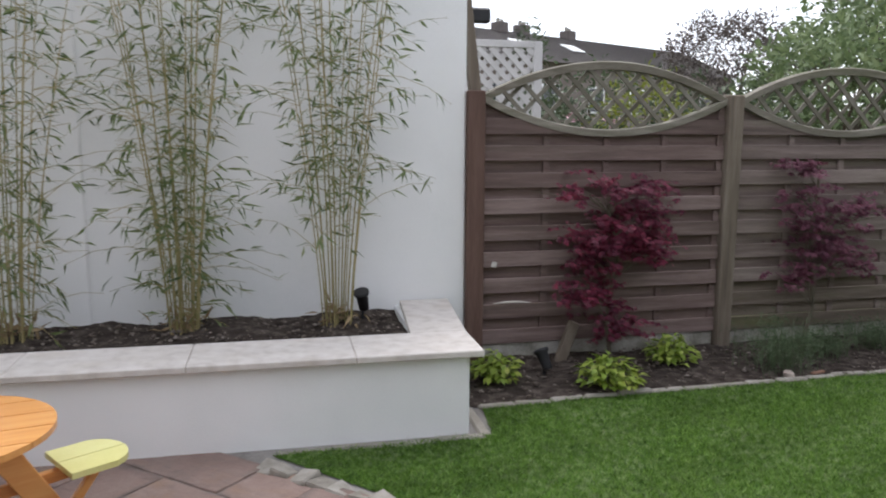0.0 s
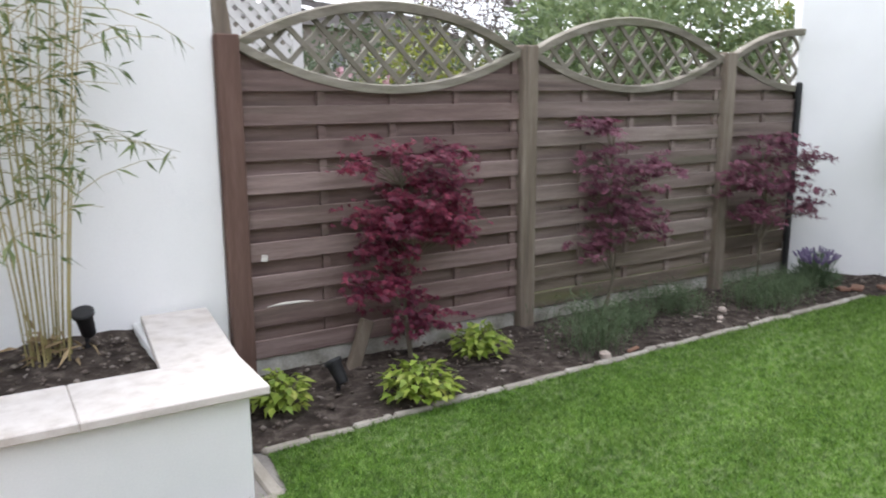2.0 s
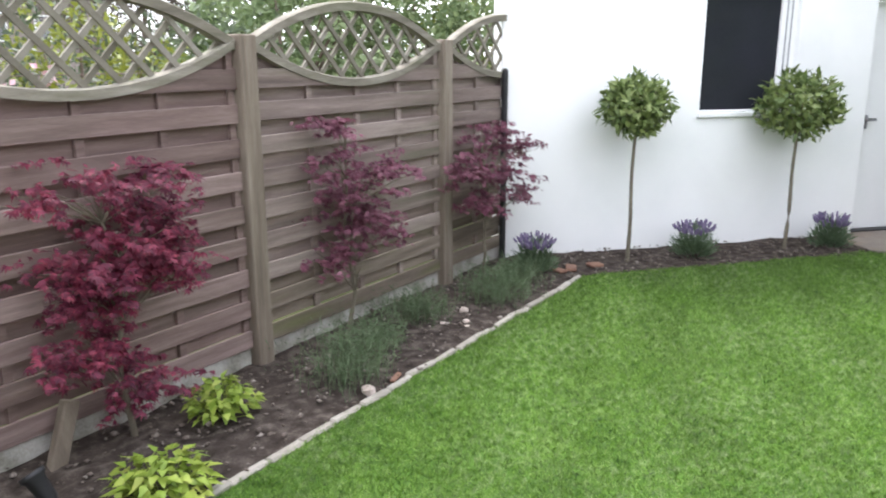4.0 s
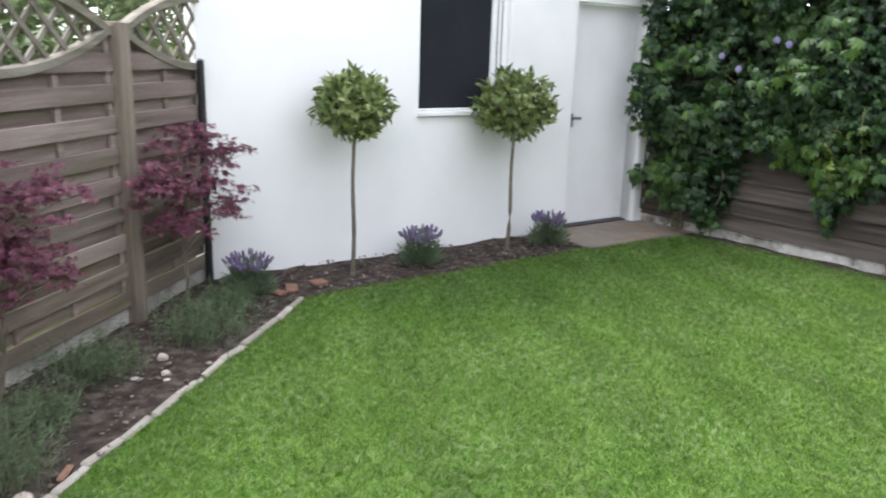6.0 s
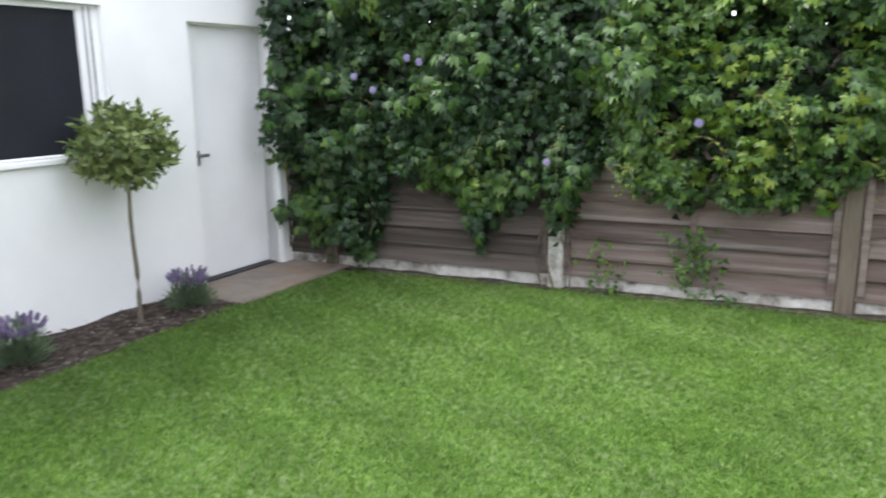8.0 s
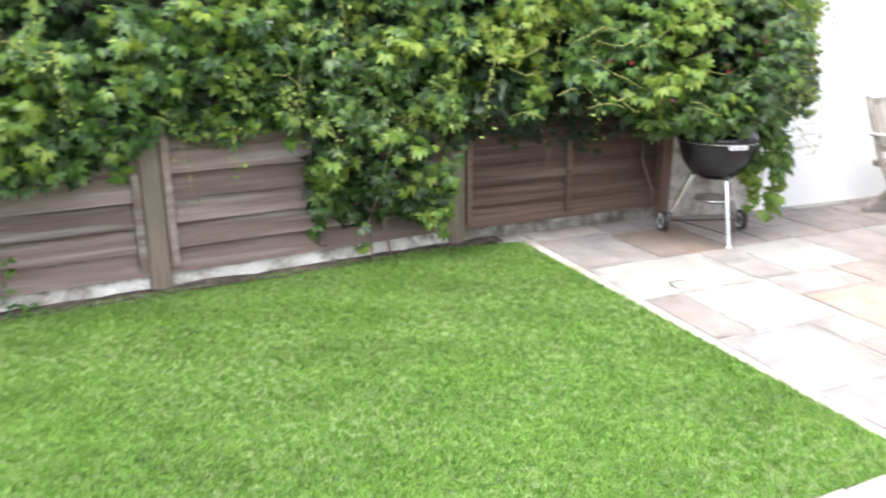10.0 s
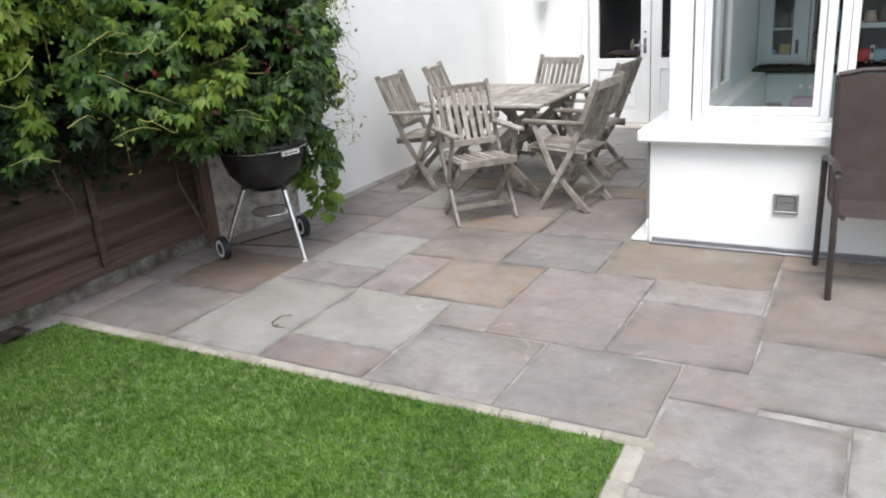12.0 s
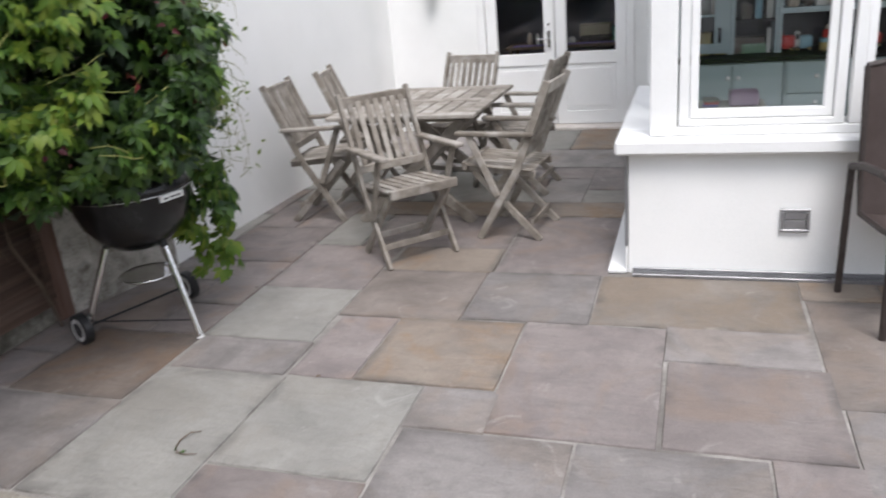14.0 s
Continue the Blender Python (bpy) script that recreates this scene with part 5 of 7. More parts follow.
def lollipop(d, n, zc, r, rz, seed):
    random.seed(seed)
    p = hw(d, n)
    t = thing("standard_bay_tree", pose(p.x, p.y, 0), "clipped evergreen standard tree with round crown on bare stem", "tree", "standard trees by the shed")
    bm = bmesh.new()
    pts = [Vector((0.005 * math.sin(k * 0.9 + seed), 0.005 * math.cos(k * 1.1), -0.03 + (zc - rz * 0.75) * k / 8)) for k in range(9)]
    tube(bm, pts, [0.017 - 0.0006 * k for k in range(9)], 8)
    part("trunk", bm, GREY_BARK, t)
    for k in range(26):
        e = Vector(tuple(unit(RNG.normal(size=(1, 3)) + [[0, 0, 0.3]])[0])) * r * 0.8
        e.z = e.z * rz / r + zc
        part("branch", tube(bmesh.new(), [pts[-1], pts[-1].lerp(e, 0.5) + Vector((0, 0, 0.03)), e], [0.008, 0.005, 0.002], 4), GREY_BARK, t)
    m = 1500
    dirs = unit(RNG.normal(size=(m, 3)))
    lump = np.array([1 + 0.24 * noise.noise(Vector(tuple(q)) * 2.4 + Vector((seed, 0, 0))) + 0.14 * noise.noise(Vector(tuple(q)) * 6) for q in dirs])
    rad = lump * RNG.uniform(0.35, 1.0, m) ** 0.6
    c = dirs * rad[:, None] * [r * 0.92, r * 0.92, rz * 0.92] + [0, 0, zc]
    a = dirs * 0.6 + RNG.normal(size=(m, 3)) * 0.6 + [0, 0, 0.15]
    v, f = leaves(c, a, dirs + RNG.normal(size=(m, 3)) * 0.4 + [0, 0, 0.5], RNG.uniform(0.055, 0.09, m), RNG.uniform(0.028, 0.042, m), 0.15, 0.2)
    tagged(soup("crown", v, f, BAY_LEAF, t), kind="stuff")
    return t


lollipop(2.13, 7.8, 1.215, 0.275, 0.24, 1)
lollipop(3.56, 7.8, 1.2, 0.335, 0.27, 2)


def lavender(x, y, s, seed):
    random.seed(seed)
    t = thing("lavender", pose(x, y, 0.01), "bushy grey-green lavender with violet flower spikes", "shrub", "lavenders in the bed")
    n = 800
    d = unit(np.abs(RNG.normal(size=(n, 3))) * [1, 1, 1] * np.sign(RNG.normal(size=(n, 3))) * [1, 1, 0] + np.abs(RNG.normal(size=(n, 1))) * [0, 0, 1] + [0, 0, 0.15])
    c = d * RNG.uniform(0.2, 0.8, n)[:, None] * [0.2 * s, 0.2 * s, 0.3 * s]
    v, f = leaves(c, d + [0, 0, 0.5], scatter_dirs(n), RNG.uniform(0.05, 0.09, n), 0.009)
    tagged(soup("foliage", v, f, LAV_LEAF, t), kind="stuff")
    st, bl = bmesh.new(), bmesh.new()
    for k in range(64):
        a, tilt = random.uniform(0, 6.28), random.uniform(0, 0.75)
        b = Vector((math.cos(a) * 0.08, math.sin(a) * 0.08, 0.16)) * s
        e = b + Vector((math.cos(a) * math.sin(tilt), math.sin(a) * math.sin(tilt), math.cos(tilt))) * random.uniform(0.05, 0.11) * s
        rod(st, b, e, 0.0015, seg=3)
        rod(bl, e - (e - b).normalized() * 0.01, e + (e - b).normalized() * 0.034, 0.0115, 0.006, 6)
    tagged(part("stem_mass", st, LAV_LEAF, t), kind="stuff")
    tagged(part("bloom_mass", bl, LAV_BLOOM, t, "violet flower spikes"), kind="stuff")


lavender(6.2, 4.66, 1.0, 1)
lavender(7.27, 3.78, 1.05, 2)
lavender(8.22, 2.9, 1.0, 3)


def hosta(x, y, s, seed):
    t = thing("hosta", pose(x, y, 0.01), "low lime-green leafy hosta in the soil bed", "plant", "hostas in the bed")
    random.seed(seed)
    n = 220
    th = RNG.uniform(0, 6.28, n)
    r = RNG.uniform(0.02, 0.17, n) * s
    c = np.stack([np.cos(th) * r, np.sin(th) * r, RNG.uniform(0.06, 0.2, n) * s * (1.15 - r / (0.28 * s))], axis=1)
    a = np.stack([np.cos(th), np.sin(th), RNG.uniform(-0.3, 0.5, n)], axis=1) + RNG.normal(size=(n, 3)) * 0.25
    v, f = leaves(c, a, np.tile([0, 0, 1.0], (n, 1)) + RNG.normal(size=(n, 3)) * 0.25, RNG.uniform(0.042, 0.075, n) * s, RNG.uniform(0.03, 0.048, n) * s, 0.1, 0.35)
    tagged(soup("foliage", v, f, HOSTA_LEAF, t), kind="stuff")
    st = bmesh.new()
    for q in c[::3]:
        rod(st, (0, 0, -0.02), tuple(q), 0.002, seg=3)
    tagged(part("stem_mass", st, HOSTA_LEAF, t), kind="stuff")


hosta(2.08, 4.66, 0.87, 1)
hosta(2.68, 4.42, 0.96, 2)
hosta(3.28, 4.77, 0.87, 3)


def soft_tuft(x, y, s, h, n, seed):
    """A soft clump: many thin arching stems with narrow leaves along them."""
    random.seed(seed)
    t = thing("feathery_plant", pose(x, y, 0.0), "soft feathery dull green plant without flowers in the bed", "plant", "feathery plants in the bed")
    vs, c, a = [], [], []
    for k in range(n):
        th, lean = random.uniform(0, 6.28), abs(random.gauss(0.0, 0.55))
        b = np.array([random.gauss(0, 0.06 * s), random.gauss(0, 0.06 * s), 0.0])
        L = random.uniform(0.45, 1.1) * h
        d = np.array([math.cos(th), math.sin(th), 0])
        side = np.array([-math.sin(th), math.cos(th), 0]) * 0.0014
        p1 = b + d * L * math.sin(lean) * 0.45 + [0, 0, L * 0.6]
        p2 = b + d * L * math.sin(lean) * (1.0 + 0.2 * lean) + [0, 0, L * max(0.3, math.cos(lean))]
        vs += [b - side, b + side, p1 + side, p1 - side, p2]
        for u in (0.35, 0.5, 0.62, 0.74, 0.86, 0.96):
            q = b + (p1 - b) * min(1, u / 0.6) if u < 0.6 else p1 + (p2 - p1) * (u - 0.6) / 0.4
            c.append(q)
            a.append(d * 0.6 + np.array([random.gauss(0, 0.8), random.gauss(0, 0.8), random.uniform(0.2, 1.0)]))
    i = np.arange(n)[:, None] * 5
    f = np.concatenate([i + [0, 1, 2], i + [0, 2, 3], i + [3, 2, 4]])
    tagged(soup("stem_mass", np.array(vs), f, BLUE_GRASS, t), kind="stuff")
    c, a = np.array(c), np.array(a)
    v, f = leaves(c, a, scatter_dirs(len(c), 0.5), RNG.uniform(0.025, 0.05, len(c)), 0.0045)
    tagged(soup("foliage", v, f, BLUE_GRASS, t), kind="stuff")


soft_tuft(3.88, 4.52, 1.6, 0.34, 220, 1)
soft_tuft(4.84, 4.8, 1.7, 0.22, 210, 2)
soft_tuft(4.35, 4.72, 1.3, 0.2, 160, 4)
soft_tuft(5.44, 4.56, 2.0, 0.26, 250, 3)
soft_tuft(5.85, 4.66, 1.5, 0.2, 200, 6)


# ---- lawn blades ----
def inside(px, py, poly):
    r = np.zeros(len(px), bool)
    j = len(poly) - 1
    for i in range(len(poly)):
        xi, yi = poly[i]
        xj, yj = poly[j]
        hit = ((yi > py) != (yj > py)) & (px < (xj - xi) * (py - yi) / (yj - yi + 1e-12) + xi)
        r ^= hit
        j = i
    return r


def grass_material():
    """Blades of mixed greens: each its own tone, pale worn clumps, broad patches and faint mowing bands over the lawn."""
    m = bpy.data.materials.new("grass_blade")
    m.use_nodes = True
    n, l = m.node_tree.nodes, m.node_tree.links
    b = n["Principled BSDF"]
    b.inputs["Roughness"].default_value, b.inputs["Specular IOR Level"].default_value = 0.5, 0.3
    co, geo = n.new("ShaderNodeTexCoord"), n.new("ShaderNodeNewGeometry")

    def cloud(scale, detail, lo, hi, shift=0.0):
        mp, t, r = n.new("ShaderNodeMapping"), n.new("ShaderNodeTexNoise"), n.new("ShaderNodeMapRange")
        mp.inputs["Location"].default_value = (shift, shift, 0)
        mp.inputs["Scale"].default_value = (1, 1, 0.1)
        t.inputs["Scale"].default_value, t.inputs["Detail"].default_value, t.inputs["Roughness"].default_value = scale, detail, 0.6
        r.inputs[1].default_value, r.inputs[2].default_value = lo, hi
        l.new(co.outputs["Object"], mp.inputs["Vector"])
        l.new(mp.outputs[0], t.inputs["Vector"])
        l.new(t.outputs[0], r.inputs[0])
        return r.outputs[0]

    def calc(op, a, c, d=None):
        q = n.new("ShaderNodeMath")
        q.operation = op
        for k, v in enumerate((a, c, d)):
            if v is None:
                continue
            if isinstance(v, (int, float)):
                q.inputs[k].default_value = v
            else:
                l.new(v, q.inputs[k])
        return q.outputs[0]
    tone = calc("MULTIPLY_ADD", geo.outputs["Random Per Island"], 0.62, calc("MULTIPLY", cloud(16, 4, 0.25, 0.75), 0.38))
    ramp = n.new("ShaderNodeValToRGB")
    e = ramp.color_ramp.elements
    for _ in range(2):
        e.new(0.5)
    for q, p, c in zip(e, (0.14, 0.4, 0.66, 0.92), ((0.024, 0.064, 0.01), (0.078, 0.163, 0.02), (0.148, 0.272, 0.038), (0.305, 0.42, 0.135))):
        q.position, q.color = p, (*c, 1)
    l.new(tone, ramp.inputs[0])
    pale = n.new("ShaderNodeMix")
    pale.data_type = "RGBA"
    l.new(calc("MULTIPLY", calc("MULTIPLY", cloud(24, 4, 0.46, 0.7, 7), cloud(1.8, 4, 0.32, 0.62, 3)), 0.75), pale.inputs[0])
    l.new(ramp.outputs[0], pale.inputs[6])
    pale.inputs[7].default_value = (0.4, 0.46, 0.26, 1)
    wave = n.new("ShaderNodeTexWave")
    wave.inputs["Scale"].default_value, wave.inputs["Distortion"].default_value, wave.inputs["Detail"].default_value, wave.inputs["Detail Scale"].default_value = 0.62, 1.5, 2, 1.5
    turn = n.new("ShaderNodeMapping")
    turn.inputs["Rotation"].default_value = (0, 0, radians(-113))
    l.new(co.outputs["Object"], turn.inputs["Vector"])
    l.new(turn.outputs[0], wave.inputs["Vector"])
    vary = n.new("ShaderNodeHueSaturation")
    l.new(calc("ADD", calc("MULTIPLY_ADD", wave.outputs["Fac"], 0.16, 0.8), calc("MULTIPLY", cloud(0.9, 4, 0.3, 0.7, 13), 0.26)), vary.inputs["Value"])
    l.new(pale.outputs[2], vary.inputs["Color"])
    l.new(vary.outputs[0], b.inputs["Base Color"])
    tr, mx = n.new("ShaderNodeBsdfTranslucent"), n.new("ShaderNodeMixShader")
    mx.inputs[0].default_value = 0.45
    l.new(vary.outputs[0], tr.inputs[0])
    l.new(b.outputs[0], mx.inputs[1])
    l.new(tr.outputs[0], mx.inputs[2])
    l.new(mx.outputs[0], n["Material Output"].inputs[0])
    return m


GRASS = grass_material()


def lawn_blades(n):
    lo, hi = np.min(LAWN, axis=0), np.max(LAWN, axis=0)
    p = RNG.uniform(lo, hi, (n, 2))
    p = p[inside(p[:, 0], p[:, 1], LAWN)]
    m = len(p)
    th = RNG.uniform(0, 2 * math.pi, m)
    h = RNG.uniform(0.009, 0.026, m)
    # tufts of taller and shorter blades
    cell = 0.03
    g = RNG.random((700, 700))
    q = (p - lo) / cell
    i, r = q.astype(int), q - q.astype(int)
    tuft = (g[i[:, 0], i[:, 1]] * (1 - r[:, 0]) * (1 - r[:, 1]) + g[i[:, 0] + 1, i[:, 1]] * r[:, 0] * (1 - r[:, 1]) + g[i[:, 0], i[:, 1] + 1] * (1 - r[:, 0]) * r[:, 1] + g[i[:, 0] + 1, i[:, 1] + 1] * r[:, 0] * r[:, 1])
    h = h * (0.8 + 0.4 * tuft)
    lean = RNG.normal(size=(m, 2)) * 0.016
    w = RNG.uniform(0.0016, 0.0034, m)
    z = np.zeros(m)
    side = np.stack([np.cos(th) * w, np.sin(th) * w, z], axis=1)
    b = np.stack([p[:, 0], p[:, 1], z + 0.002], axis=1)
    tip = b + np.stack([lean[:, 0], lean[:, 1], h], axis=1)
    v = np.stack([b - side, b + side, tip], axis=1).reshape(-1, 3)
    f = np.arange(m * 3).reshape(-1, 3)
    return tagged(soup("lawn_grass", v, f, GRASS), "short green mown grass blades of the lawn", "grass", kind="stuff")


lawn_blades(1600000)
# ---- barbecue ----
# dark colour stands in for the bowl mirrored in the ash tray
DARK_TRAY = material("mirrored_bowl_dark", [(0.02, 0.018, 0.016), (0.06, 0.053, 0.047)], 18, 0.7, bump=0.2)


def barbecue(d, n):
    p = hw(d, n)
    t = thing("kettle_barbecue", pose(p.x, p.y, 0, 0, 0, TURNED), "black enamel kettle barbecue on chrome legs with wheels", "barbecue")
    R, zr = 0.272, 0.72
    bm = bmesh.new()
    lathe(bm, [(0.05, zr - 0.285), (0.12, zr - 0.268), (0.18, zr - 0.225), (0.236, zr - 0.15), (0.263, zr - 0.06), (R, zr - 0.01), (R + 0.008, zr)], 36)
    part("bowl", bm, BLACK, t)
    bm = bmesh.new()
    lathe(bm, [(R + 0.012, zr + 0.002), (R + 0.012, zr + 0.022), (R - 0.002, zr + 0.05), (0.238, zr + 0.11), (0.19, zr + 0.175), (0.12, zr + 0.22), (0.02, zr + 0.235)], 36)
    lid = part("lid", bm, BLACK, t)
    part("vent_cap", lathe(bmesh.new(), [(0.045, zr + 0.2), (0.05, zr + 0.222), (0.03, zr + 0.228)], 20, (0.1, 0.12, 0)), CHROME, lid)
    part("rim_band", lathe(bmesh.new(), [(R + 0.011, zr - 0.004), (R + 0.0135, zr + 0.001), (R + 0.011, zr + 0.001)], 36), CHROME, t)
    a = math.radians(166)
    m = Matrix.Rotation(a, 4, "Z")
    part("label_plate", boxes((R + 0.006, R + 0.016, -0.065, 0.065, zr - 0.032, zr - 0.004), bevel=0.003), PAINT, t, "small white plate", at=m)
    for k in (-0.035, 0.0, 0.032):
        part("lettering_bar", boxes((R + 0.0165, R + 0.0175, k - 0.012, k + 0.012, zr - 0.022, zr - 0.014)), BLACK_PLASTIC, t, at=m)
    # three splayed legs: one plain chrome, two to the wheels
    feet = [(-0.265, 0.06), (0.275, 0.17), (0.09, -0.33)]
    for i, (x, y) in enumerate(feet):
        a = math.atan2(y, x)
        hi = Vector((0.15 * math.cos(a), 0.15 * math.sin(a), zr - 0.24))
        lo = Vector((x, y, 0.01 if i == 0 else 0.075))
        leg = part("leg", rod(bmesh.new(), hi, lo, 0.0165, seg=14), CHROME, t)
        part("socket", rod(bmesh.new(), hi + (hi - lo).normalized() * 0.03, hi - (hi - lo).normalized() * 0.03, 0.017, seg=12), BLACK_PLASTIC, leg)
        if i == 0:
            part("foot_cap", rod(bmesh.new(), lo + Vector((0.008, -0.002, 0.03)), lo - Vector((0.002, 0, 0.01)), 0.016, seg=12), PAINT, leg)
    for x, y in feet[1:]:
        ax = Vector((feet[2][0] - feet[1][0], feet[2][1] - feet[1][1], 0)).normalized()
        c = Vector((x, y, 0.078)) + ax * (0.03 if (x, y) == feet[2] else -0.03)
        w = part("wheel", rod(bmesh.new(), c - ax * 0.02, c + ax * 0.02, 0.076, seg=28), BLACK_PLASTIC, t)
        sgn = 1 if (x, y) == feet[2] else -1
        for s in (-1, 1):
            ring = bmesh.new()
            inner, outer = [], []
            q = ax.to_track_quat("Z", "Y")
            for k in range(24):
                dv = q @ Vector((math.cos(k * math.pi / 12), math.sin(k * math.pi / 12), 0))
                inner.append(ring.verts.new(c + ax * 0.0215 * s + dv * 0.038))
                outer.append(ring.verts.new(c + ax * 0.0215 * s + dv * 0.058))
            for k in range(24):
                ring.faces.new((inner[k], inner[(k + 1) % 24], outer[(k + 1) % 24], outer[k]))
            part("white_ring", ring, PAINT, w, "white wheel ring")
    part("axle", rod(bmesh.new(), (*feet[1], 0.078), (*feet[2], 0.078), 0.006, seg=8), BLACK_PLASTIC, t)
    part("brace", rod(bmesh.new(), (feet[0][0] * 0.93, feet[0][1] * 0.93, 0.09), (feet[1][0] * 0.95, feet[1][1] * 0.95, 0.1), 0.004, seg=6), BLACK_PLASTIC, t)
    part("brace", rod(bmesh.new(), (feet[0][0] * 0.93, feet[0][1] * 0.93, 0.09), (feet[2][0] * 0.95, feet[2][1] * 0.95, 0.1), 0.004, seg=6), BLACK_PLASTIC, t)
    tray = part("ash_tray", lathe(bmesh.new(), [(0.0, 0.274), (0.09, 0.276), (0.123, 0.29), (0.123, 0.294), (0.09, 0.28), (0.0, 0.278)], 30), DARK_TRAY, t, "ash tray coloured dark as if mirroring the bowl")
    part("rim", lathe(bmesh.new(), [(0.1235, 0.288), (0.132, 0.294), (0.132, 0.302), (0.1235, 0.297)], 30), CHROME, tray)
    return t


barbecue(5.505, -0.08)


# ---- teak table and folding chairs ----
def chair_thing():
    t = thing("folding_garden_chair", Matrix(), "weathered grey teak folding armchair with slatted back", "chair", "chairs round the garden table")
    W = 0.215

    def P(u):
        # back post, from the front foot up to the top of the back
        z = 0.925 * u
        x = 0.15 - 0.6 * z + (0.2 * (z - 0.42) if z > 0.42 else 0)
        return x, z
    for s in (-1, 1):
        bm = bmesh.new()
        a, b, c = P(0.0), P(0.45), P(1.0)
        bar(bm, (a[0], s * W, a[1]), (b[0], s * W, b[1]), 0.022, 0.042, 0.004, (1, 0, 0))
        bar(bm, (b[0], s * W, b[1]), (c[0], s * W, c[1]), 0.022, 0.042, 0.004, (1, 0, 0))
        part("back_post", bm, TEAK, t)
        part("rear_leg", bar(bmesh.new(), (-0.22, s * (W - 0.03), 0.0), (0.17, s * (W - 0.03), 0.41), 0.022, 0.042, 0.004, (1, 0, 0)), TEAK, t)
        ax = P(0.68)[0]
        part("armrest", bar(bmesh.new(), (ax - 0.03, s * (W + 0.012), 0.635), (ax + 0.44, s * (W + 0.012), 0.64), 0.055, 0.024, 0.006), TEAK, t)
        part("arm_support", bar(bmesh.new(), (ax + 0.36, s * (W + 0.012), 0.628), (0.02, s * (W + 0.012), 0.27), 0.02, 0.04, 0.004, (1, 0, 0)), TEAK, t)
        part("seat_rail", bar(bmesh.new(), (-0.2, s * (W - 0.05), 0.395), (0.21, s * (W - 0.05), 0.425), 0.022, 0.04, 0.004), TEAK, t)
    for k in range(8):
        y = -0.185 + 0.37 * k / 7
        part("seat_slat", bar(bmesh.new(), (-0.19, y, 0.42), (0.225, y, 0.45), 0.04, 0.014, 0.003), TEAK, t)
    part("front_rail", bar(bmesh.new(), (0.225, -0.205, 0.44), (0.225, 0.205, 0.44), 0.03, 0.05, 0.004), TEAK, t)
    lo, hi = P(0.56), P(0.95)
    part("back_rail", bar(bmesh.new(), (lo[0], -W, lo[1]), (lo[0], W, lo[1]), 0.022, 0.045, 0.004), TEAK, t)
    part("top_rail", bar(bmesh.new(), (hi[0], -W + 0.011, hi[1]), (hi[0], W - 0.011, hi[1]), 0.02, 0.06, 0.005), TEAK, t)
    for k in range(7):
        y = -0.162 + 0.324 * k / 6
        part("back_slat", bar(bmesh.new(), (lo[0] + 0.004, y, lo[1]), (hi[0] + 0.004, y, hi[1]), 0.033, 0.012, 0.002, (1, 0, 0)), TEAK, t)
    part("foot_rail", bar(bmesh.new(), (P(0.12)[0], -W, 0.112), (P(0.12)[0], W, 0.112), 0.02, 0.035, 0.003), TEAK, t)
    part("foot_rail", bar(bmesh.new(), (-0.17, -W + 0.04, 0.1), (-0.17, W - 0.04, 0.1), 0.02, 0.035, 0.003), TEAK, t)
    return t


CHAIRS = [(4.575, -1.18, 137.5), (4.07, -1.675, -6), (4.2, -2.6, -5), (5.42, -1.95, 186), (5.36, -2.58, 192), (4.73, -2.78, 74)]
chair = chair_thing()
for i, (d, n, a) in enumerate(CHAIRS):
    p = hw(d, n)
    m = pose(p.x, p.y, 0.004, 0, 0, TURNED + a)
    if i == 0:
        chair.matrix_basis = m
    else:
        copy_thing(chair, m)


def table():
    p = hw(4.74, -2.13)
    t = thing("teak_garden_table", pose(p.x, p.y, 0.004, 0, 0, TURNED), "weathered grey teak garden table with crossed legs", "table")
    w, l, h = 0.48, 0.55, 0.73
    for s in (-1, 1):
        part("end_board", bar(bmesh.new(), (-w, s * (l - 0.045), h - 0.012), (w, s * (l - 0.045), h - 0.012), 0.09, 0.024, 0.004), TEAK, t)
        part("side_board", bar(bmesh.new(), (s * (w - 0.04), -l + 0.095, h - 0.012), (s * (w - 0.04), l - 0.095, h - 0.012), 0.08, 0.024, 0.004), TEAK, t)
    part("middle_board", bar(bmesh.new(), (-w + 0.085, 0, h - 0.012), (w - 0.085, 0, h - 0.012), 0.09, 0.024, 0.004), TEAK, t)
    for s in (-1, 1):
        for k in range(8):
            x = -w + 0.13 + (2 * w - 0.26) * k / 7
            y0, y1 = (0.05, l - 0.095) if s > 0 else (-l + 0.095, -0.05)
            part("top_slat", bar(bmesh.new(), (x, y0, h - 0.013), (x, y1, h - 0.013), 0.088, 0.018, 0.003), TEAK, t)
    for s in (-1, 1):
        y = s * 0.36
        part("apron", bar(bmesh.new(), (-w + 0.08, y, h - 0.05), (w - 0.08, y, h - 0.05), 0.025, 0.05, 0.003), TEAK, t)
        part("leg", bar(bmesh.new(), (-w + 0.1, y - 0.016, 0.0), (w - 0.12, y - 0.016, h - 0.06), 0.03, 0.065, 0.004, (1, 0, 0)), TEAK, t)
        part("leg", bar(bmesh.new(), (w - 0.1, y + 0.016, 0.0), (-w + 0.12, y + 0.016, h - 0.06), 0.03, 0.065, 0.004, (1, 0, 0)), TEAK, t)
    part("stretcher", bar(bmesh.new(), (0, -0.36, 0.34), (0, 0.36, 0.34), 0.03, 0.06, 0.004), TEAK, t)
    return t


table()


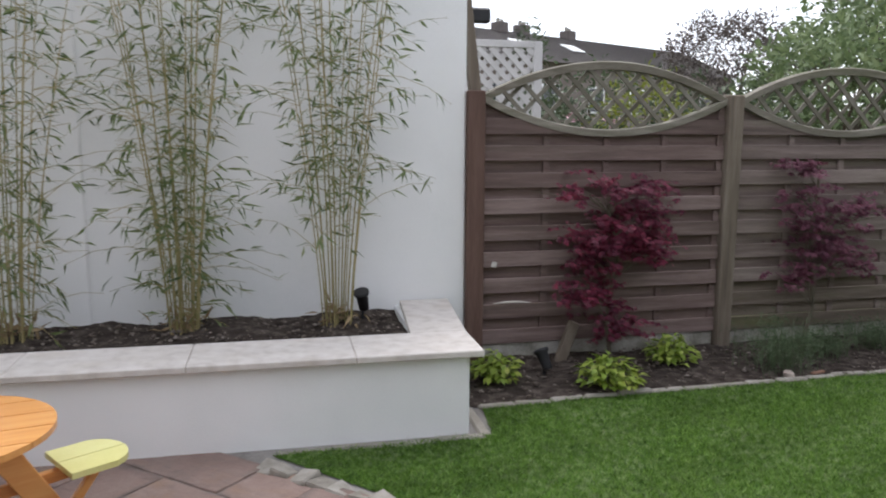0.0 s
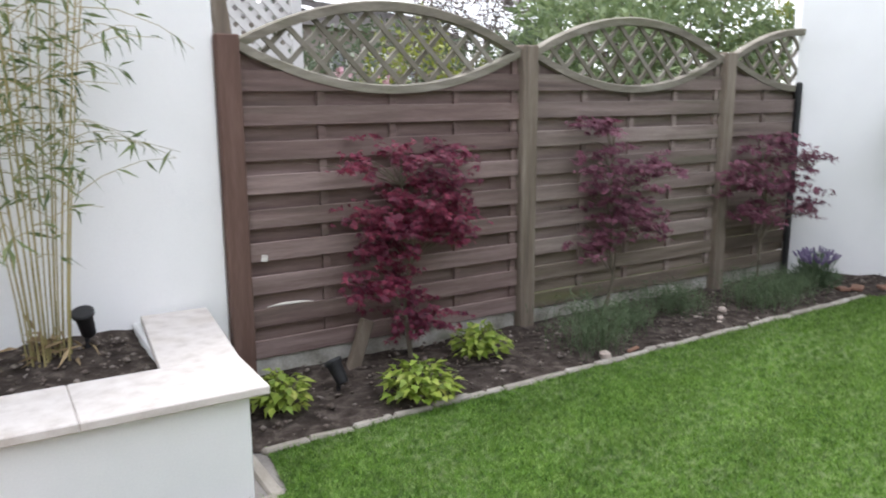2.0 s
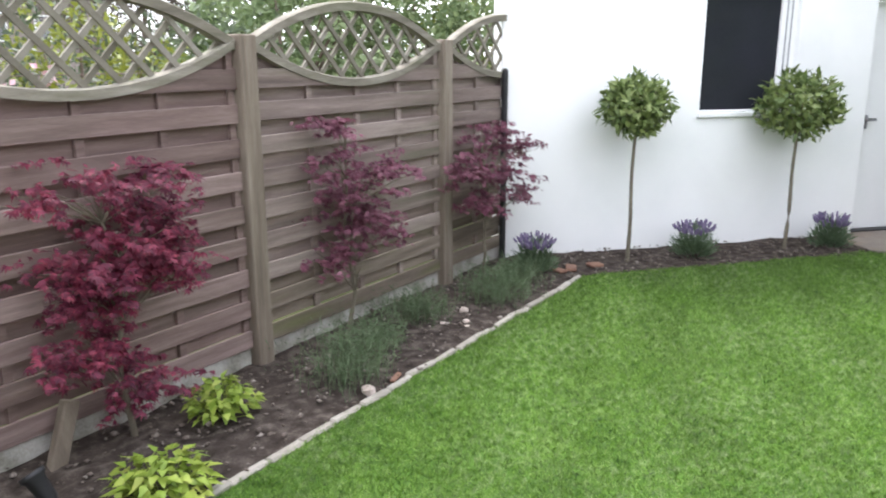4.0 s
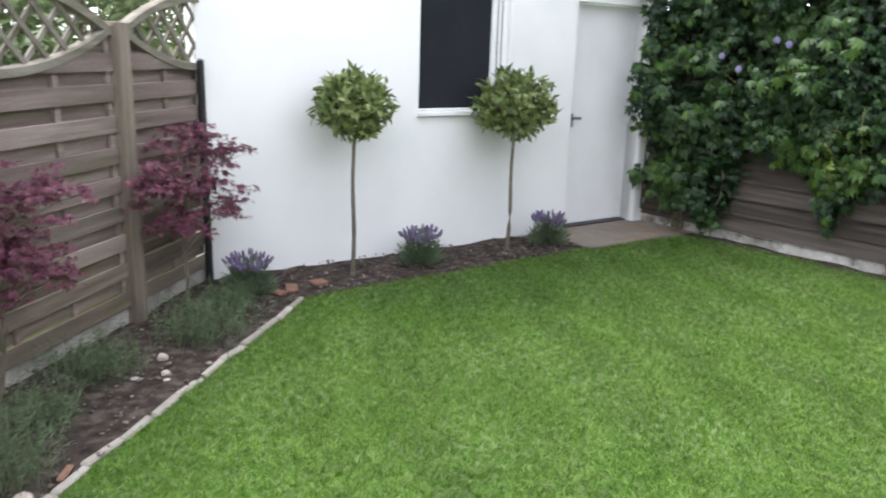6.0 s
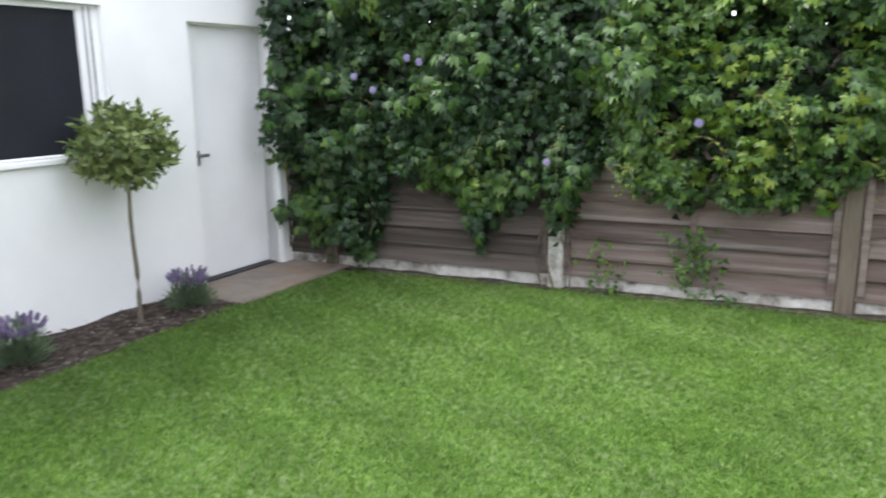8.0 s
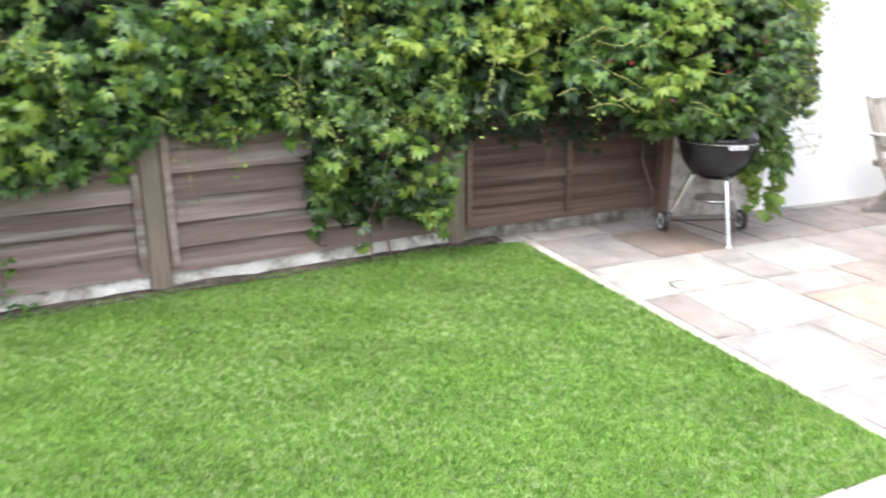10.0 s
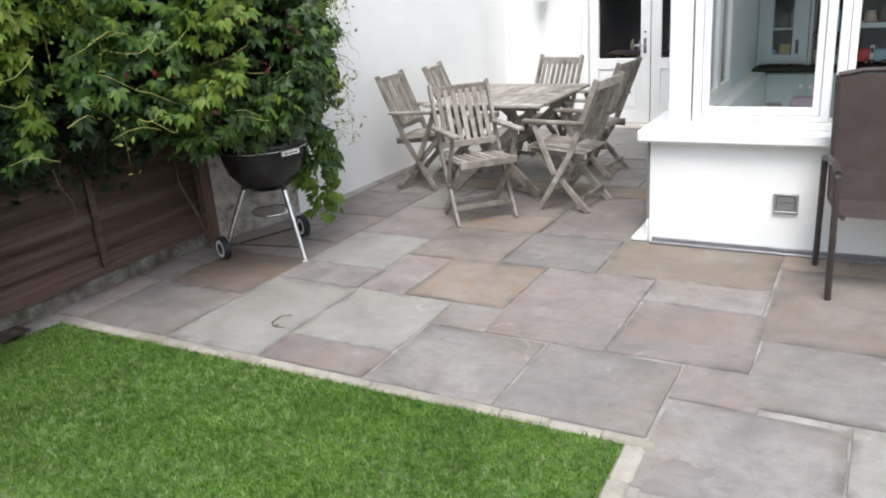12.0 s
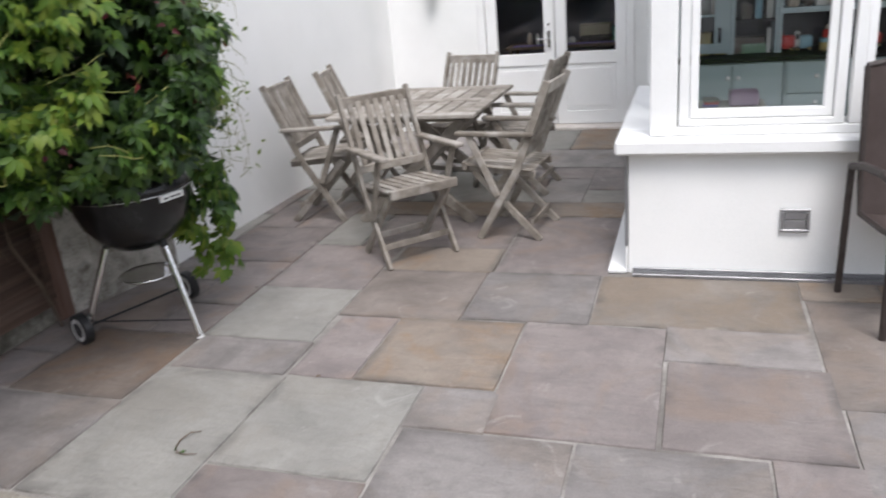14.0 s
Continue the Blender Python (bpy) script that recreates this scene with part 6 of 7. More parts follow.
def sling_chair():
    p = hw(2.06, -0.67)
    t = thing("sling_patio_chair", pose(p.x, p.y, 0.004, 0, 0, TURNED + 101), "dark bronze metal patio chair with brown sling", "chair")
    W = 0.28
    for s in (-1, 1):
        part("front_leg", tube(bmesh.new(), [(0.24, s * W, 0), (0.23, s * W, 0.3), (0.2, s * W, 0.6), (0.16, s * W, 0.635)], [0.016] * 4, 8), BRONZE, t)
        part("rear_leg", tube(bmesh.new(), [(-0.25, s * W, 0), (-0.235, s * W, 0.35), (-0.225, s * W, 0.6)], [0.016] * 3, 8), BRONZE, t)
        part("armrest", tube(bmesh.new(), [(0.2, s * W, 0.62), (0.1, s * W, 0.645), (-0.1, s * W, 0.63), (-0.22, s * W, 0.6)], [0.018] * 4, 8), BRONZE, t)
        part("side_rail", tube(bmesh.new(), [(0.25, s * (W - 0.03), 0.42), (0.05, s * (W - 0.03), 0.4), (-0.17, s * (W - 0.03), 0.4), (-0.2, s * (W - 0.03), 0.55), (-0.24, s * (W - 0.03), 1.02)], [0.013] * 5, 8), BRONZE, t)
    part("top_rail", tube(bmesh.new(), [(-0.24, -W + 0.03, 1.02), (-0.24, -W * 0.5, 1.04), (-0.24, W * 0.5, 1.04), (-0.24, W - 0.03, 1.02)], [0.013] * 4, 8), BRONZE, t)
    prof = [(0.25, 0.425), (0.05, 0.4), (-0.16, 0.4), (-0.195, 0.55), (-0.235, 1.03)]
    bm = bmesh.new()
    rows = [[bm.verts.new((x, -W + 0.03 + (2 * W - 0.06) * k / 6, z - 0.012 * math.sin(math.pi * k / 6))) for k in range(7)] for x, z in prof]
    for r, q in zip(rows, rows[1:]):
        for k in range(6):
            bm.faces.new((r[k], r[k + 1], q[k + 1], q[k]))
    bmesh.ops.solidify(bm, geom=bm.faces[:], thickness=0.006)
    part("sling", bm, SLING, t)
    return t


sling_chair()


# ---- child's picnic table ----
def picnic_table():
    t = thing("childs_picnic_table", pose(-0.29, 3.16, 0.0, 0, 0, 12), "orange varnished round childs picnic table with lime seats", "picnic table")
    R, h = 0.36, 0.5
    edges = [-R, -0.21, -0.07, 0.07, 0.21, R]
    for a, b in zip(edges, edges[1:]):
        bm = bmesh.new()
        top, bot = [], []
        ys = np.linspace(a + 0.003, b - 0.003, 5)
        right = [(math.sqrt(max(R * R - y * y, 0.0004)), y) for y in ys]
        left = [(-x, y) for x, y in reversed(right)]
        ring = right + left
        top = [bm.verts.new((x, y, h)) for x, y in ring]
        bot = [bm.verts.new((x, y, h - 0.022)) for x, y in ring]
        bm.faces.new(top)
        bm.faces.new(bot[::-1])
        for k in range(len(ring)):
            bm.faces.new((top[k], bot[k], bot[(k + 1) % len(ring)], top[(k + 1) % len(ring)]))
        part("top_plank", bm, VARNISH, t)
    for k in range(4):
        m = Matrix.Rotation(math.radians(90 * k + 20), 4, "Z")
        leg = part("leg", bar(bmesh.new(), (0.14, 0.0, h - 0.03), (0.4, 0.0, 0.0), 0.03, 0.09, 0.004, (1, 0, 0)), VARNISH, t, at=m)
        part("seat_bearer", bar(bmesh.new(), (0.08, 0.035, 0.215), (0.56, 0.035, 0.235), 0.028, 0.045, 0.003), VARNISH, t, at=m)
        part("seat_strut", bar(bmesh.new(), (0.36, 0.0, 0.05), (0.52, 0.0, 0.245), 0.028, 0.03, 0.003), VARNISH, t, at=m)
        for y0, y1 in ((-0.13, -0.003), (0.003, 0.13)):
            bm = bmesh.new()
            ring = [(0.37, y0), (0.37, y1)] + [(0.5 + 0.11 * math.sqrt(max(0, 1 - (y / 0.135) ** 2)), y) for y in np.linspace(y1, y0, 6)]
            up = [bm.verts.new((x, y, 0.285)) for x, y in ring]
            dn = [bm.verts.new((x, y, 0.262)) for x, y in ring]
            bm.faces.new(up)
            bm.faces.new(dn[::-1])
            for j in range(len(ring)):
                bm.faces.new((up[j], dn[j], dn[(j + 1) % len(ring)], up[(j + 1) % len(ring)]))
            bmesh.ops.recalc_face_normals(bm, faces=bm.faces[:])
            part("seat", bm, LIME_PAINT, t, "lime painted seat board", at=m)
    return t


picnic_table()


# ---- small things in the beds ----
def spotlight(at, tilt, turn):
    t = thing("garden_spotlight", pose(*at, 0, 0, turn), "black plastic garden spotlight on a ground spike", "spotlight", "garden spotlights")
    part("spike", rod(bmesh.new(), (0, 0, -0.06), (0, 0, 0.07), 0.008, 0.012, 8), BLACK_PLASTIC, t)
    m = pose(0, 0, 0.1, tilt, 0, 0)
    head = part("head", lathe(bmesh.new(), [(0.024, -0.06), (0.03, -0.05), (0.036, 0.04), (0.046, 0.05), (0.046, 0.068), (0.038, 0.068)], 18), BLACK_PLASTIC, t, at=m)
    part("lens", lathe(bmesh.new(), [(0.001, 0.062), (0.037, 0.062), (0.037, 0.066), (0.001, 0.066)], 18), GLASS, head)


spotlight((1.335, 4.93, 0.368), 22, -30)
spotlight((2.4, 4.72, 0.0), -35, 20)


def stone(x, y, z, s, mat, label, seed, name="stone"):
    bm = bmesh.new()
    bmesh.ops.create_icosphere(bm, subdivisions=2, radius=s)
    for v in bm.verts:
        v.co *= 1 + 0.45 * noise.noise(v.co * (1.6 / s) + Vector((seed * 3.1, 0, 0)))
        v.co.z *= 0.65
    return tagged(part(name, bm, mat, at=pose(x, y, z, 0, 0, seed * 40)), label, "stone")


ROCK = material("pinkish_stone", [(0.38, 0.31, 0.26), (0.56, 0.48, 0.42)], 12, 0.9, bump=0.3)
FLINT = material("mixed_pebbles", [(0.05, 0.039, 0.032), (0.125, 0.098, 0.08), (0.31, 0.275, 0.24)], 40, 0.9, bump=0.2, per_island=0.7)
BRICKRED = material("orange_brick", [(0.16, 0.085, 0.06), (0.27, 0.15, 0.1)], 14, 0.9, bump=0.4)
stone(3.83, 4.37, 0.02, 0.036, ROCK, "pale pinkish stone lying on the soil", 1)
stone(5.12, 4.62, 0.02, 0.03, ROCK, "pale stone lying on the soil", 2)
stone(4.95, 4.5, 0.02, 0.022, ROCK, "pale stone lying on the soil", 5)
stone(4.85, 4.6, 0.015, 0.02, ROCK, "pale stone lying on the soil", 7)
stone(4.88, 4.45, 0.014, 0.018, ROCK, "pale stone lying on the soil", 8)
tagged(part("stone_sliver", boxes((-0.06, 0.06, -0.014, 0.014, 0.0, 0.014), bevel=0.005), BRICKRED, at=pose(4.01, 4.34, 0.022, 4, 3, 20)), "pale pinkish sliver of stone lying at the edging", "stone")
for x, y, a, sx in ((6.42, 4.46, 25, 0.09), (6.6, 4.34, -30, 0.06), (6.3, 4.5, 60, 0.05)):
    tagged(part("brick_fragment", boxes((-sx, sx, -0.04, 0.04, 0.0, 0.026), bevel=0.007), BRICKRED, at=pose(x, y, 0.008, 3, 4, a)), "broken orange brick lying in the soil", "brick", "brick fragments")


def pebbles():
    """Grit, bark and small stones strewn over the beds."""
    vs, fs, k = [], [], 0
    pts = []
    while len(pts) < 1500:
        x, y = random.uniform(1.7, 8.5), random.uniform(2.5, 5.2)
        if inside(np.array([x]), np.array([y]), BED)[0]:
            pts.append((x, y, 0.012))
    for _ in range(1400):
        pts.append((random.uniform(-3, 1.5), random.uniform(4.3, 5.05), 0.36))
    for x, y, z in pts:
        s = abs(random.gauss(0, 0.0065)) + 0.0035
        c = np.array([x, y, z + 0.3 * s + 0.008])
        o = np.array([[1, 0, 0], [-1, 0, 0], [0, 1, 0], [0, -1, 0], [0, 0, 0.7], [0, 0, -0.7]]) * s * np.array([random.uniform(0.6, 1.8), random.uniform(0.6, 1.3), 1])
        a = random.uniform(0, 6.28)
        r = np.array([[math.cos(a), -math.sin(a), 0], [math.sin(a), math.cos(a), 0], [0, 0, 1]])
        vs.append(o @ r.T + c)
        fs.append(np.array([[0, 2, 4], [2, 1, 4], [1, 3, 4], [3, 0, 4], [2, 0, 5], [1, 2, 5], [3, 1, 5], [0, 3, 5]]) + k)
        k += 6
    tagged(soup("pebbles", np.concatenate(vs), np.concatenate(fs), FLINT), "small stones and bark chips strewn over the soil", "pebbles", kind="stuff")


pebbles()
tagged(part("stake", bar(bmesh.new(), (2.6, 4.99, -0.02), (2.72, 5.03, 0.24), 0.07, 0.05, 0.006, (0, 1, 0)), POST_WOOD), "short leaning wooden stake in the soil bed", "stake")
tagged(part("leaning_timber", bar(bmesh.new(), (2.12, 5.24, 1.5), (1.98, 5.24, 2.6), 0.075, 0.05, 0.005, (0, 1, 0)), POST_WOOD), "tall leaning timber behind the fence post", "timber")
fx = thing("floodlight", pose(2.12, 5.26, 2.16), "black floodlight fixed on the leaning timber", "floodlight")
part("body", boxes((-0.06, 0.07, -0.03, 0.04, -0.04, 0.05), bevel=0.012), BLACK_PLASTIC, fx)
part("bracket", boxes((-0.1, -0.06, -0.012, 0.012, -0.012, 0.012), bevel=0.003), BLACK_PLASTIC, fx)

# scuffs on the fence boards
CHIP = material("bare_pale_wood", [(0.5, 0.47, 0.42), (0.66, 0.63, 0.58)], 20, 0.9, bump=0.2)
bm = bmesh.new()
box(bm, -0.016, 0.016, 0, 0.002, -0.022, 0.012, 0.0)
tagged(part("paint_chip", bm, CHIP, at=pose(2.19, FY - 0.033, 0.632, 0, 12, 0)), "small white chip on a fence board", "paint chip")
bm = bmesh.new()
tube(bm, [(-0.13, 0, 0.0), (-0.05, 0, 0.006), (0.04, 0, 0.004), (0.12, 0, -0.004)], [0.002, 0.007, 0.006, 0.002], 5)
tagged(part("split_edge", bm, CHIP, at=pose(2.32, FY - 0.031, 0.375)), "pale splintered edge of a fence board", "splinter")

# fallen twig on the patio
p = hw(4.78, 0.84)
bm = bmesh.new()
tube(bm, [(0.07, 0.115, 0.009), (0.035, 0.1, 0.016), (0.008, 0.065, 0.012), (0.0, 0.025, 0.009), (0.015, -0.012, 0.008), (0.05, -0.03, 0.009), (0.09, -0.032, 0.008)], [0.0016, 0.0024, 0.0028, 0.003, 0.003, 0.0026, 0.0016], 6)
tw = thing("fallen_twig", pose(p.x, p.y, 0, 0, 0, 155), "fallen curled creeper twig lying on the paving", "twig")
part("stem", bm, BARK, tw)
c = RNG.normal(size=(4, 3)) * [0.02, 0.008, 0.001] + [0.04, -0.02, 0.012]
v, f = leaves(c, scatter_dirs(4, 0), scatter_dirs(4, 1), np.full(4, 0.022), 0.01)
tagged(soup("leaf_bits", v, f, DEEP_LEAF, tw, "withered leaves"), kind="stuff")


# dead leaves blown over the patio
for d, n, a in ((4.478, 0.249, 20), (5.272, -0.606, 80)):
    p = hw(d, n)
    v, f = leaves(np.zeros((1, 3)), np.array([[1.0, 0, 0.1]]), np.array([[0, 0.2, 1.0]]), 0.03, 0.018, 0.25, 0.1)
    ob = soup("fallen_leaf", v, f, BARK)
    ob.matrix_basis = pose(p.x, p.y, 0.011, 0, 0, a)
    tagged(ob, "small dry brown leaf lying on the paving", "leaf", "dead leaves on the patio")


# ---- wall lantern ----
p = hw(5.42, -4.66)
lan = thing("wall_lantern", pose(p.x, p.y, 1.34, 0, 0, TURNED), "white metal wall lantern beside the garden doors", "lamp")
part("backplate", boxes((-0.04, 0.04, 0.001, 0.02, 0.04, 0.3), bevel=0.004), PAINT, lan)
part("arm", boxes((-0.01, 0.01, 0.02, 0.11, 0.26, 0.28), bevel=0.003), PAINT, lan)
part("body", boxes((-0.05, 0.05, 0.06, 0.16, 0.0, 0.02), (-0.05, -0.04, 0.06, 0.07, 0.02, 0.22), (0.04, 0.05, 0.06, 0.07, 0.02, 0.22), (-0.05, -0.04, 0.15, 0.16, 0.02, 0.22), (0.04, 0.05, 0.15, 0.16, 0.02, 0.22), (-0.055, 0.055, 0.055, 0.165, 0.22, 0.24), bevel=0.002), PAINT, lan)
part("glass", boxes((-0.038, 0.038, 0.072, 0.148, 0.022, 0.218)), GLASS, lan)


# ---- room seen through the bay: low cabinets with shelves of toys ----
CAB = material("grey_blue_cabinet_paint", [(0.39, 0.475, 0.49), (0.46, 0.545, 0.56)], 4, 0.5, bump=0.03)
TOP = material("black_worktop", [(0.012, 0.012, 0.013), (0.028, 0.027, 0.029)], 20, 0.6, bump=0.02, spec=0.12)
SHELFBACK = material("dark_shelf_back", [(0.03, 0.026, 0.028), (0.055, 0.048, 0.05)], 5, 0.7, bump=0)
WALLIN = material("pale_blue_room_paint", [(0.6, 0.7, 0.73), (0.66, 0.76, 0.79)], 2, 0.9, bump=0.03)
FLOORIN = material("brown_floorboards", [(0.18, 0.11, 0.06), (0.3, 0.2, 0.12)], 4, 0.5, bump=0.1, stretch=(0.3, 4, 1))
tagged(part("floor_indoor", boxes((-4, 3.08, -4.6, -1.28, -0.1, 0.02)), FLOORIN, at=HOUSE), "brown indoor floor behind the bay window", "floor", kind="structure")
tagged(part("ceiling_indoor", boxes((-4, 3.08, -4.6, -1.28, 2.45, 2.55)), PAINT, at=HOUSE), "white indoor ceiling behind the bay", "ceiling", kind="structure")
tagged(part("wall_indoor", boxes((-4, 3.2, -4.6, -4.5, 0.02, 2.45), (-4, -3.9, -4.499, -1.28, 0.02, 2.45), (3.187, 3.201, -4.499, -2.61, 0.664, 2.2), (3.072, 3.083, -4.499, -1.29, 0.02, 0.657)), WALLIN, at=HOUSE), "pale blue indoor walls of the room behind the bay", "wall", kind="structure")
FACE, WORKTOP = -3.9, 0.685


def knob(x, z, parent):
    part("knob", lathe(bmesh.new(), [(0.007, 0), (0.007, 0.015), (0.018, 0.02), (0.018, 0.03), (0.004, 0.034)], 12), PAINT, parent, "white china knob", at=pose(x, 0, z, -90, 0, 0))


def base_unit(d0, d1, split=None):
    """A low cabinet with two doors, or with drawers where no split is given."""
    t = thing("low_cabinet", HOUSE @ pose(d0, FACE, 0.02), "grey-blue painted low cabinet under a black worktop", "cabinet", "low cabinets along the wall")
    w = d1 - d0
    part("body", boxes((0.002, w - 0.002, -0.5, -0.02, 0.04, 0.628), bevel=0.003), CAB, t)
    if split is None:
        for z0, z1 in ((0.06, 0.21), (0.218, 0.368), (0.376, 0.618)):
            dr = part("drawer_front", boxes((0.022, w - 0.022, -0.018, 0.0, z0, z1), bevel=0.004), CAB, t)
            knob(w / 2, (z0 + z1) / 2 + 0.01, dr)
    else:
        q = split - d0
        for x0, x1, kx in ((0.012, q - 0.003, q - 0.042), (q + 0.003, w - 0.012, q + 0.036)):
            dr = part("cabinet_door", boxes((x0, x1, -0.018, 0.0, 0.06, 0.618), bevel=0.004), CAB, t)
            knob(kx, 0.512, dr)
    return t


base_unit(2.37, 3.07, 2.745)
base_unit(1.9, 2.366)
base_unit(1.2, 1.896, 1.55)
base_unit(0.7, 1.196)
tagged(part("worktop", boxes((0.7, 3.185, -4.49, FACE + 0.03, 0.65, WORKTOP), bevel=0.004), TOP, at=HOUSE), "black worktop over the low cabinets", "worktop")


def shelf_unit(d0, d1, levels, glazed=False):
    t = thing("glazed_cupboard" if glazed else "shelf_unit", HOUSE @ pose(d0, FACE - 0.2, WORKTOP + 0.001), "grey-blue glazed cupboard standing on the worktop" if glazed else "grey-blue open shelves with a dark back, holding toys", "cupboard" if glazed else "shelf")
    w = d1 - d0
    part("side_panel", boxes((0.001, 0.026, -0.37, 0.0, 0.0, 1.2), bevel=0.002), CAB, t)
    part("side_panel", boxes((w - 0.026, w - 0.001, -0.37, 0.0, 0.0, 1.2), bevel=0.002), CAB, t)
    part("back_panel", boxes((0.027, w - 0.027, -0.37, -0.355, 0.0, 1.2)), SHELFBACK, t)
    for z, thick in levels:
        part("shelf", boxes((0.027, w - 0.027, -0.354, -0.012, z - WORKTOP - thick, z - WORKTOP), bevel=0.002), CAB if thick > 0.03 else SHELFBACK, t)
    if glazed:
        dr = part("cupboard_door", boxes((0.004, 0.13, 0.002, 0.022, 0.02, 1.18), (w - 0.13, w - 0.004, 0.002, 0.022, 0.02, 1.18), (0.13, w - 0.13, 0.002, 0.022, 0.02, 0.098), (0.13, w - 0.13, 0.002, 0.022, 1.08, 1.18), (0.13, w - 0.13, 0.004, 0.02, 0.31, 0.328), (0.13, w - 0.13, 0.004, 0.02, 0.57, 0.588), bevel=0.003), CAB, t)
        part("pane", boxes((0.13, w - 0.13, 0.008, 0.012, 0.098, 1.08)), GLASS, dr)
        part("handle", boxes((0.075, 0.1, 0.023, 0.035, 0.105, 0.225), bevel=0.003), BLACK_PLASTIC, dr)
    return t


shelf_unit(2.762, 3.182, ((1.0, 0.02), (1.3, 0.02), (1.6, 0.02), (1.87, 0.022)), True)
shelf_unit(2.408, 2.76, ((0.955, 0.022), (1.25, 0.022), (1.55, 0.022), (1.87, 0.04)))
shelf_unit(1.92, 2.406, ((1.027, 0.042), (1.4, 0.04), (1.87, 0.04)))
shelf_unit(1.43, 1.918, ((1.027, 0.042), (1.4, 0.04), (1.87, 0.04)))
TOYS = [material("plain_colour", [tuple(0.7 * x for x in c), c], 9, 0.5, bump=0) for c in ((0.6, 0.05, 0.04), (0.5, 0.06, 0.05), (0.3, 0.5, 0.6), (0.6, 0.48, 0.2), (0.22, 0.35, 0.24), (0.65, 0.65, 0.62), (0.15, 0.12, 0.1), (0.5, 0.42, 0.34), (0.16, 0.14, 0.4))]
random.seed(21)


def shelf_item(kind, w, h):
    """Small shelf things: a carton, a jar with a lid, a row of books, a rounded pot."""
    bm = bmesh.new()
    if kind == 0:
        box(bm, -w / 2, w / 2, -0.05, 0.05, 0, h, 0.003)
    elif kind == 1:
        r = w * 0.42
        lathe(bm, [(r * 0.9, 0), (r, h * 0.08), (r, h * 0.72), (r * 0.75, h * 0.8), (r * 0.8, h * 0.82), (r * 0.8, h)], 14)
    elif kind == 2:
        k = 0.0
        while k < w - 0.012:
            q = random.uniform(0.01, 0.022)
            box(bm, -w / 2 + k, -w / 2 + k + q * 0.9, -0.05, 0.04, 0, h * random.uniform(0.75, 1.0), 0.0015)
            k += q
    else:
        r = w * 0.5
        lathe(bm, [(r * 0.6, 0), (r * 0.95, h * 0.2), (r, h * 0.5), (r * 0.7, h * 0.8), (r * 0.2, h * 0.88), (r * 0.15, h)], 16)
    return bm


KINDS = (("carton", "small coloured carton standing on a shelf"), ("jar", "small coloured jar standing on a shelf"), ("book_row", "row of thin upright books on a shelf"), ("pot", "small rounded pot on a shelf"))


def shelf_place(kind, d, z, w, h, colour):
    p = HOUSE @ Vector((d, FACE - 0.29, z + 0.002))
    name, label = KINDS[kind]
    tagged(part(name, shelf_item(kind, w, h), TOYS[colour], at=pose(p.x, p.y, p.z, 0, 0, TURNED)), label, name.replace("_", " "), "things on the toy shelves")


for d0, d1, z in ((2.45, 2.72, 0.955), (2.45, 2.72, 1.25), (1.96, 2.36, 1.027), (1.47, 1.87, 1.027), (1.96, 2.36, 1.4), (1.47, 1.87, 1.4), (2.79, 3.15, 1.0), (2.79, 3.15, WORKTOP)):
    d = d0
    while d < d1 - 0.05:
        w, h = random.uniform(0.05, 0.11), random.uniform(0.08, 0.2)
        shelf_place(random.choice((0, 1, 2, 2, 3)), d + w / 2, z, w, h, random.choice((2, 3, 4, 5, 6, 7, 8)))
        d += w + random.uniform(0.004, 0.03)
# a tray of olive boxes and a stack of dark cartons in the left bay of the shelves
for d, z, w, h, colour in ((2.59, WORKTOP, 0.2, 0.075, 4), (2.7, WORKTOP, 0.07, 0.13, 6), (2.47, WORKTOP, 0.03, 0.19, 5), (2.59, WORKTOP + 0.077, 0.16, 0.05, 6)):
    shelf_place(0, d, z, w, h, colour)


def toy_truck(d, body, cab, s=1.0):
    p = HOUSE @ Vector((d, FACE - 0.25, WORKTOP + 0.002))
    t = thing("toy_truck", pose(p.x, p.y, p.z, 0, 0, TURNED), "bright plastic toy truck parked on the black worktop", "toy", "toys on the worktop")
    part("body", boxes((-0.06 * s, 0.025 * s, -0.035, 0.035, 0.02, 0.115 * s), bevel=0.012), TOYS[body], t)
    part("cab", boxes((0.027 * s, 0.064 * s, -0.033, 0.033, 0.02, 0.15 * s), bevel=0.012), TOYS[cab], t)
    part("window", boxes((0.034 * s, 0.058 * s, 0.0335, 0.036, 0.09 * s, 0.13 * s), bevel=0.002), BLACK_PLASTIC, t)
    for x in (-0.04 * s, 0.042 * s):
        for y in (-0.04, 0.04):
            wheel = part("wheel", lathe(bmesh.new(), [(0.0, -0.007), (0.017, -0.007), (0.02, -0.003), (0.02, 0.003), (0.017, 0.007), (0.0, 0.007)], 14), BLACK_PLASTIC, t, at=pose(x, y, 0.021, 90, 0, 0))
            part("hub", lathe(bmesh.new(), [(0.0, -0.009), (0.008, -0.009), (0.008, 0.009), (0.0, 0.009)], 10), TOYS[3], wheel)
    return t


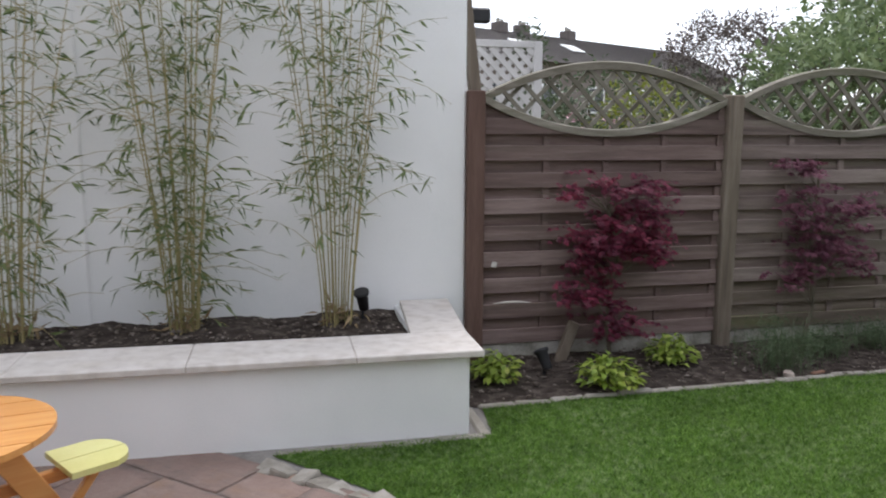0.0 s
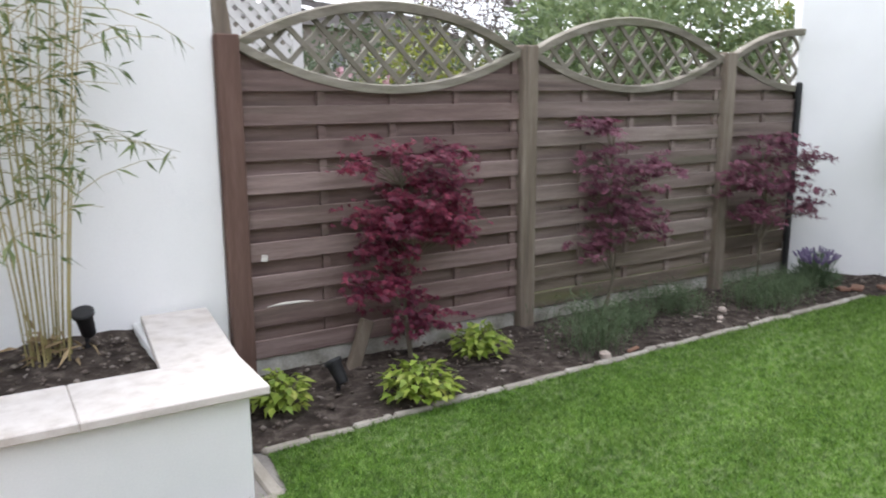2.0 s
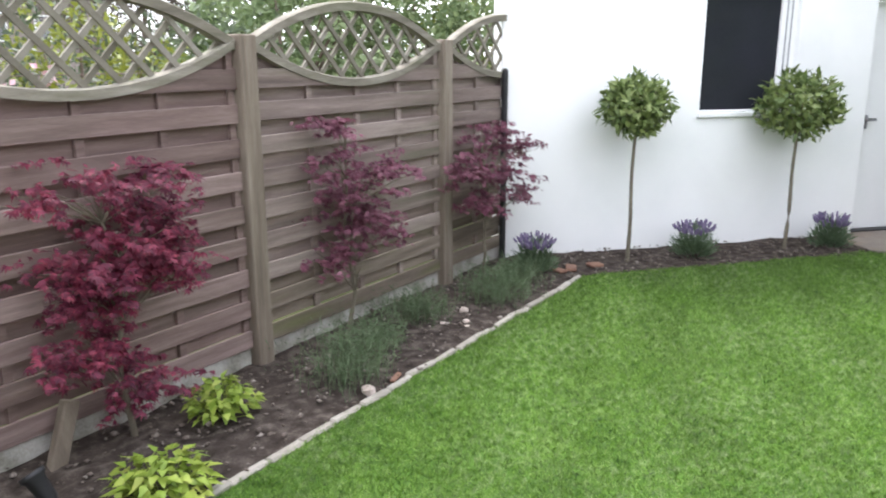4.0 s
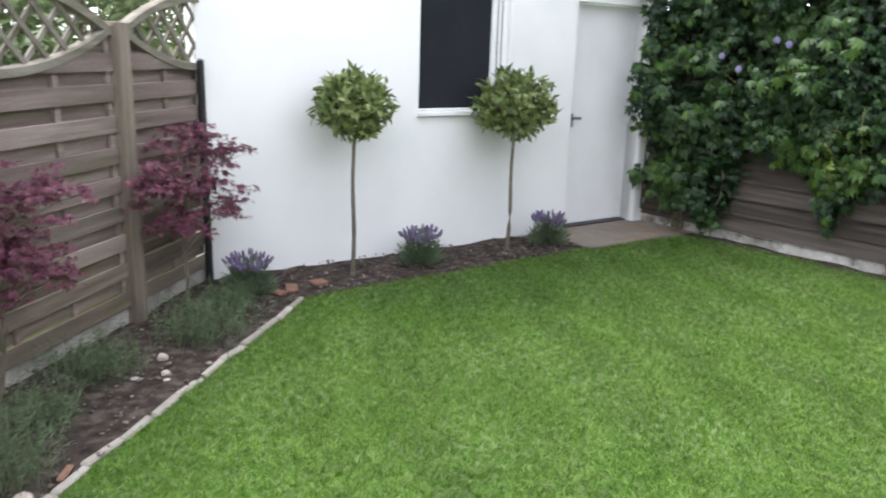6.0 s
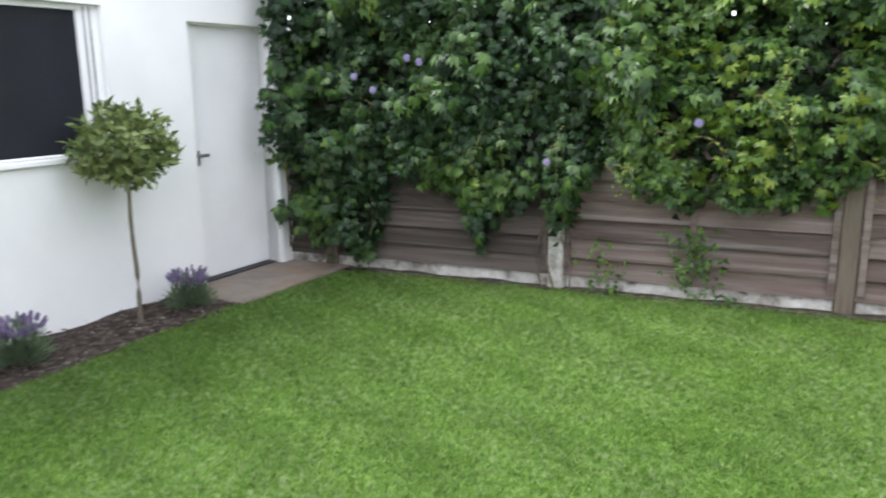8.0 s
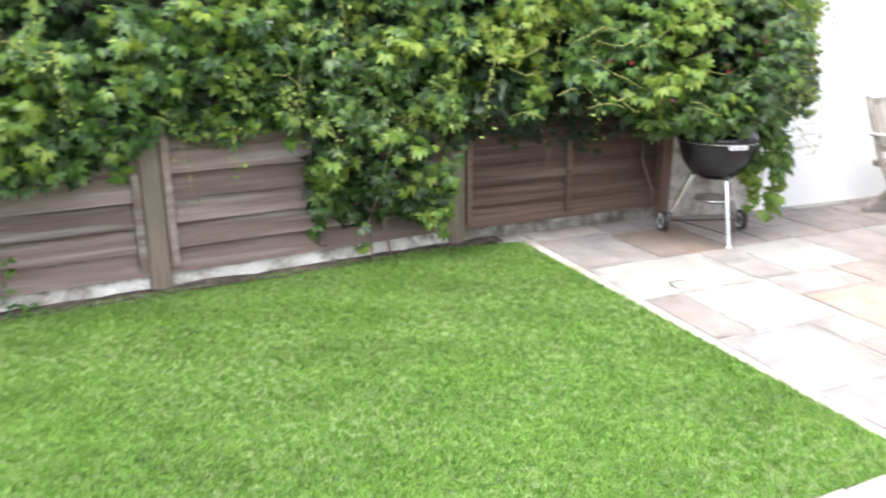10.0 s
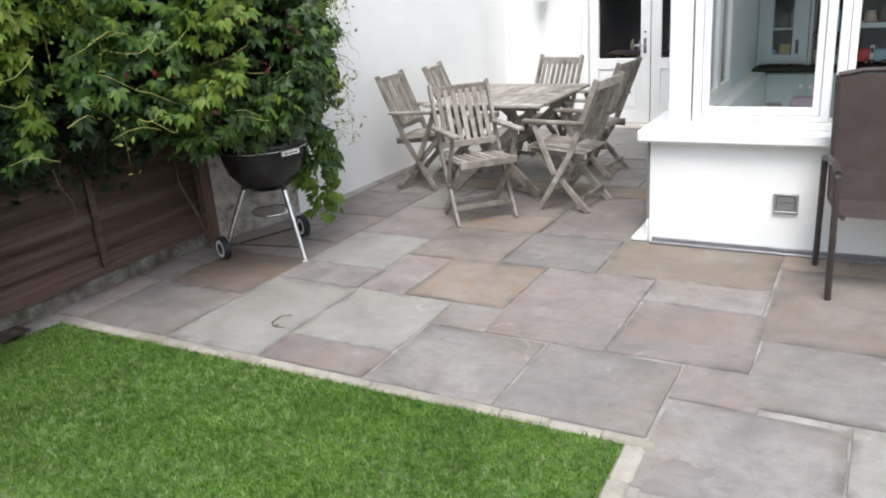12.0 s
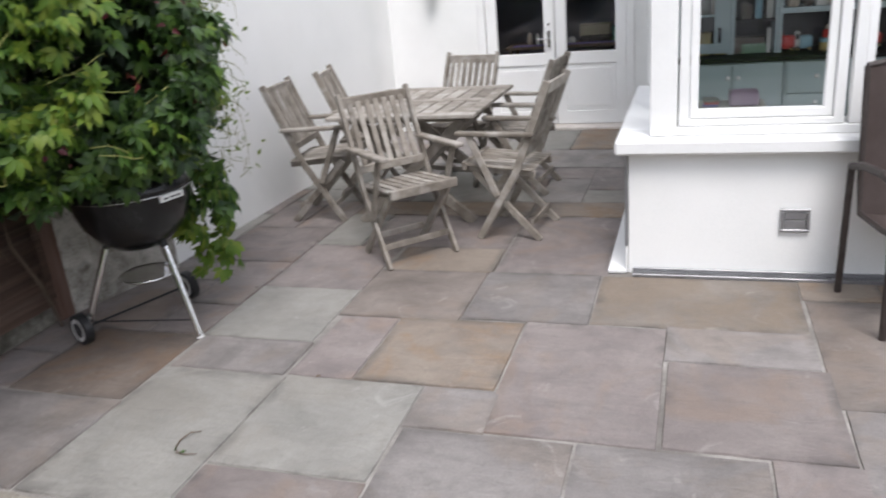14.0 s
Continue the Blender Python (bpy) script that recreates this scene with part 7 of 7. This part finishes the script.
toy_truck(2.345, 0, 0, 1.1)
toy_truck(2.215, 2, 5, 1.05)
toy_truck(1.72, 1, 0)
p = HOUSE @ Vector((2.045, FACE - 0.25, WORKTOP + 0.001))
toy = thing("stacking_toy", pose(p.x, p.y, p.z, 0, 0, TURNED), "stacked yellow, blue and red toy on the worktop", "toy", "toys on the worktop")
part("base", lathe(bmesh.new(), [(0.0, 0.0), (0.05, 0.0), (0.056, 0.02), (0.05, 0.06), (0.0, 0.06)], 16), TOYS[3], toy)
part("wheel", lathe(bmesh.new(), [(0.0, 0.0), (0.04, 0.0), (0.046, 0.012), (0.04, 0.035), (0.0, 0.035)], 16), TOYS[2], toy, at=pose(0.01, 0, 0.061))
part("body", lathe(bmesh.new(), [(0.0, 0.0), (0.033, 0.0), (0.037, 0.02), (0.03, 0.06), (0.0, 0.06)], 16), TOYS[0], toy, at=pose(0, 0, 0.097))
part("knob", lathe(bmesh.new(), [(0.0, 0.0), (0.016, 0.004), (0.02, 0.02), (0.014, 0.036), (0.0, 0.04)], 12), TOYS[7], toy, at=pose(0, 0, 0.158))
# low bench with a mauve box and books
MAUVE = material("mauve_fabric", [(0.3, 0.19, 0.29), (0.4, 0.27, 0.38)], 9, 0.9, bump=0.1)
PALE_BENCH = material("pale_bench_wood", [(0.35, 0.31, 0.27), (0.45, 0.41, 0.36)], 6, 0.6, bump=0.05, stretch=(0.3, 3, 1))
bench = thing("low_bench", HOUSE @ pose(2.78, -3.3, 0.021), "low pale wooden bench in the room behind the bay", "bench")
part("seat", boxes((-0.24, 0.24, -0.16, 0.16, 0.385, 0.415), bevel=0.005), PALE_BENCH, bench)
for x in (-0.2, 0.2):
    for y in (-0.12, 0.12):
        part("leg", boxes((x - 0.018, x + 0.018, y - 0.018, y + 0.018, 0.0, 0.384), bevel=0.003), PALE_BENCH, bench)
tagged(part("fabric_box", boxes((-0.1, 0.1, -0.1, 0.1, 0.0, 0.095), bevel=0.012), MAUVE, at=HOUSE @ pose(2.69, -3.28, 0.437)), "mauve fabric box standing on a low bench", "box")
for k, (w, colour) in enumerate(((0.056, 8), (0.05, 1), (0.053, 6))):
    tagged(part("book", boxes((-w, w, -0.08, 0.08, 0.0, 0.015), bevel=0.002), TOYS[colour], at=HOUSE @ pose(2.915, -3.27, 0.437 + 0.0156 * k, 0, 0, 7 * k - 5)), "closed book in a small stack on the bench", "book", "books on the bench")


# room behind the garden doors, its dimness put into the wall colour
DIM = material("unlit_room_shade_grey", [(0.23, 0.23, 0.27), (0.3, 0.3, 0.34)], 2, 0.9, bump=0.03)
tagged(part("wall_hall", boxes((3.0, 3.06, -7.0, -4.92, 0.0, 2.4), (5.6, 5.66, -7.0, -4.92, 0.0, 2.4), (3.0, 5.66, -7.06, -7.001, 0.0, 2.4)), DIM, at=HOUSE), "walls coloured dark for the unlit room behind the garden doors", "wall", kind="structure")
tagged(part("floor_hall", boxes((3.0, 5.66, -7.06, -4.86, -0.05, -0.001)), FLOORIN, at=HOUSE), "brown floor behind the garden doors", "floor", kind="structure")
tagged(part("ceiling_hall", boxes((3.0, 5.66, -7.06, -4.92, 2.401, 2.45)), DIM, at=HOUSE), "ceiling coloured dark for the unlit room behind the garden doors", "ceiling", kind="structure")
side = thing("side_table", HOUSE @ pose(4.28, -5.35, 0), "dark wooden side table behind the garden doors", "table")
part("top", boxes((-0.6, 0.6, -0.2, 0.2, 0.7, 0.73), bevel=0.004), BARK, side)
for x in (-0.55, 0.55):
    for y in (-0.16, 0.16):
        part("leg", boxes((x - 0.02, x + 0.02, y - 0.02, y + 0.02, 0.0, 0.699), bevel=0.003), BARK, side)
for k, (d, r, h, i) in enumerate(((4.22, 0.035, 0.06, 5), (4.43, 0.025, 0.1, 5), (4.5, 0.02, 0.12, 7), (4.57, 0.02, 0.11, 5), (4.65, 0.025, 0.12, 7))):
    p = HOUSE @ Vector((d, -5.3, 0.731))
    tagged(part("jar", lathe(bmesh.new(), [(r * 0.8, 0), (r, h * 0.1), (r, h * 0.7), (r * 0.6, h * 0.85), (r * 0.62, h)], 16), TOYS[i], at=pose(p.x, p.y, p.z)), "small jar on the table behind the doors", "jar", "jars behind the doors")


CARD = material("beige_cardboard", [(0.4, 0.36, 0.27), (0.5, 0.45, 0.35)], 5, 0.8, bump=0.05)
tagged(part("storage_crate", boxes((-0.15, 0.15, -0.08, 0.08, 0.0, 0.15), (-0.155, 0.155, -0.085, 0.085, 0.151, 0.165), bevel=0.006), CARD, at=HOUSE @ pose(4.0, -5.44, 0.731)), "beige lidded crate on the table behind the garden doors", "box")
tagged(part("small_crate", boxes((-0.06, 0.06, -0.07, 0.07, 0.0, 0.12), (-0.064, 0.064, -0.074, 0.074, 0.121, 0.132), bevel=0.005), material("teal_card", [(0.12, 0.32, 0.27), (0.18, 0.42, 0.36)], 5, 0.7, bump=0.04), at=HOUSE @ pose(3.77, -5.42, 0.731)), "teal box on the table behind the garden doors", "box")
tagged(part("table_runner", boxes((-0.52, 0.52, -0.05, 0.05, 0.0, 0.008), bevel=0.003), material("violet_runner", [(0.1, 0.08, 0.22), (0.15, 0.12, 0.3)], 9, 0.9, bump=0.1), at=HOUSE @ pose(4.28, -5.2, 0.731)), "violet cloth runner along the table's edge", "cloth")
bm = bmesh.new()
for k in range(5):
    bmesh.ops.create_icosphere(bm, subdivisions=2, radius=0.045, matrix=Matrix.Translation((0.06 * k - 0.12, 0.01 * math.sin(k * 2.0), 0.036)) @ Matrix.Diagonal((1.1, 0.7, 0.8, 1)))
tagged(part("dark_bundle", bm, SHELFBACK, at=HOUSE @ pose(3.98, -5.3, 0.731)), "crumpled dark cloth bundle before the crate", "cloth")


# ---- beyond the garden ----
def white_lattice():
    t = thing("white_lattice_screen", pose(1.9, 6.3, 0), "pale grey-white diamond lattice screen behind the fence", "lattice screen")
    grey_paint = material("greyed_white_paint", [(0.5, 0.49, 0.48), (0.62, 0.61, 0.6)], 5, 0.7, bump=0.05)
    w, z0, z1 = 1.03, 0.6, 2.14
    part("frame", boxes((0, 0.05, -0.02, 0.02, -0.12, z1), (w - 0.07, w, -0.02, 0.02, -0.12, z1), (0.05, w - 0.07, -0.02, 0.02, z1 - 0.05, z1), bevel=0.003), grey_paint, t)
    for sg in (-1, 1):
        c = -2.0
        while c < 3.2:
            pts = [x for x in np.linspace(0.05, w - 0.07, 80) if z0 < 1.4 + sg * (x - c) < z1 - 0.05]
            if len(pts) > 2:
                a, b = pts[0], pts[-1]
                part("slat", bar(bmesh.new(), (a, 0.006 * sg, 1.4 + sg * (a - c)), (b, 0.006 * sg, 1.4 + sg * (b - c)), 0.008, 0.04, 0, (-sg, 0, 1)), grey_paint, t)
            c += 0.1


white_lattice()


def bush(x, y, z, r, rz, mat, n, size, label, name="bush", trunk=True, seed=1):
    t = thing(name, pose(x, y, -0.12), label, "bush" if name == "bush" else "tree")
    random.seed(seed)
    d = unit(RNG.normal(size=(n, 3)))
    lump = np.array([1 + 0.35 * noise.noise(Vector(tuple(q)) * 1.8 + Vector((seed * 1.7, 0, 0))) + 0.25 * noise.noise(Vector(tuple(q)) * 4.5) for q in d])
    c = d * (lump * RNG.uniform(0.45, 1.0, n) ** 0.5)[:, None] * [r, r, rz] + [0, 0, z]
    v, f = leaves(c, d * 0.5 + RNG.normal(size=(n, 3)) * 0.6, scatter_dirs(n, 0.8), RNG.uniform(0.7, 1.3, n) * size, RNG.uniform(0.3, 0.45, n) * size)
    tagged(soup("crown", v, f, mat, t), kind="stuff")
    bm = bmesh.new()
    tube(bm, [(0, 0, -0.1), (0.03, 0, z * 0.4), (-0.02, 0.02, z * 0.8)], [0.05 + 0.02 * r, 0.04 + 0.012 * r, 0.03], 8)
    part("trunk", bm, BARK, t)
    for k in range(9):
        e = Vector(tuple(d[k])) * r * 0.75
        e.z = e.z * rz / r + z
        part("limb", tube(bmesh.new(), [(0, 0, z * 0.5), Vector((0, 0, z * 0.55)).lerp(e, 0.55) + Vector((0, 0, 0.1)), e], [0.03, 0.018, 0.006], 5), BARK, t)
    return t


G1 = leaf_mat("bright_shrub_leaf", [(0.075, 0.115, 0.05), (0.15, 0.205, 0.09), (0.28, 0.34, 0.17)], 0.3)
G2 = leaf_mat("dark_shrub_leaf", [(0.04, 0.058, 0.03), (0.075, 0.1, 0.055), (0.13, 0.165, 0.085)], 0.2)
G3 = leaf_mat("golden_conifer_leaf", [(0.12, 0.15, 0.02), (0.26, 0.28, 0.04)], 0.2)
G4 = leaf_mat("brown_purple_leaf", [(0.055, 0.045, 0.042), (0.11, 0.09, 0.08), (0.17, 0.145, 0.125)], 0.2)
G5 = leaf_mat("dark_purple_beech_leaf", [(0.018, 0.012, 0.014), (0.045, 0.025, 0.028)], 0.1)
bush(3.3, 7.3, 1.2, 0.85, 0.8, G2, 2600, 0.07, "dark green shrub behind the fence", seed=1)
bush(4.3, 7.2, 1.2, 0.75, 0.85, G3, 2600, 0.07, "golden conifer behind the fence", seed=2)
bush(2.6, 8.4, 1.0, 0.9, 0.95, G2, 1400, 0.07, "dark green shrub behind the fence", seed=3)
bush(5.3, 7.3, 1.25, 0.85, 0.9, G2, 1800, 0.08, "dark leafy shrub behind the fence", seed=4)
bush(6.5, 7.4, 1.7, 1.05, 0.95, G1, 2600, 0.13, "bright green long-leaved shrub behind the fence", seed=5)
bush(8.0, 8.2, 2.2, 1.25, 1.4, G1, 3400, 0.14, "bright green long-leaved shrub behind the fence", seed=6)
bush(7.45, 6.75, 1.75, 0.75, 1.05, G1, 2200, 0.12, "bright green shrub behind the shed corner", seed=12)
bush(7.75, 6.0, 1.5, 0.62, 0.85, G1, 2600, 0.09, "bright green shrub against the shed side", seed=15)
bush(8.7, 6.5, 1.7, 0.8, 1.0, G3, 2200, 0.1, "golden shrub beyond the shed", seed=16)
bush(5.0, 9.5, 1.3, 1.3, 1.1, G2, 2200, 0.1, "dark green shrub further off", seed=7)
bush(9.75, 14.0, 2.65, 1.45, 1.15, G4, 9500, 0.09, "round brown-leaved tree in a neighbouring garden", "tree", seed=8)
bush(11.5, 12.6, 2.4, 1.5, 1.3, G1, 2600, 0.16, "light green tree in a neighbouring garden", "tree", seed=9)
bush(19.2, 20.0, 5.2, 1.9, 2.6, G5, 3000, 0.25, "dark purple-leaved tree far off", "tree", seed=10)
bush(7.4, 19.0, 3.4, 0.5, 0.9, G2, 260, 0.16, "thin sparse tree against the sky", "tree", seed=11)
bush(3.9, 10.6, 1.15, 1.7, 0.95, G2, 3200, 0.09, "wide dark hedge in a neighbouring garden", seed=14)
for px, pz in ((3.3, 1.42), (3.55, 1.5), (3.2, 1.55), (5.1, 1.6), (4.9, 1.45)):
    n = 10
    c = np.tile([px, 6.32 if px < 4 else 6.5, pz], (n, 1)) + RNG.normal(size=(n, 3)) * 0.025
    v, f = leaves(c, scatter_dirs(n), scatter_dirs(n), np.full(n, 0.05), 0.035)
    tagged(soup("rose_bloom", v, f, material("pink_petal", [(0.5, 0.25, 0.3), (0.7, 0.5, 0.52)], 30, 0.7, bump=0)), "pale pink rose bloom behind the lattice", "flower", "roses behind the lattice")


def far_house():
    t = thing("terraced_houses", pose(5.78, 28.66, 0, 0, 0, 28), "far row of houses with brown tiled roof and chimneys", "house")
    L = 24.0
    part("wall", boxes((0, L, 0, 7, -0.12, 4.4), bevel=0.02), material("far_brick", [(0.16, 0.13, 0.115), (0.24, 0.2, 0.18)], 3, 0.9), t)
    bm = bmesh.new()
    a = [bm.verts.new(p) for p in ((-0.3, -0.4, 4.3), (L + 0.3, -0.4, 4.3), (L + 0.3, 3.5, 6.0), (-0.3, 3.5, 6.0), (-0.3, 7.4, 4.3), (L + 0.3, 7.4, 4.3))]
    bm.faces.new((a[0], a[1], a[2], a[3]))
    bm.faces.new((a[3], a[2], a[5], a[4]))
    bmesh.ops.solidify(bm, geom=bm.faces[:], thickness=0.15)
    roof = part("roof", bm, material("brown_roof_tiles", [(0.11, 0.1, 0.095), (0.17, 0.155, 0.145)], 8, 0.9, stretch=(1, 1, 4)), t)
    for x in (8.9, 10.4, 13.8):
        part("chimney", boxes((x - 0.3, x + 0.3, 3.2, 3.8, 5.6, 6.35), bevel=0.02), material("chimney_brick", [(0.1, 0.085, 0.08), (0.16, 0.135, 0.125)], 6, 0.9), roof)
        part("pot", rod(bmesh.new(), (x - 0.12, 3.5, 6.35), (x - 0.12, 3.5, 6.55), 0.1, 0.08, 10), CONCRETE, roof)
        part("pot", rod(bmesh.new(), (x + 0.14, 3.5, 6.35), (x + 0.14, 3.5, 6.5), 0.1, 0.08, 10), CONCRETE, roof)
    for x in (8.4, 12.0):
        z = 4.65
        part("skylight", boxes((-0.45, 0.45, -0.45, 0.45, 0.0, 0.05), bevel=0.01), PAINT, roof, at=pose(x, 1.7, 5.24, 23.5, 0, 0))
    for k in range(7):
        w = part("window", boxes((1.5 + 3.2 * k, 2.7 + 3.2 * k, -0.04, 0.0, 2.2, 3.4), bevel=0.01), PAINT, t)
        part("pane", boxes((1.58 + 3.2 * k, 2.62 + 3.2 * k, -0.05, -0.041, 2.28, 3.32)), BLACK_GLASS, w)


far_house()
# ---- stone edging of the lawn, and the paving slabs ----
PAVE = bpy.data.objects["pavement"]
BEDOB = bpy.data.objects["soil_bed"]
random.seed(4)


def sett_mesh(l, w, h, seed, rough=0.012):
    bm = boxes((-l / 2, l / 2, -w / 2, w / 2, -0.05, h), bevel=0.01)
    for v in bm.verts:
        v.co += Vector((noise.noise(v.co * 9 + Vector((seed, 0, 0))), noise.noise(v.co * 9 + Vector((0, seed, 0))), noise.noise(v.co * 7 + Vector((0, 0, seed))))) * rough
    me = bpy.data.meshes.new("sett")
    bm.to_mesh(me)
    bm.free()
    me.materials.append(KERB)
    return me


SETTS = [sett_mesh(0.194, 0.045, 0.024, k * 3.3) for k in range(6)]
FLAT_SETTS = [sett_mesh(0.197, 0.06, 0.008, 20 + k * 3.3, 0.004) for k in range(6)]

WIDE_SETTS = [sett_mesh(0.197, 0.08, 0.008, 50 + k * 3.3, 0.004) for k in range(6)]
ROUGH_SETTS = [sett_mesh(0.19, 0.2, 0.012, 80 + k * 3.3, 0.03) for k in range(6)]


def sett_row(a, b, parent, kinds=None, step=0.2):
    a, b = Vector((*a, 0)), Vector((*b, 0))
    n = max(1, int((b - a).length / step))
    for k in range(n):
        p = a.lerp(b, (k + 0.5) / n)
        ob = new("sett", random.choice(kinds or SETTS))
        ob.parent = parent
        turn = math.degrees(math.atan2(b.y - a.y, b.x - a.x)) + random.choice((0, 180)) + random.uniform(-3, 3)
        m = pose(p.x + random.uniform(-0.006, 0.006), p.y + random.uniform(-0.006, 0.006), random.uniform(-0.004, 0.006), 0, 0, turn)
        ob.matrix_basis = parent.matrix_basis.inverted() @ m @ Matrix.Diagonal(((b - a).length / n / 0.195, random.uniform(0.85, 1.15) * step / 0.2, 1, 1))


sett_row((1.86, 4.285), (4.1, 4.312), BEDOB)
sett_row((4.1, 4.312), (6.28, 4.318), BEDOB)
KERBOB = tagged(new("lawn_edging"), "pale stone setts edging the lawn", "edging", kind="structure")
sett_row(hw(2.72, 1.172)[:2], hw(5.98, 1.19)[:2], KERBOB, FLAT_SETTS)
sett_row(hw(2.79, 1.21)[:2], hw(2.76, 3.25)[:2], KERBOB, WIDE_SETTS)
sett_row(hw(2.68, 3.26)[:2], hw(-2.1, 3.26)[:2], KERBOB, ROUGH_SETTS, 0.1)
sett_row((0.8, 3.915), (1.78, 3.9), KERBOB, FLAT_SETTS)
sett_row((1.79, 3.92), (1.8, 4.3), KERBOB, FLAT_SETTS)

# slabs on a grid of 0.305 m
CELL, D0, N0 = 0.305, 3.12, 0.53
# (d0, n0, length along d, length along n): the slabs round the barbecue and the table's edge
LAID = {
    (3.71, 0.25, 0.31, 0.29): "grey", (3.74, -0.355, 0.6, 0.6): "rust", (3.12, -0.365, 0.615, 0.895): "pink", (2.54, -0.4, 0.585, 0.315): "grey", (2.515, -0.085, 0.595, 0.605): "pink",
    (2.545, -0.955, 0.915, 0.57): "buff", (3.46, -0.955, 0.595, 0.585): "grey", (4.055, -0.94, 0.615, 0.6): "brown", (4.022, 0.25, 0.605, 0.623): "green", (4.015, 0.875, 0.612, 0.262): "pink",
    (4.34, -0.34, 0.3, 0.59): "pink", (4.65, -0.045, 0.57, 0.3): "grey", (4.629, 0.26, 0.6, 0.878): "green", (4.67, -0.65, 0.58, 0.6): "green", (5.24, -0.05, 0.6, 0.6): "umber", (5.232, 0.553, 0.66, 0.585): "grey",
    (3.39, 0.542, 0.622, 0.595): "grey", (2.775, 0.535, 0.612, 0.6): "grey", (2.44, 0.522, 0.333, 0.3): "pink", (1.93, -0.75, 0.605, 0.93): "brown", (1.91, 0.182, 0.602, 0.6): "grey", (2.13, 0.825, 0.635, 0.6): "grey",
}
taken = {}
slabs = []


def free(i, j, w, h):
    return all((i + a, j + b) not in taken for a in range(w) for b in range(h))


def claim(i, j, w, h, kind):
    for a in range(w):
        for b in range(h):
            taken[(i + a, j + b)] = True
    slabs.append((i, j, w, h, kind))


RECTS = [(d, n, d + w, n + h) for d, n, w, h in LAID]
for i in range(-25, 11):
    for j in range(-18, 9):
        x, y = D0 + (i + 0.5) * CELL, N0 + (j + 0.5) * CELL
        if any(a < x < c and b < y < d for a, b, c, d in RECTS):
            taken[(i, j)] = True


def fitted(d0, n0, d1, n1):
    """A slab cut or stretched to meet the slabs laid before it."""
    for a, b, c, d in RECTS:
        if n0 < d - 0.06 and n1 > b + 0.06:
            if abs(d1 - a) < 0.13:
                d1 = a
            if abs(d0 - c) < 0.13:
                d0 = c
        if d0 < c - 0.06 and d1 > a + 0.06:
            if abs(n1 - b) < 0.13:
                n1 = b
            if abs(n0 - d) < 0.13:
                n0 = d
    return d0, n0, d1, n1


def allowed(i, j):
    d, n = D0 + (i + 0.5) * CELL, N0 + (j + 0.5) * CELL
    if d > 2.5 and n > 1.14:
        return False
    if d < 3.33 and n < -1.0:
        return False
    x, y = hw(d, n)[:2]
    return -4.7 < n < 3.22 and d > -4.5 and d < 6.2 and y < 4.1


for j in range(-18, 9):
    for i in range(-25, 11):
        if (i, j) in taken or not allowed(i, j):
            continue
        for w, h in random.choice((((2, 2), (2, 1), (1, 1)), ((2, 3), (2, 2), (1, 2), (1, 1)), ((3, 2), (2, 2), (2, 1), (1, 1)), ((1, 2), (1, 1)), ((2, 1), (1, 1)))):
            if free(i, j, w, h) and all(allowed(i + a, j + b) for a in range(w) for b in range(h)):
                claim(i, j, w, h, random.choice(("grey", "grey", "pink", "pink", "green", "rust") if N0 + j * CELL < 1.6 else ("salmon", "salmon", "rust", "pink")))
                break
for q in range(7):
    slabs.append((-2, 2 + q, 0.68, 1, random.choice(("grey", "pink"))))
SLAB_MESH = {}


def slab_mesh(w, h, kind, var):
    key = (w, h, kind, var)
    if key not in SLAB_MESH:
        g = 0.003
        W, H = w * CELL / 2 - g, h * CELL / 2 - g
        bm = bmesh.new()
        ring = []
        for a, b in (((-W, -H), (W, -H)), ((W, -H), (W, H)), ((W, H), (-W, H)), ((-W, H), (-W, -H))):
            for k in range(6):
                u = k / 6
                x, y = a[0] + (b[0] - a[0]) * u, a[1] + (b[1] - a[1]) * u
                q = Vector((x * 5 + var * 7, y * 5 + w, h * 3.0))
                ring.append((x + 0.004 * noise.noise(q * 2.2), y + 0.004 * noise.noise(q * 2.2 + Vector((9, 0, 0)))))
        top = [bm.verts.new((x - math.copysign(0.0025, x), y - math.copysign(0.0025, y), 0.004 + 0.0025 * noise.noise(Vector((x * 9, y * 9, var))))) for x, y in ring]
        mid = [bm.verts.new((x, y, -0.004)) for x, y in ring]
        low = [bm.verts.new((x, y, -0.03)) for x, y in ring]
        c = bm.verts.new((0, 0, 0.005))
        n = len(ring)
        for k in range(n):
            bm.faces.new((top[k], top[(k + 1) % n], c))
            bm.faces.new((mid[k], mid[(k + 1) % n], top[(k + 1) % n], top[k]))
            bm.faces.new((low[k], low[(k + 1) % n], mid[(k + 1) % n], mid[k]))
        me = bpy.data.meshes.new("paving_slab")
        bm.to_mesh(me)
        bm.free()
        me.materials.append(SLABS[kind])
        SLAB_MESH[key] = me
    return SLAB_MESH[key]


pieces = [(d, n, d + w, n + h, kind) for (d, n, w, h), kind in LAID.items()]
pieces += [(*fitted(D0 + i * CELL, N0 + j * CELL, D0 + (i + w) * CELL, N0 + (j + h) * CELL), kind) for i, j, w, h, kind in slabs]
for d0, n0, d1, n1, kind in pieces:
    if d1 - d0 < 0.05 or n1 - n0 < 0.05:
        continue
    ob = new("paving_slab", slab_mesh(round((d1 - d0) / CELL, 3), round((n1 - n0) / CELL, 3), kind, random.randrange(3)))
    ob.parent = PAVE
    ob.matrix_basis = pose((d0 + d1) / 2, (n0 + n1) / 2, random.uniform(-0.003, 0.001), random.uniform(-0.25, 0.25), random.uniform(-0.25, 0.25), random.uniform(-0.3, 0.3))
